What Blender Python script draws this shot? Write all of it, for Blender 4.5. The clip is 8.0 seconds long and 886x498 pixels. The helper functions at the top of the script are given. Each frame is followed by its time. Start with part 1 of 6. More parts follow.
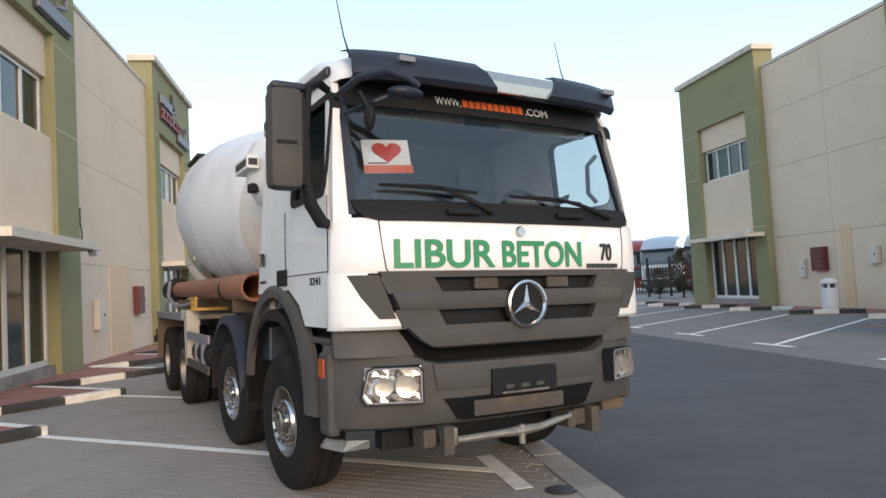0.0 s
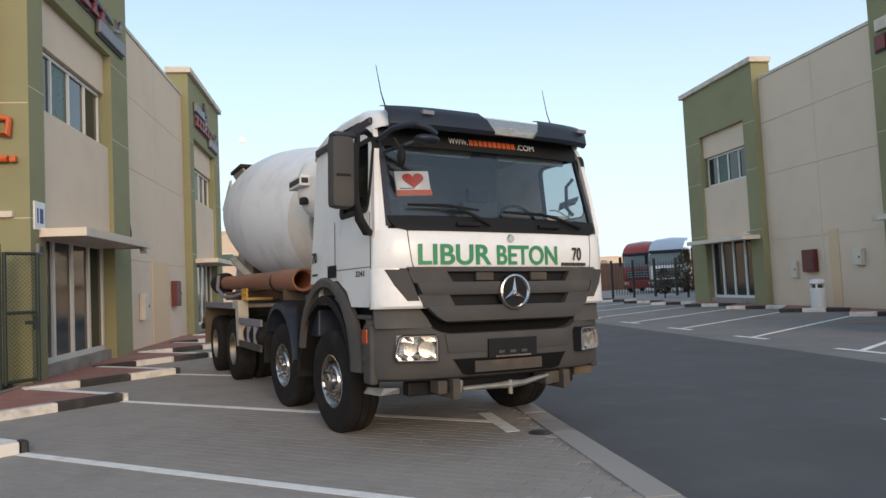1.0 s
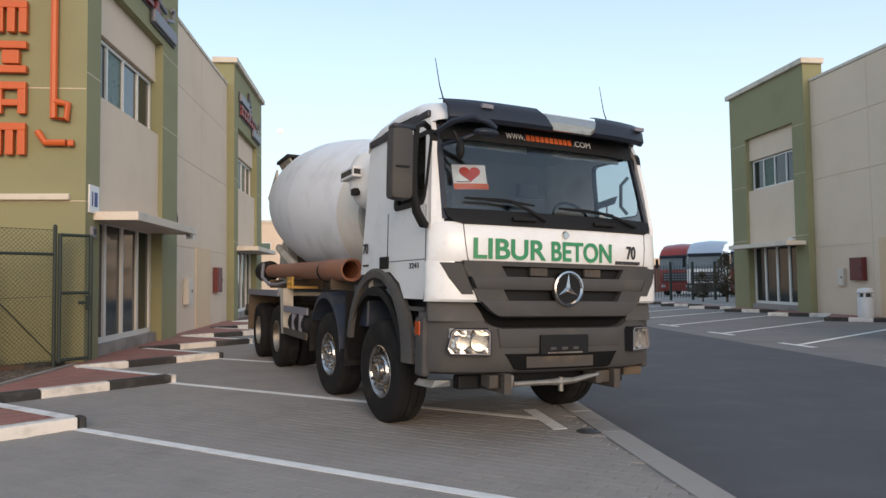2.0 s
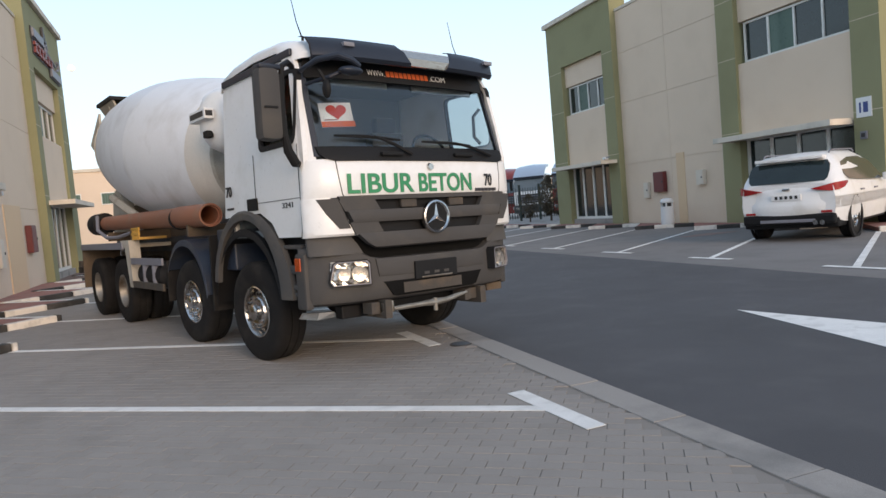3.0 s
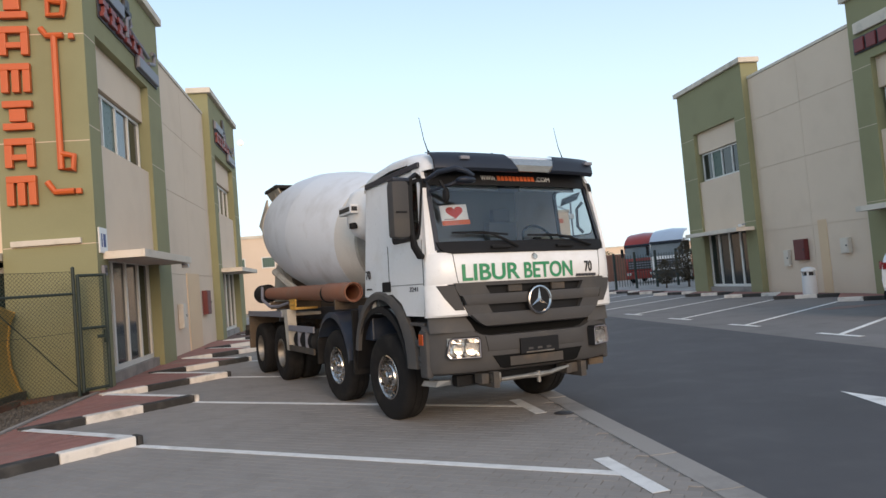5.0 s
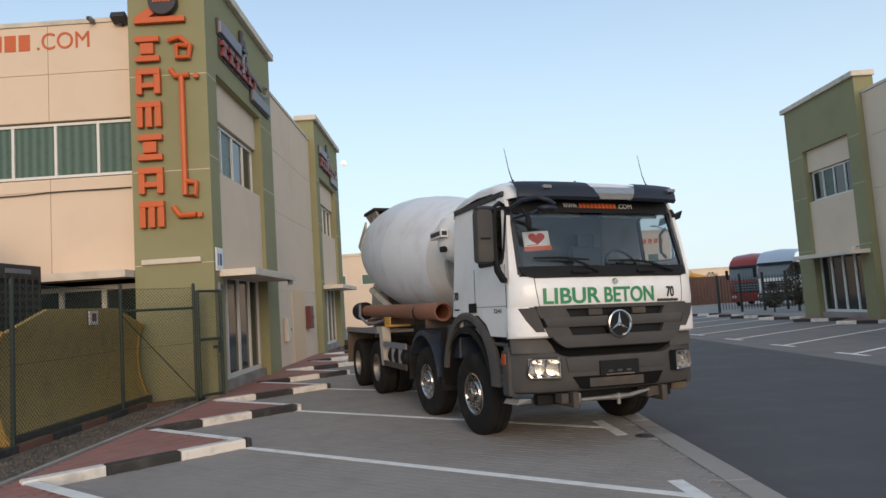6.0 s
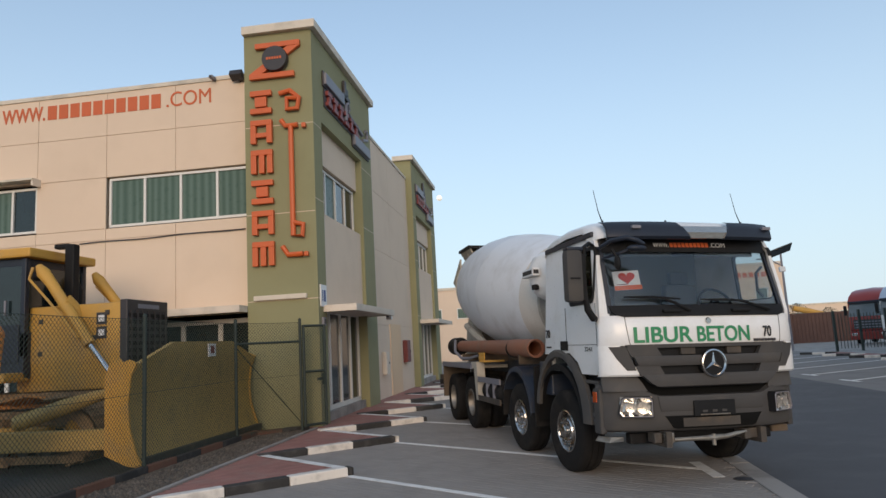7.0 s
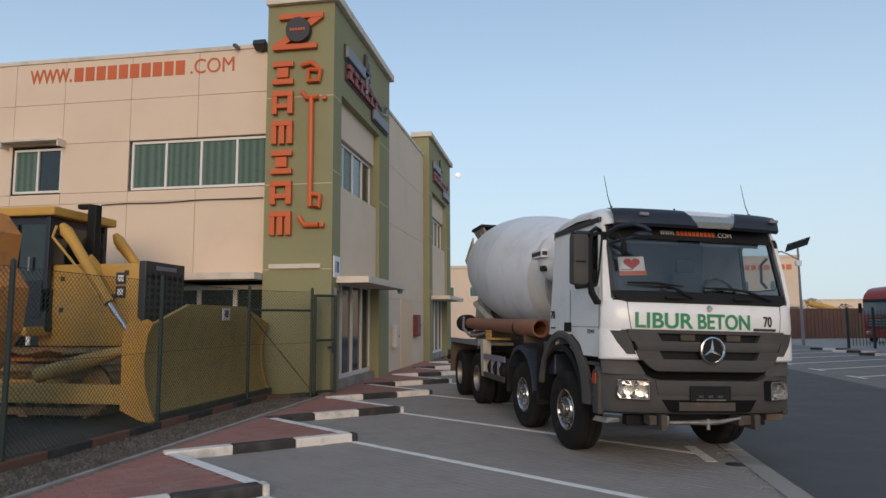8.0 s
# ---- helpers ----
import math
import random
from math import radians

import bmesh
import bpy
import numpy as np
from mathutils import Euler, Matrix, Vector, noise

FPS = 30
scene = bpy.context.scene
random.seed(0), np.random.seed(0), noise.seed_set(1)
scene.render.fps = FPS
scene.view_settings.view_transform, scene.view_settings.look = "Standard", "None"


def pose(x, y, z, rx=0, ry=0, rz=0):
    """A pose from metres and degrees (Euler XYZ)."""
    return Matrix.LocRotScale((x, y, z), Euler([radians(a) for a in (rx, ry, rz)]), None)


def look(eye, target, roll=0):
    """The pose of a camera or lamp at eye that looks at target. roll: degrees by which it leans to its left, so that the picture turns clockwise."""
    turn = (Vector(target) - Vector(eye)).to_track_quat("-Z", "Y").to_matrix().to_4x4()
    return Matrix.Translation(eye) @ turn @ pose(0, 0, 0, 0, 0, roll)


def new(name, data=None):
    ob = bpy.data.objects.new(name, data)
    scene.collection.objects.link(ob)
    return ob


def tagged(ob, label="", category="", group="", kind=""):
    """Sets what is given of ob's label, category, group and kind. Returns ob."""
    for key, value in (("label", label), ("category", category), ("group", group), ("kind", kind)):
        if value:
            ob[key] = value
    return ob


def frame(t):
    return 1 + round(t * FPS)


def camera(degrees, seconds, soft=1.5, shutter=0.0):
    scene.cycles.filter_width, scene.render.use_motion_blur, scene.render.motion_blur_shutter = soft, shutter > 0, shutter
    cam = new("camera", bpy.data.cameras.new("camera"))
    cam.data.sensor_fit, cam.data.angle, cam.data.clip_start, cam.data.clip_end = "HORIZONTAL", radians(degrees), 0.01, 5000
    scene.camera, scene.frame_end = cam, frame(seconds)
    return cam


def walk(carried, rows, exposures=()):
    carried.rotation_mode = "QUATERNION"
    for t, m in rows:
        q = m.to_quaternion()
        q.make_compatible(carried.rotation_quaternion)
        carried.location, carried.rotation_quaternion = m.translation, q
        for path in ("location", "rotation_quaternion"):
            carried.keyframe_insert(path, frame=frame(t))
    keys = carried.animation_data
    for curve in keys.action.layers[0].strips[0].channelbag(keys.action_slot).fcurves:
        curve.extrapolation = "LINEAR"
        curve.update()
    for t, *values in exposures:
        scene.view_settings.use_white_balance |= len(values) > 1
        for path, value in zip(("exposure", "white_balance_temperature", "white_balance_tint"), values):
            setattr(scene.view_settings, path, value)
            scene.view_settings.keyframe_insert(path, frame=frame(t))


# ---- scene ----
cam = camera(66.77, 8.0)
PATH = [
    (0, pose(-0.684, 1.378, 1.514, 92.925, 3.213, -9.436)),
    (0.5, pose(-0.616, 0.504, 1.515, 92.948, 3.505, -5.439)),
    (1, pose(-0.920, -0.205, 1.457, 92.902, 2.729, -8.280)),
    (1.2, pose(-1.009, -0.234, 1.465, 93.251, 3.193, -6.953)),
    (2.5, pose(-1.268, -0.161, 1.437, 90.776, -1.416, -6.946)),
    (3, pose(-1.538, -0.427, 1.445, 86.321, 5.003, -19.817)),
    (3.5, pose(-1.578, -0.723, 1.599, 88.184, 2.781, -13.383)),
    (4, pose(-1.492, -1.012, 1.600, 85.178, 1.491, -13.312)),
    (4.2, pose(-1.499, -1.122, 1.616, 86.746, 2.917, -11.232)),
    (5.3, pose(-1.495, -1.696, 1.669, 93.036, 4.027, -7.213)),
    (5.5, pose(-1.446, -1.790, 1.669, 91.529, 2.956, -6.197)),
    (6, pose(-1.389, -2.014, 1.702, 94.651, 3.776, 0.153)),
    (6.5, pose(-1.377, -2.234, 1.707, 94.386, 4.953, 3.117)),
    (7, pose(-1.326, -2.389, 1.737, 97.998, 3.194, 8.261)),
    (7.5, pose(-1.236, -2.500, 1.722, 95.218, 0.792, 9.172)),
    (8, pose(-1.230, -2.570, 1.709, 96.097, 0.317, 9.250)),
]
walk(cam, PATH, [(0, 1.4, 7800, 9), (1, 1.0, 7900, 9), (2.5, 1.1, 7900, 11), (3, 1.15, 7800, 11), (3.5, 1.4, 7800, 11), (4.2, 1.25, 7700, 11), (5.5, 0.95, 7900, 10), (6.5, 0.7, 7700, 9), (7, 0.65, 7500, 9), (7.5, 0.5, 7500, 10), (8, 0.5, 7500, 10)])
# end of path

# ---- light ----
SUN_ROT, SUN_EL = radians(172), radians(14.0)
world = bpy.data.worlds.new("world")
scene.world = world
world.use_nodes = True
wn = world.node_tree
sky = wn.nodes.new("ShaderNodeTexSky")
sky.sky_type, sky.sun_disc, sky.sun_elevation, sky.sun_rotation = "NISHITA", False, SUN_EL, SUN_ROT
sky.air_density, sky.dust_density, sky.ozone_density = 1.0, 0.7, 3.4
way_up = wn.nodes.new("ShaderNodeSeparateXYZ")
wn.links.new(wn.nodes.new("ShaderNodeTexCoord").outputs["Generated"], way_up.inputs[0])
haze_share = wn.nodes.new("ShaderNodeMapRange")
haze_share.interpolation_type = "SMOOTHSTEP"
for key, value in (("From Min", -0.05), ("From Max", 0.55), ("To Min", 0.92), ("To Max", 0.30)):
    haze_share.inputs[key].default_value = value
wn.links.new(way_up.outputs["Z"], haze_share.inputs["Value"])
haze = wn.nodes.new("ShaderNodeMix")
haze.data_type = "RGBA"
haze.inputs["B"].default_value = (2.6, 3.4, 4.4, 1)
wn.links.new(haze_share.outputs["Result"], haze.inputs["Factor"])
wn.links.new(sky.outputs["Color"], haze.inputs["A"])
wn.links.new(haze.outputs["Result"], wn.nodes["Background"].inputs["Color"])
wn.nodes["Background"].inputs["Strength"].default_value = 0.15
sun_data = bpy.data.lights.new("sun", "SUN")
sun_data.energy, sun_data.angle, sun_data.color = 0.85, radians(30), (1.0, 0.76, 0.58)
sun = new("sun", sun_data)
sun.matrix_basis = look((5.5, -39.6, 10.0), (0, 0, 0))


# ---- materials ----
def mat(name, color, rough=0.6, metal=0.0, var=0.12, scale=6.0, fine=60.0, bump=0.1, stain=None, spec=0.5, per_piece=0.0, coat=0.0):
    m = bpy.data.materials.new(name)
    m.use_nodes = True
    nt = m.node_tree
    n, l = nt.nodes, nt.links
    b = n["Principled BSDF"]
    b.inputs["Metallic"].default_value = metal
    b.inputs["Specular IOR Level"].default_value = spec
    b.inputs["Coat Weight"].default_value = coat
    geo = n.new("ShaderNodeNewGeometry")
    big = n.new("ShaderNodeTexNoise")
    big.inputs["Scale"].default_value, big.inputs["Detail"].default_value = scale * 0.15, 6
    small = n.new("ShaderNodeTexNoise")
    small.inputs["Scale"].default_value, small.inputs["Detail"].default_value = fine, 4
    for t in (big, small):
        l.new(geo.outputs["Position"], t.inputs["Vector"])
    add = n.new("ShaderNodeMath")
    add.operation = "ADD"
    l.new(big.outputs["Fac"], add.inputs[0])
    l.new(small.outputs["Fac"], add.inputs[1])
    val = n.new("ShaderNodeMapRange")
    val.inputs["From Min"].default_value, val.inputs["From Max"].default_value = 0.6, 1.4
    val.inputs["To Min"].default_value, val.inputs["To Max"].default_value = 1 - var, 1 + var
    l.new(add.outputs[0], val.inputs["Value"])
    tint = n.new("ShaderNodeMix")
    tint.data_type, tint.blend_type = "RGBA", "MIX"
    tint.inputs["A"].default_value = (*color, 1)
    tint.inputs["B"].default_value = (*(stain or color), 1)
    tint.inputs["Factor"].default_value = 0.0
    if stain:
        patch = n.new("ShaderNodeTexNoise")
        patch.inputs["Scale"].default_value, patch.inputs["Detail"].default_value = scale * 0.35, 8
        l.new(geo.outputs["Position"], patch.inputs["Vector"])
        ramp = n.new("ShaderNodeMapRange")
        ramp.inputs["From Min"].default_value, ramp.inputs["From Max"].default_value = 0.5, 0.72
        l.new(patch.outputs["Fac"], ramp.inputs["Value"])
        l.new(ramp.outputs["Result"], tint.inputs["Factor"])
    mul = n.new("ShaderNodeVectorMath")
    mul.operation = "SCALE"
    l.new(tint.outputs["Result"], mul.inputs[0])
    scale_in = val.outputs["Result"]
    if per_piece:
        info = n.new("ShaderNodeObjectInfo")
        both = n.new("ShaderNodeMath")
        both.operation = "ADD"
        l.new(info.outputs["Random"], both.inputs[0])
        l.new(geo.outputs["Random Per Island"], both.inputs[1])
        frac = n.new("ShaderNodeMath")
        frac.operation = "FRACT"
        l.new(both.outputs[0], frac.inputs[0])
        pr = n.new("ShaderNodeMapRange")
        pr.inputs["To Min"].default_value, pr.inputs["To Max"].default_value = 1 - per_piece, 1 + per_piece
        l.new(frac.outputs[0], pr.inputs["Value"])
        mm = n.new("ShaderNodeMath")
        mm.operation = "MULTIPLY"
        l.new(pr.outputs["Result"], mm.inputs[0])
        l.new(val.outputs["Result"], mm.inputs[1])
        scale_in = mm.outputs[0]
    l.new(scale_in, mul.inputs["Scale"])
    l.new(mul.outputs["Vector"], b.inputs["Base Color"])
    rr = n.new("ShaderNodeMapRange")
    rr.inputs["To Min"].default_value, rr.inputs["To Max"].default_value = max(0.02, rough - 0.12), min(1, rough + 0.12)
    l.new(small.outputs["Fac"], rr.inputs["Value"])
    l.new(rr.outputs["Result"], b.inputs["Roughness"])
    if bump:
        bp = n.new("ShaderNodeBump")
        bp.inputs["Strength"].default_value, bp.inputs["Distance"].default_value = bump, 0.01
        l.new(small.outputs["Fac"], bp.inputs["Height"])
        l.new(bp.outputs["Normal"], b.inputs["Normal"])
    return m


def glass(name, color, rough=0.02, ior=1.25):
    m = bpy.data.materials.new(name)
    m.use_nodes = True
    b = m.node_tree.nodes["Principled BSDF"]
    b.inputs["Base Color"].default_value = (*color, 1)
    b.inputs["Transmission Weight"].default_value = 1.0
    b.inputs["Roughness"].default_value = rough
    b.inputs["IOR"].default_value = ior
    return m


M = dict(
    sand=mat("sand", (0.30, 0.25, 0.19), 0.95, var=0.2, scale=2, fine=30, stain=(0.22, 0.19, 0.15)),
    asphalt=mat("asphalt", (0.080, 0.078, 0.083), 0.85, var=0.22, scale=5, fine=180, bump=0.35, stain=(0.096, 0.093, 0.097)),
    lot=mat("lot_asphalt", (0.05, 0.048, 0.046), 0.95, var=0.25, scale=5, fine=120, bump=0.4),
    joint=mat("joint_sand", (0.265, 0.236, 0.212), 0.95, var=0.15, fine=150),
    paver=mat("grey_paver", (0.305, 0.274, 0.25), 0.9, var=0.12, scale=5, fine=140, bump=0.2, stain=(0.27, 0.243, 0.22), per_piece=0.035),
    bay_paver=mat("weathered_grey_paver", (0.20, 0.185, 0.178), 0.9, var=0.14, scale=4, fine=140, bump=0.2, stain=(0.17, 0.158, 0.15)),
    edging=mat("concrete_edging", (0.345, 0.315, 0.29), 0.9, var=0.15, scale=4, fine=120, bump=0.25, stain=(0.19, 0.18, 0.17)),
    red_paver=mat("red_paver", (0.33, 0.15, 0.125), 0.9, var=0.16, scale=5, fine=140, bump=0.25, stain=(0.30, 0.18, 0.15), per_piece=0.10),
    red_joint=mat("red_joint", (0.19, 0.12, 0.10), 0.95, var=0.15, fine=140),
    gravel=mat("gravel", (0.115, 0.098, 0.082), 0.95, var=0.35, scale=20, fine=90, bump=0.8, stain=(0.08, 0.07, 0.06), per_piece=0.35),
    kerb_white=mat("kerb_white_paint", (0.76, 0.71, 0.65), 0.75, var=0.10, scale=12, fine=90, bump=0.2, stain=(0.45, 0.42, 0.38)),
    kerb_black=mat("kerb_black_paint", (0.035, 0.033, 0.032), 0.75, var=0.25, scale=12, fine=90, bump=0.2, stain=(0.075, 0.07, 0.066)),
    kerb_brown=mat("kerb_brown_paint", (0.16, 0.075, 0.05), 0.85, var=0.25, scale=12, fine=90, bump=0.2, stain=(0.12, 0.09, 0.07)),
    line=mat("road_paint", (0.82, 0.80, 0.77), 0.8, var=0.14, scale=14, fine=120, bump=0.1, stain=(0.64, 0.62, 0.59)),
    render=mat("beige_render", (0.75, 0.59, 0.455), 0.9, var=0.05, scale=2.5, fine=70, bump=0.08, stain=(0.71, 0.555, 0.425)),
    patch=mat("ochre_patch", (0.74, 0.53, 0.345), 0.9, var=0.05, scale=3, fine=70, bump=0.08),
    groove=mat("wall_groove", (0.66, 0.52, 0.40), 0.9, var=0.08),
    green=mat("green_render", (0.28, 0.268, 0.148), 0.88, var=0.07, scale=2.5, fine=70, bump=0.1, stain=(0.255, 0.243, 0.132)),
    coping=mat("coping", (0.68, 0.60, 0.50), 0.85, var=0.07, fine=60, stain=(0.5, 0.45, 0.38)),
    canopy=mat("canopy_paint", (0.72, 0.63, 0.53), 0.8, var=0.06, fine=60, stain=(0.56, 0.50, 0.43)),
    frame_white=mat("window_frame_white", (0.74, 0.72, 0.68), 0.45, var=0.05, fine=40, bump=0.02),
    pane=mat("tinted_pane", (0.012, 0.022, 0.024), 0.05, var=0.3, scale=2, fine=3, bump=0.0, spec=0.6),
    curtain=mat("green_curtain_pane", (0.085, 0.14, 0.115), 0.3, var=0.3, scale=6, fine=9, bump=0.0, spec=0.15),
    # near-black: shade of openings put into the colour; also the bulb caps
    dark=mat("shade_and_cap_black", (0.008, 0.008, 0.008), 0.95, var=0.2, spec=0.1),
    orange=mat("orange_sign", (0.62, 0.115, 0.028), 0.45, var=0.05, fine=40, bump=0.03),
    orange_paint=mat("orange_lettering", (0.60, 0.13, 0.05), 0.7, var=0.1, fine=40, bump=0.03),
    sign_red=mat("sign_red", (0.20, 0.03, 0.03), 0.5, var=0.1),
    sign_dark=mat("sign_dark", (0.035, 0.032, 0.036), 0.5, var=0.15),
    sign_grey=mat("sign_grey", (0.20, 0.20, 0.23), 0.5, var=0.1),
    maroon=mat("maroon_box", (0.14, 0.022, 0.022), 0.5, var=0.1, fine=40, bump=0.03),
    sign_white=mat("sign_white", (0.75, 0.75, 0.75), 0.5, var=0.05),
    ink_blue=mat("ink_blue", (0.04, 0.07, 0.22), 0.6, var=0.05),
    white=mat("truck_white", (0.79, 0.79, 0.79), 0.32, var=0.03, scale=6, fine=25, bump=0.0, stain=(0.66, 0.645, 0.61), coat=0.3),
    drum=mat("drum_white", (0.76, 0.765, 0.78), 0.45, var=0.04, scale=5, fine=25, bump=0.02, stain=(0.62, 0.61, 0.60)),
    drum_grey=mat("drum_grey_white", (0.69, 0.70, 0.725), 0.45, var=0.05, scale=5, fine=25, bump=0.02, stain=(0.55, 0.55, 0.56)),
    drum_film=mat("drum_dusty", (0.64, 0.585, 0.52), 0.7, var=0.08, scale=7, fine=40, bump=0.05, stain=(0.56, 0.50, 0.43)),
    drum_dirty=mat("drum_cement_film", (0.44, 0.40, 0.34), 0.85, var=0.15, scale=10, fine=60, bump=0.25, stain=(0.33, 0.29, 0.24)),
    grey=mat("grey_plastic", (0.064, 0.061, 0.06), 0.65, spec=0.25, var=0.12, scale=8, fine=160, bump=0.15, stain=(0.085, 0.077, 0.069)),
    grey_light=mat("grey_fairing", (0.08, 0.076, 0.074), 0.65, spec=0.25, var=0.1, scale=8, fine=120, bump=0.1, stain=(0.115, 0.10, 0.085)),
    navy=mat("visor_plastic", (0.02, 0.026, 0.04), 0.4, spec=0.35, var=0.12, fine=60, bump=0.03),
    black=mat("black_plastic", (0.012, 0.012, 0.013), 0.6, var=0.2, fine=80, bump=0.08, spec=0.2),
    rubber=mat("tyre_rubber", (0.016, 0.015, 0.015), 0.9, spec=0.2, var=0.2, scale=12, fine=120, bump=0.25, stain=(0.03, 0.027, 0.024)),
    reflector=mat("lamp_reflector", (0.52, 0.51, 0.49), 0.2, metal=0.85, var=0.12, fine=30, bump=0.1),
    worn_metal=mat("worn_metal", (0.30, 0.28, 0.25), 0.5, metal=0.7, var=0.25, scale=12, fine=60, bump=0.2, stain=(0.14, 0.10, 0.07)),
    chrome=mat("chrome", (0.62, 0.62, 0.62), 0.2, metal=1.0, var=0.12, fine=50, bump=0.05, stain=(0.35, 0.31, 0.27)),
    steel=mat("chassis_steel", (0.07, 0.06, 0.052), 0.75, metal=0.2, var=0.25, scale=12, fine=80, bump=0.25, stain=(0.13, 0.095, 0.065)),
    mud=mat("dried_mud", (0.12, 0.086, 0.058), 0.95, var=0.25, scale=14, fine=60, bump=0.5, stain=(0.09, 0.07, 0.055)),
    navy_steel=mat("navy_mudguard", (0.024, 0.034, 0.055), 0.45, var=0.2, fine=60, bump=0.08, stain=(0.07, 0.065, 0.06)),
    terracotta=mat("terracotta_pipe", (0.33, 0.125, 0.07), 0.55, var=0.1, scale=8, fine=40, bump=0.05, stain=(0.28, 0.15, 0.10)),
    yellow=mat("machine_yellow", (0.57, 0.31, 0.06), 0.55, var=0.12, scale=9, fine=50, bump=0.08, stain=(0.48, 0.28, 0.085)),
    blade_paint=mat("blade_ochre", (0.44, 0.285, 0.085), 0.6, var=0.12, scale=7, fine=50, bump=0.08, stain=(0.33, 0.225, 0.08)),
    rust=mat("rusty_orange", (0.60, 0.22, 0.05), 0.75, var=0.2, scale=12, fine=60, bump=0.3, stain=(0.34, 0.14, 0.05)),
    track=mat("track_steel", (0.33, 0.21, 0.11), 0.8, var=0.3, scale=14, fine=60, bump=0.4, stain=(0.16, 0.10, 0.06)),
    fence=mat("fence_green", (0.022, 0.035, 0.030), 0.6, var=0.15, fine=60, bump=0.05),
    wire=mat("wire_mesh", (0.055, 0.07, 0.055), 0.6, metal=0.3, var=0.15, fine=60, bump=0.0),
    letter_green=mat("letter_green", (0.022, 0.24, 0.105), 0.45, var=0.06, fine=30, bump=0.0),
    letter_black=mat("letter_black", (0.02, 0.02, 0.022), 0.5, var=0.1, fine=30, bump=0.0),
    heart=mat("heart_red", (0.55, 0.055, 0.045), 0.5, var=0.1, fine=30, bump=0.0),
    amber=mat("amber_lens", (0.45, 0.06, 0.012), 0.2, var=0.1, fine=30, bump=0.0, coat=0.5),
    red_dust=mat("red_dust_stain", (0.26, 0.17, 0.15), 0.95, var=0.2, scale=8, fine=60, bump=0.1, stain=(0.32, 0.27, 0.24)),
    red_lens=mat("red_lens", (0.35, 0.012, 0.015), 0.15, var=0.1, fine=30, bump=0.0, coat=0.5),
    truck_red=mat("truck_red", (0.27, 0.025, 0.018), 0.35, var=0.1, fine=30, bump=0.0, coat=0.3),
    truck_blue=mat("pale_blue_paint", (0.38, 0.47, 0.58), 0.35, var=0.08, fine=30, bump=0.0, coat=0.3),
    interior=mat("cab_interior", (0.17, 0.19, 0.20), 0.8, var=0.08, fine=60, bump=0.05),
    seat=mat("seat_fabric", (0.09, 0.10, 0.11), 0.9, var=0.12, fine=160, bump=0.2),
    # sky reflection and pale cab put into the opaque glass colour
    truck_glass=mat("far_windscreen", (0.13, 0.155, 0.17), 0.08, var=0.15, scale=2, fine=3, bump=0.0, spec=0.6),
    side_glass=glass("tinted_side_glass", (0.42, 0.46, 0.47), 0.0, 1.06),
    lamp_lens=glass("lamp_lens", (1.0, 1.0, 0.99), 0.0),
    windscreen=glass("windscreen_glass", (0.90, 0.95, 0.96), 0.0, 1.5),
    leaf=mat("bush_leaf", (0.085, 0.062, 0.035), 0.9, var=0.3, scale=20, fine=30, bump=0.0, per_piece=0.4),
    leaf_green=mat("far_tree_leaf", (0.05, 0.06, 0.03), 0.9, var=0.3, scale=20, fine=30, bump=0.0, per_piece=0.35),
    bark=mat("bark", (0.10, 0.07, 0.05), 0.95, var=0.2, bump=0.4),
    container=mat("container_red", (0.10, 0.05, 0.04), 0.7, var=0.15, scale=6, fine=40, bump=0.1, stain=(0.12, 0.06, 0.045)),
)


def painted_folds(m, axis):
    """Hanging curtain folds: their light and shade painted as vertical colour bands on the flat pane."""
    n, l = m.node_tree.nodes, m.node_tree.links
    b = n["Principled BSDF"]
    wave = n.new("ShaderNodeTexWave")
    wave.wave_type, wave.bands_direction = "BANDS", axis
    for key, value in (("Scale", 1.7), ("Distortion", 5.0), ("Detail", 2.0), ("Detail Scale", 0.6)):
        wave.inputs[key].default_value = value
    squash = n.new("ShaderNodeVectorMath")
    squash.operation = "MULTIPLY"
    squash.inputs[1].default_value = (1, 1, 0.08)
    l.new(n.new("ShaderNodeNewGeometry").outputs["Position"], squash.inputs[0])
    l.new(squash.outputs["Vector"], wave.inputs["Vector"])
    # shaded and lit tone of the folds, mixed into the base colour
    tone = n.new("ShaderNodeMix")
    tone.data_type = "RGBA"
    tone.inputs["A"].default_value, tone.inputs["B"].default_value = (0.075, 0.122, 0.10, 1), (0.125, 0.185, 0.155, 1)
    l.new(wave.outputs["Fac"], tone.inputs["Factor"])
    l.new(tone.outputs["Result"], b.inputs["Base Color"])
    return m


painted_folds(M["curtain"], "X")


# ---- helpers for building ----
def put(ob, parent, m=None):
    if parent is not None:
        ob.parent = parent
    ob.matrix_basis = m or Matrix()
    return ob


def mesh_of(bm, name, material, smooth=False):
    me = bpy.data.meshes.new(name)
    bmesh.ops.recalc_face_normals(bm, faces=bm.faces)
    bm.to_mesh(me)
    bm.free()
    if smooth:
        me.shade_smooth()
        me.set_sharp_from_angle(angle=radians(35))
    me.materials.append(M[material])
    return me


def part(name, bm, material, parent, label="", m=None, smooth=False):
    ob = put(new(name, mesh_of(bm, name, material, smooth)), parent, m)
    return tagged(ob, label) if label else ob


def same(name, mesh, parent, m):
    return put(new(name, mesh), parent, m)


def thing(name, label, category, m=None, group="", kind=""):
    return tagged(put(new(name), None, m), label, category, group, kind)


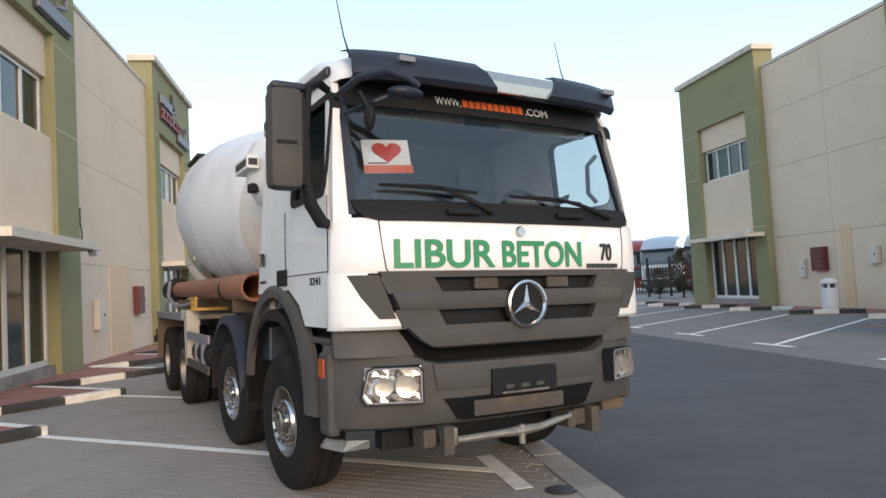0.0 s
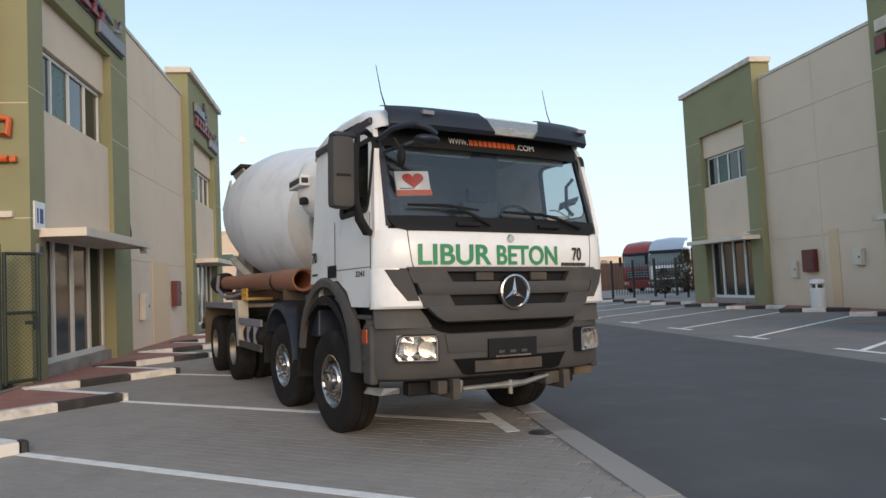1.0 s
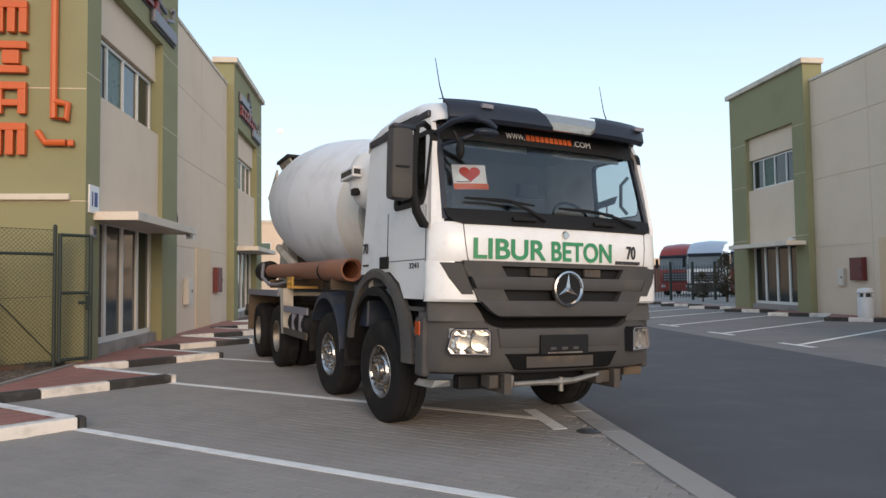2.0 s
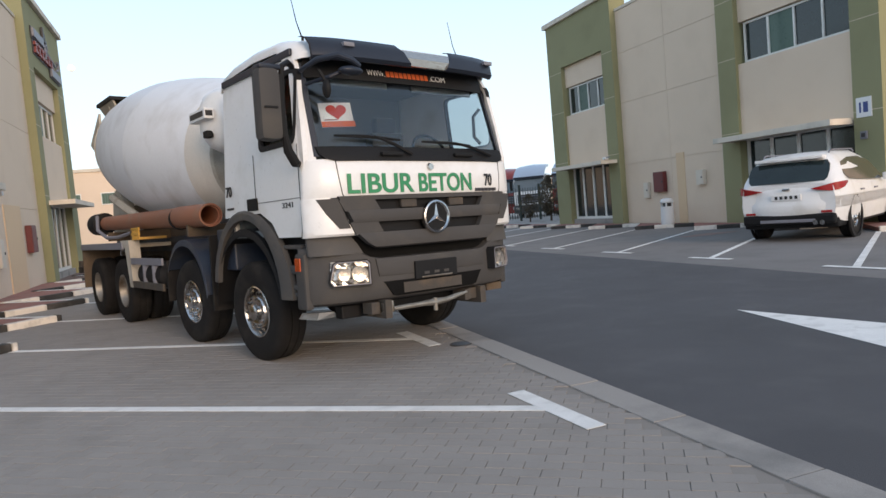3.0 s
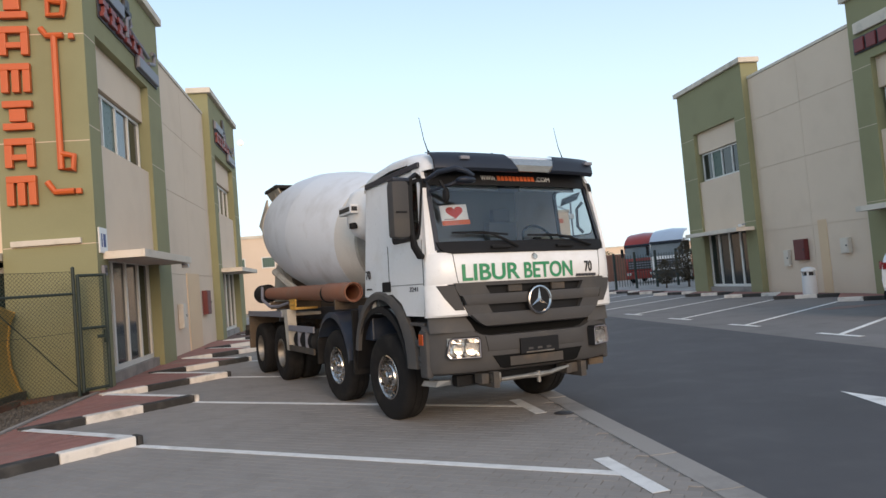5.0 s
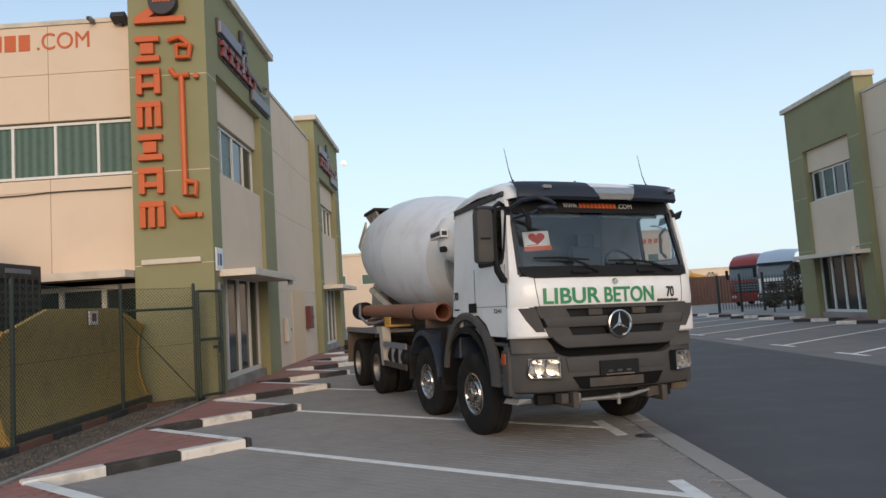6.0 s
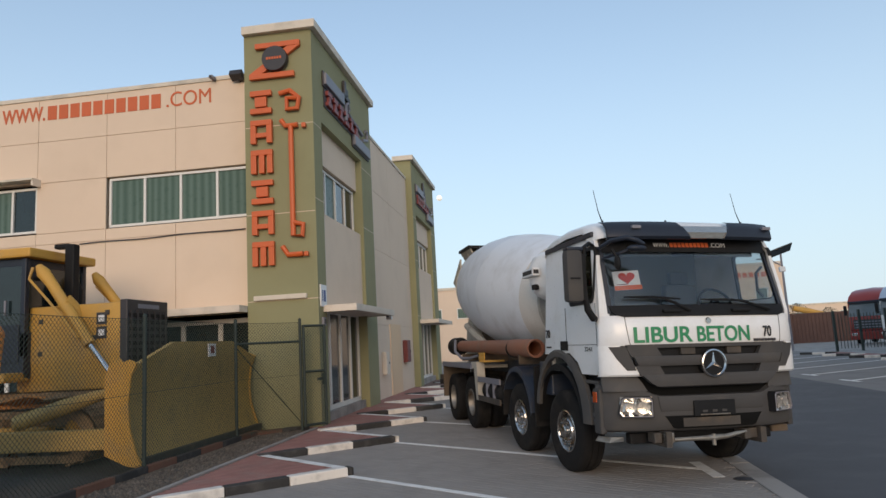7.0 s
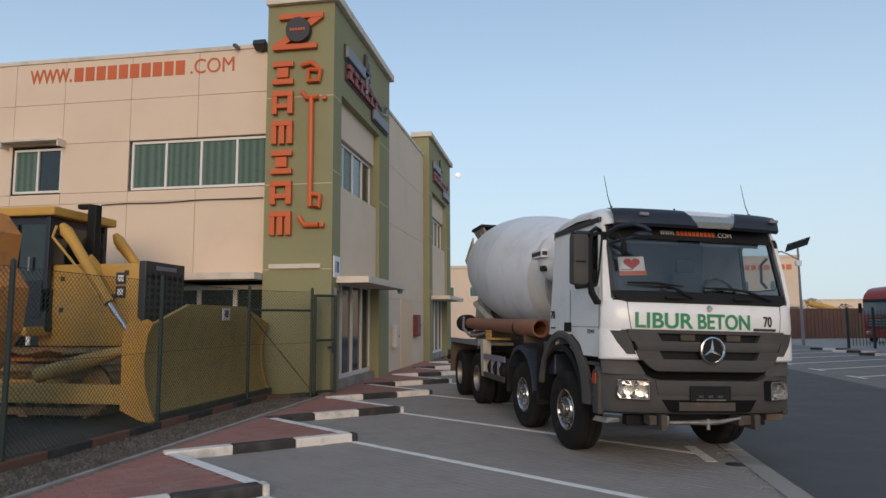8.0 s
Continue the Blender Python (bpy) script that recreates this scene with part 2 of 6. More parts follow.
def struct(name, bm, material, label, category="", smooth=False):
    return tagged(put(new(name, mesh_of(bm, name, material, smooth)), None), label, category or name.split("_")[0], kind="structure")


def box(bm, x0, x1, y0, y1, z0, z1, bevel=0.0, m=None):
    x0, x1 = min(x0, x1), max(x0, x1)
    y0, y1 = min(y0, y1), max(y0, y1)
    r = bmesh.ops.create_cube(bm, size=1, matrix=Matrix.LocRotScale(((x0 + x1) / 2, (y0 + y1) / 2, (z0 + z1) / 2), None, (x1 - x0, y1 - y0, z1 - z0)))
    vs = r["verts"]
    if bevel:
        es = list({e for v in vs for e in v.link_edges})
        g = bmesh.ops.bevel(bm, geom=es, offset=bevel, segments=2, affect="EDGES", profile=0.6)
        vs = list({v for f in g["faces"] for v in f.verts} | {v for v in vs if v.is_valid})
    if m is not None:
        bmesh.ops.transform(bm, matrix=m, verts=vs)
    return bm


def boxes(*rows, bevel=0.0):
    bm = bmesh.new()
    for r in rows:
        box(bm, *r, bevel=bevel)
    return bm


def tube(bm, pts, r, n=10, caps=True):
    pts = [Vector(p) for p in pts]
    rs = r if isinstance(r, (list, tuple)) else [r] * len(pts)
    rings = []
    ref = None
    for i, p in enumerate(pts):
        d = (pts[min(i + 1, len(pts) - 1)] - pts[max(i - 1, 0)]).normalized()
        if ref is None:
            ref = d.orthogonal().normalized()
        u = (ref - d * ref.dot(d)).normalized()
        ref = u
        v = d.cross(u)
        rings.append([bm.verts.new(p + rs[i] * (math.cos(2 * math.pi * k / n) * u + math.sin(2 * math.pi * k / n) * v)) for k in range(n)])
    for a, b in zip(rings, rings[1:]):
        for k in range(n):
            bm.faces.new((a[k], a[(k + 1) % n], b[(k + 1) % n], b[k]))
    if caps:
        bm.faces.new(rings[0][::-1])
        bm.faces.new(rings[-1])
    return bm


def revolve(profile, n=32, m=None, close=False):
    """Rows of (along, radius) turned about the x axis."""
    bm = bmesh.new()
    rings = []
    for x, r in profile:
        rings.append([bm.verts.new((x, r * math.cos(2 * math.pi * k / n), r * math.sin(2 * math.pi * k / n))) for k in range(n)])
    pairs = list(zip(rings, rings[1:])) + ([(rings[-1], rings[0])] if close else [])
    for a, b in pairs:
        for k in range(n):
            bm.faces.new((a[k], a[(k + 1) % n], b[(k + 1) % n], b[k]))
    if not close:
        bm.faces.new(rings[0][::-1])
        bm.faces.new(rings[-1])
    if m is not None:
        bmesh.ops.transform(bm, matrix=m, verts=bm.verts)
    return bm


def loft(rows, thick=0.02, inward=(0, 1, 0)):
    """A skin through rows of points, given thickness along a direction."""
    bm = bmesh.new()
    d = Vector(inward) * thick
    out = [[bm.verts.new(p) for p in row] for row in rows]
    inn = [[bm.verts.new(Vector(p) + d) for p in row] for row in rows]
    R, C = len(rows), len(rows[0])
    for i in range(R - 1):
        for j in range(C - 1):
            bm.faces.new((out[i][j], out[i][j + 1], out[i + 1][j + 1], out[i + 1][j]))
            bm.faces.new((inn[i][j], inn[i + 1][j], inn[i + 1][j + 1], inn[i][j + 1]))
    for i in range(R - 1):
        for j in (0, C - 1):
            bm.faces.new((out[i][j], out[i + 1][j], inn[i + 1][j], inn[i][j]))
    for j in range(C - 1):
        for i in (0, R - 1):
            bm.faces.new((out[i][j], out[i][j + 1], inn[i][j + 1], inn[i][j]))
    return bm


def plate(outer, holes, place, thick):
    """A flat plate with holes: 2D outlines, a function from 2D to 3D, and the thickness vector."""
    bm = bmesh.new()
    es = []
    for loop in (outer, *holes):
        vs = [bm.verts.new(place(u, v)) for u, v in loop]
        es += [bm.edges.new((vs[i], vs[(i + 1) % len(vs)])) for i in range(len(vs))]
    bmesh.ops.triangle_fill(bm, use_beauty=True, use_dissolve=False, edges=es)
    g = bmesh.ops.extrude_face_region(bm, geom=bm.faces[:])
    bmesh.ops.translate(bm, vec=Vector(thick), verts=[e for e in g["geom"] if isinstance(e, bmesh.types.BMVert)])
    return bm


def rounded(x0, x1, z0, z1, r, n=4):
    pts = []
    for cx, cz, a0 in ((x1 - r, z1 - r, 0), (x0 + r, z1 - r, 90), (x0 + r, z0 + r, 180), (x1 - r, z0 + r, 270)):
        for k in range(n + 1):
            a = radians(a0 + 90 * k / n)
            pts.append((cx + r * math.cos(a), cz + r * math.sin(a)))
    return pts


def lettering(text, width, height, depth, name):
    """The mesh of a word with the built-in font, its lower left corner at the origin, facing -y."""
    cu = bpy.data.curves.new(name, "FONT")
    cu.body, cu.extrude, cu.offset = text, depth / 2, 0.0 if "M" in text or height < 0.08 else 0.02
    ob = bpy.data.objects.new(name, cu)
    me = bpy.data.meshes.new_from_object(ob)
    co = np.array([v.co[:] for v in me.vertices])
    lo, hi = co.min(0), co.max(0)
    s = ((width or height * (hi[0] - lo[0]) / (hi[1] - lo[1])) / (hi[0] - lo[0]), height / (hi[1] - lo[1]))
    for v in me.vertices:
        v.co = ((v.co[0] - lo[0]) * s[0], -v.co[2], (v.co[1] - lo[1]) * s[1])
    bpy.data.objects.remove(ob)
    bpy.data.curves.remove(cu)
    return me


def words(text, width, height, depth, material, parent, m, name="lettering"):
    me = lettering(text, width, height, depth, name)
    me.materials.append(M[material])
    return put(new(name, me), parent, m)


# ---- ground, road, bays ----
WALK_Z, PITCH = 0.09, 3.05
KERB_END_X, KERB_IN_X = -4.15, -6.0
BAY = [7.0 + PITCH * k for k in range(-3, 9)]
ROAD0, ROAD1 = 1.2, 6.75

bm = bmesh.new()
box(bm, -1500, 1500, -1500, 1500, -0.5, -0.03)
struct("ground", bm, "sand", "sandy open ground reaching the horizon")
bm = boxes((ROAD0, ROAD1, -40, 160, -0.2, 0.0))
struct("road", bm, "asphalt", "dark blue-grey asphalt access road", "road")
bm = boxes((-9.0, ROAD0, -12, 45, -0.2, -0.007))
struct("pavement_base", bm, "joint", "sand bed under the grey paved parking bays", "pavement")
bm = boxes((ROAD1, 14.6, -12, 60, -0.2, -0.004))
struct("pavement_opposite", bm, "bay_paver", "grey paved parking bays across the road", "pavement")
bm = boxes((14.6, 40, 28, 60, -0.2, -0.005), (ROAD1, 40, 60, 160, -0.2, -0.006), (-9, ROAD0, 45, 160, -0.2, -0.006))
struct("pavement_yard", bm, "edging", "pale concrete truck yard beyond the buildings", "pavement")
bm = boxes((-40, -7.45, -12, 12.7, -0.2, 0.0))
struct("ground_lot", bm, "lot", "dark dusty asphalt of the fenced machine lot", "ground")


def saw(y_shift=0.0):
    """The sawtooth edge of the left footpath, from near to far."""
    pts = []
    for y in BAY:
        pts += [(KERB_IN_X, y - 1.62 + y_shift), (KERB_END_X, y + y_shift)]
    return pts


edge = saw()
outer = [(-6.24, BAY[0] - 1.62), *edge, (-6.62, BAY[-1]), (-6.62, 11.95), (-6.24, 11.95)]
bm = plate(outer, [], lambda u, v: Vector((u, v, WALK_Z - 0.012)), (0, 0, -0.2))
walk_base = struct("pavement_walk", bm, "red_joint", "red block footpath with a sawtooth edge beside the building", "pavement")
bm = boxes((-7.45, -6.26, -12, 11.9, -0.15, 0.065), bevel=0.0)
struct("ground_strip", bm, "gravel", "strip of loose gravel and soil along the fence", "ground")
bm = boxes((-6.31, -6.23, -12, 11.95, -0.1, WALK_Z + 0.01))
struct("trim_edging", bm, "edging", "thin concrete edging between footpath and gravel", "trim")


def painted(name, pts, label, material="line", z=0.004):
    bm = plate(pts, [], lambda u, v: Vector((u, v, z)), (0, 0, -0.003))
    return struct(name, bm, material, label, "road marking")


def stripe(a, b, w):
    a, b = Vector(a), Vector(b)
    n = (b - a).normalized()
    n = Vector((-n.y, n.x)) * w / 2
    return [tuple(a + n), tuple(a - n), tuple(b - n), tuple(b + n)]


for k, y in enumerate(BAY):
    painted("trim_bay_line", stripe((KERB_END_X + 0.05, y - 0.07), (0.55, y - 3.36), 0.11), "white painted parking bay line")
    painted("trim_bay_tick", stripe((0.55, y - 2.88), (0.62, y - 3.88), 0.14), "white painted tick at the end of a bay line", z=0.006)
    painted("trim_walk_edge", stripe((KERB_END_X, y), (KERB_IN_X, y + PITCH - 1.62), 0.14), "flat white painted edge of the footpath", z=WALK_Z + 0.006)
for k in range(-3, 9):
    y = 9.93 + PITCH * k
    painted("trim_bay_line", stripe((7.5, y), (12.9, y + 3.75), 0.11), "white painted parking bay line")
    painted("trim_bay_tick", stripe((7.55, y - 0.5), (7.45, y + 0.5), 0.14), "white painted tick at the end of a bay line", z=0.006)
painted("trim_arrow", [(3.97, 5.5), (4.42, 3.6), (4.08, 3.72), (4.08, 0.9), (3.88, 0.9), (3.88, 3.55), (3.48, 3.2)], "white painted arrow on the road", z=0.006)


def kerb(name, a, b, colours, width, label, height=WALK_Z, cap=None):
    """A row of painted kerb stones from a to b; each stone is a piece of its own."""
    a, b = Vector((*a, 0)), Vector((*b, 0))
    d = (b - a).normalized()
    ang = math.atan2(d.y, d.x)
    t = tagged(put(new(name), None, Matrix.Translation(a) @ Matrix.Rotation(ang, 4, "Z")), label, "kerb", "painted kerbs", "structure")
    L = (b - a).length
    step = L / len(colours)
    for i, c in enumerate(colours):
        bm = bmesh.new()
        box(bm, i * step + 0.004, (i + 1) * step - 0.004, -width / 2, width / 2, -0.1, height, bevel=0.022)
        part("kerb_stone", bm, "kerb_" + c, t)
    return t


for k, y in enumerate(BAY):
    cols = ("white", "black", "white", "black") if (k % 2) else ("black", "white", "black", "white")
    kerb("kerb", (KERB_IN_X - 0.05, y - 1.66), (KERB_END_X, y), cols[:3], 0.17, "black and white painted kerb at a parking bay", WALK_Z + 0.028)
    c = cols[3]
    kerb("kerb", (KERB_END_X + 0.005, y + 0.005), (KERB_END_X + 0.065, y + 0.055), (c,), 0.18, "painted end stone of a parking bay kerb", WALK_Z + 0.024)
for k in range(-2, 9):
    y = 9.93 + PITCH * k + 3.75
    cols = ("white", "black", "white") if (k % 2) else ("black", "white", "black")
    kerb("kerb", (12.9, y), (14.35, y - 1.35), cols, 0.17, "black and white painted kerb across the road", WALK_Z + 0.03)
pts = [(14.6, 0)]
for k in range(-2, 9):
    y = 9.93 + PITCH * k + 3.75
    pts += [(14.35, y - 1.35), (12.9, y)]
outer = [(14.62, pts[1][1]), *pts[1:], (14.62, pts[-1][1])]
bm = plate(outer, [], lambda u, v: Vector((u, v, WALK_Z)), (0, 0, -0.2))
struct("pavement_far_walk", bm, "red_paver", "red block footpath before the opposite building", "pavement")
edging = tagged(put(new("edging"), None), "concrete edging stones between paving and asphalt", "kerb", kind="structure")
for k in range(50):
    bm = boxes((ROAD0 - 0.246, ROAD0, -8 + k + 0.005, -7 + k - 0.005, -0.15, 0.006 + 0.002 * math.sin(k * 1.7)), bevel=0.006)
    part("edging_stone", bm, "edging", edging)

# ---- buildings ----
def window(parent, x0, x1, z0, z1, n, m, panes, depth=0.0, label="white framed window", name="window", f=0.06):
    """A framed window whose frame is one part and whose panes are its pieces; local x along the wall, -y outward."""
    w = (x1 - x0) / n
    bm = boxes((x0, x1, depth - 0.03, depth + 0.06, z0, z0 + f), (x0, x1, depth - 0.03, depth + 0.06, z1 - f, z1))
    for k in range(n + 1):
        c = min(max(x0 + k * w, x0 + f / 2), x1 - f / 2)
        box(bm, c - f / 2, c + f / 2, depth - 0.035, depth + 0.06, z0 + f, z1 - f)
    fr = part(name, bm, "frame_white", parent, label, m)
    for k in range(n):
        bm = boxes((x0 + k * w + f / 2, x0 + (k + 1) * w - f / 2, depth + 0.01, depth + 0.022, z0 + f, z1 - f))
        part("pane", bm, panes[k % len(panes)], fr)
    return fr


def canopy(parent, x0, x1, z, out, m):
    bm = boxes((x0, x1, -out + 0.06, 0.3, z + 0.03, z + 0.12))
    box(bm, x0 - 0.01, x1 + 0.01, -out, -out + 0.06, z, z + 0.16, 0.01)
    box(bm, x0 - 0.012, x0 + 0.05, -out + 0.06, 0.0, z + 0.005, z + 0.155)
    box(bm, x1 - 0.05, x1 + 0.012, -out + 0.06, 0.0, z + 0.005, z + 0.155)
    return part("canopy", bm, "canopy", parent, "thin projecting concrete canopy", m)


def tower(parent, m, L, p0, p1, depth_back, H=9.3):
    """A green two-storey corner tower: pilasters, a recessed bay with shopfront and window, and a projecting coping."""
    beam, r = 7.2, 0.55
    bm = boxes((0, L, r, depth_back, 0, H), (0, p0, 0, r, 0, beam), (L - p1, L, 0, r, 0, beam), (0, L, 0, r, beam, H))
    part("tower_wall", bm, "green", parent, "olive green rendered tower wall", m)
    bm = boxes((p0, L - p1, 0.10, r, 2.75, 5.0), bevel=0.0)
    part("spandrel", bm, "render", parent, "beige rendered panel between the windows", m)
    bm = boxes((p0, L - p1, 0.18, r, 6.28, beam))
    part("spandrel", bm, "render", parent, "beige rendered panel between the windows", m)
    # flat near-black sheets painted as unlit rooms; no room is built
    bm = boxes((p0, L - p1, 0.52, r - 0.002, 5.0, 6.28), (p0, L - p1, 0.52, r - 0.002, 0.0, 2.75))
    part("reveal", bm, "dark", parent, "near-black sheet painted as the unlit room behind the glass", m)
    window(parent, p0 + 0.12, L - p1 - 0.06, 5.03, 6.25, 4, m, ("pane", "curtain", "pane"), 0.30)
    bm = boxes((p0, L - p1, 0.12, 0.52, 0, 0.3))
    part("plinth", bm, "edging", parent, "low plinth under the shopfront", m)
    window(parent, p0 + 0.02, L - p1 - 0.02, 0.3, 2.72, 4, m, ("pane",), 0.28, "white framed glazed shopfront", "shopfront", 0.11)
    bm = bmesh.new()
    box(bm, -0.13, L + 0.13, -0.13, depth_back + 0.01, H, H + 0.2, 0.015)
    part("coping", bm, "coping", parent, "pale projecting coping", m)
    for z in (2.9, 5.2, 7.0):
        bm = boxes((0.003, p0 - 0.003, -0.0025, 0.02, z, z + 0.018), (L - p1 + 0.003, L - 0.003, -0.0025, 0.02, z, z + 0.018))
        part("joint", bm, "groove", parent, "", m)


def panels(parent, xs, zs, m, y=0.0, skip=(), thick=0.03):
    """Rendered wall panels with open joints over a backing."""
    for i in range(len(xs) - 1):
        for j in range(len(zs) - 1):
            if (i, j) in skip:
                continue
            bm = boxes((xs[i] + 0.006, xs[i + 1] - 0.006, y, y + thick, zs[j] + 0.006, zs[j + 1] - 0.006))
            part("wall_panel", bm, "render", parent, "", m)


LEFT = thing("warehouse_building", "beige and olive green two-storey workshop building", "building", kind="structure")
mL = Matrix.Translation((-6.2, 12.15, 0)) @ Matrix.Rotation(radians(90), 4, "Z")
tower(LEFT, mL, 5.45, 0.6, 1.2, 1.67)
m2 = Matrix.Translation((-6.2, 24.55, 0)) @ Matrix.Rotation(radians(90), 4, "Z")
tower(LEFT, m2, 5.8, 0.7, 1.2, 0.75, 9.4)
part("wall", boxes((-7.9, -6.97, 24.57, 30.3, 0, 8.4)), "render", LEFT)
# wall between the towers
bm = boxes((-7.8, -6.48, 17.6, 24.55, 0, 8.55))
part("wall", bm, "groove", LEFT)
panels(LEFT, (17.6 - 12.15, 21.0 - 12.15, 24.55 - 12.15), (0, 2.45, 4.9, 6.85, 8.57), mL, 0.25)
bm = boxes((-7.0, -6.42, 17.61, 24.54, 8.58, 8.68))
part("coping", bm, "coping", LEFT)
bm = boxes((-30, -7.88, 13.0, 30.3, 0, 8.5))
part("wall", bm, "render", LEFT, "main block of the workshop")
# front wall with its windows
mF = Matrix.Translation((0, 12.6, 0))
bm = boxes((-30, -8.0, 0.06, 0.2, 6.3, 8.5), (-30, -8.0, 0.06, 0.2, 2.75, 5.0), (-30, -15.2, 0.06, 0.2, 5.0, 6.3), (-13.65, -11.78, 0.06, 0.2, 5.0, 6.3))
part("wall", bm, "groove", LEFT, "", mF)
# one near-black sheet painted as the unlit room along the front
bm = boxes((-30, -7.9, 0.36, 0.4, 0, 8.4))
part("reveal", bm, "dark", LEFT, "near-black sheet painted as the unlit room behind the glass", mF)
xs = (-24, -20, -17, -15.1, -13.65, -11.75, -9.9, -7.88)
panels(LEFT, xs, (2.75, 4.72, 5.0, 6.3, 7.38, 8.5), mF, 0.03, skip=((3, 2), (5, 2), (6, 2)))
bm = boxes((-30, -7.88, 0.0, 0.4, 8.5, 8.6))
part("coping", bm, "coping", LEFT, "", mF)
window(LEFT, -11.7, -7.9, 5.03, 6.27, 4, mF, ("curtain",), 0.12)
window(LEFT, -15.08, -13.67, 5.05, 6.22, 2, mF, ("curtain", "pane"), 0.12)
bm = boxes((-15.25, -13.55, -0.28, 0.03, 6.34, 6.39), (-15.25, -15.2, -0.25, 0.03, 6.2, 6.34), (-13.6, -13.55, -0.25, 0.03, 6.2, 6.34))
part("hood", bm, "coping", LEFT, "small sheet hood above a window", mF)
window(LEFT, -14.5, -7.9, 0.1, 2.6, 7, mF, ("pane",), 0.2, "white framed glazed shopfront", "shopfront", 0.11)
canopy(LEFT, -11.2, -7.9, 2.68, 0.85, mF)
canopy(LEFT, 0.35, 4.35, 2.6, 0.78, mL)
canopy(LEFT, 0.45, 4.7, 2.6, 0.78, m2)
bm = boxes((0.0, 1.75, -0.004, 0.2, 0, 2.5))
part("paint_patch", bm, "patch", LEFT, "ochre repainted patch low on the wall", Matrix.Translation((-6.43, 20.35, 0)) @ Matrix.Rotation(radians(90), 4, "Z"))
for z in (4.9, 2.9, 7.0):
    bm = boxes((-7.86, -6.21, -0.4525, -0.44, z, z + 0.018))
    part("joint", bm, "groove", LEFT, "", mF)
bm = bmesh.new()
box(bm, -7.7, -6.45, -0.53, -0.44, 2.92, 3.03, 0.015)
part("ledge", bm, "coping", LEFT, "short pale ledge on the tower front", mF)

RIGHT = thing("warehouse_building", "beige and olive green two-storey building across the road", "building", kind="structure")
r2 = Matrix.Translation((14.5, 27.9, 0)) @ Matrix.Rotation(radians(-90), 4, "Z")
tower(RIGHT, r2, 5.15, 1.15, 0.75, 0.75, 9.2)
part("wall", boxes((15.27, 16.2, 22.77, 27.8, 0, 8.4)), "render", RIGHT)
r1 = Matrix.Translation((14.5, 17.05, 0)) @ Matrix.Rotation(radians(-90), 4, "Z")
tower(RIGHT, r1, 5.45, 0.75, 0.8, 1.67, 9.2)
bm = boxes((14.78, 16, 17.05, 22.75, 0, 8.5))
part("wall", bm, "groove", RIGHT)
panels(RIGHT, (27.9 - 22.75, 27.9 - 19.9, 27.9 - 17.05), (0, 2.45, 4.9, 6.85, 8.52), r2, 0.25)
bm = boxes((14.72, 15.3, 17.06, 22.74, 8.53, 8.63))
part("coping", bm, "coping", RIGHT)
bm = boxes((16.18, 40, 12.2, 27.8, 0, 8.5))
part("wall", bm, "render", RIGHT, "main block of the building")
canopy(RIGHT, 1.0, 5.0, 2.55, 0.78, r2)
canopy(RIGHT, 0.45, 4.6, 2.62, 0.78, r1)
bm = boxes((0, 0.42, -0.004, 0.2, 0, 2.6))
part("paint_patch", bm, "patch", RIGHT, "ochre repainted strip low on the wall", Matrix.Translation((14.73, 19.62, 0)) @ Matrix.Rotation(radians(-90), 4, "Z"))


def wall_box(name, m, w, d, h, material, label, category, door=True):
    t = thing(name, label, category, m)
    bm = bmesh.new()
    box(bm, 0, w, -d, 0, 0, h, 0.008)
    body = part("body", bm, material, t)
    bm = bmesh.new()
    box(bm, 0.03, w - 0.03, -d - 0.012, -d + 0.004, 0.03, h - 0.03, 0.004)
    part("door", bm, material, t)
    bm = boxes((w - 0.09, w - 0.05, -d - 0.03, -d - 0.01, h * 0.45, h * 0.55))
    part("latch", bm, "sign_dark", t)
    return t


rotL, rotR = Matrix.Rotation(radians(90), 4, "Z"), Matrix.Rotation(radians(-90), 4, "Z")
wall_box("hose_cabinet", Matrix.Translation((-6.44, 22.45, 1.12)) @ rotL, 0.62, 0.16, 0.82, "maroon", "maroon fire hose cabinet on the beige wall", "cabinet")
wall_box("meter_box", Matrix.Translation((-6.44, 19.05, 0.85)) @ rotL, 0.4, 0.14, 0.72, "canopy", "pale grey meter box on the beige wall", "meter box")
wall_box("hose_cabinet", Matrix.Translation((14.74, 20.80, 1.25)) @ rotR, 0.60, 0.16, 0.75, "maroon", "maroon fire hose cabinet on the beige wall", "cabinet")
wall_box("meter_box", Matrix.Translation((14.74, 18.5, 1.4)) @ rotR, 0.36, 0.14, 0.5, "canopy", "pale grey meter box on the beige wall", "meter box")
wall_box("meter_box", Matrix.Translation((14.74, 21.5, 1.05)) @ rotR, 0.3, 0.1, 0.6, "canopy", "pale grey meter box on the beige wall", "meter box")


def number_plate_sign(m, label):
    t = thing("unit_sign", label, "sign", m)
    part("plate", boxes((0, 0.42, -0.03, 0, 0, 0.5), bevel=0.006), "sign_white", t)
    for x, w in ((0.09, 0.05), (0.2, 0.13)):
        part("bar", boxes((x, x + w, -0.034, -0.028, 0.12, 0.38)), "ink_blue", t)
    return t


number_plate_sign(Matrix.Translation((-6.2, 12.25, 2.72)) @ rotL, "small white unit plate on the green pilaster")
number_plate_sign(Matrix.Translation((14.5, 12.3, 2.75)) @ rotR, "small white unit plate on the green pilaster")
for m in (Matrix.Translation((-6.2, 12.32, 2.28)) @ rotL, Matrix.Translation((14.5, 12.2, 2.2)) @ rotR):
    t = thing("wall_lamp", "small dark square wall lamp on the green pilaster", "lamp", m)
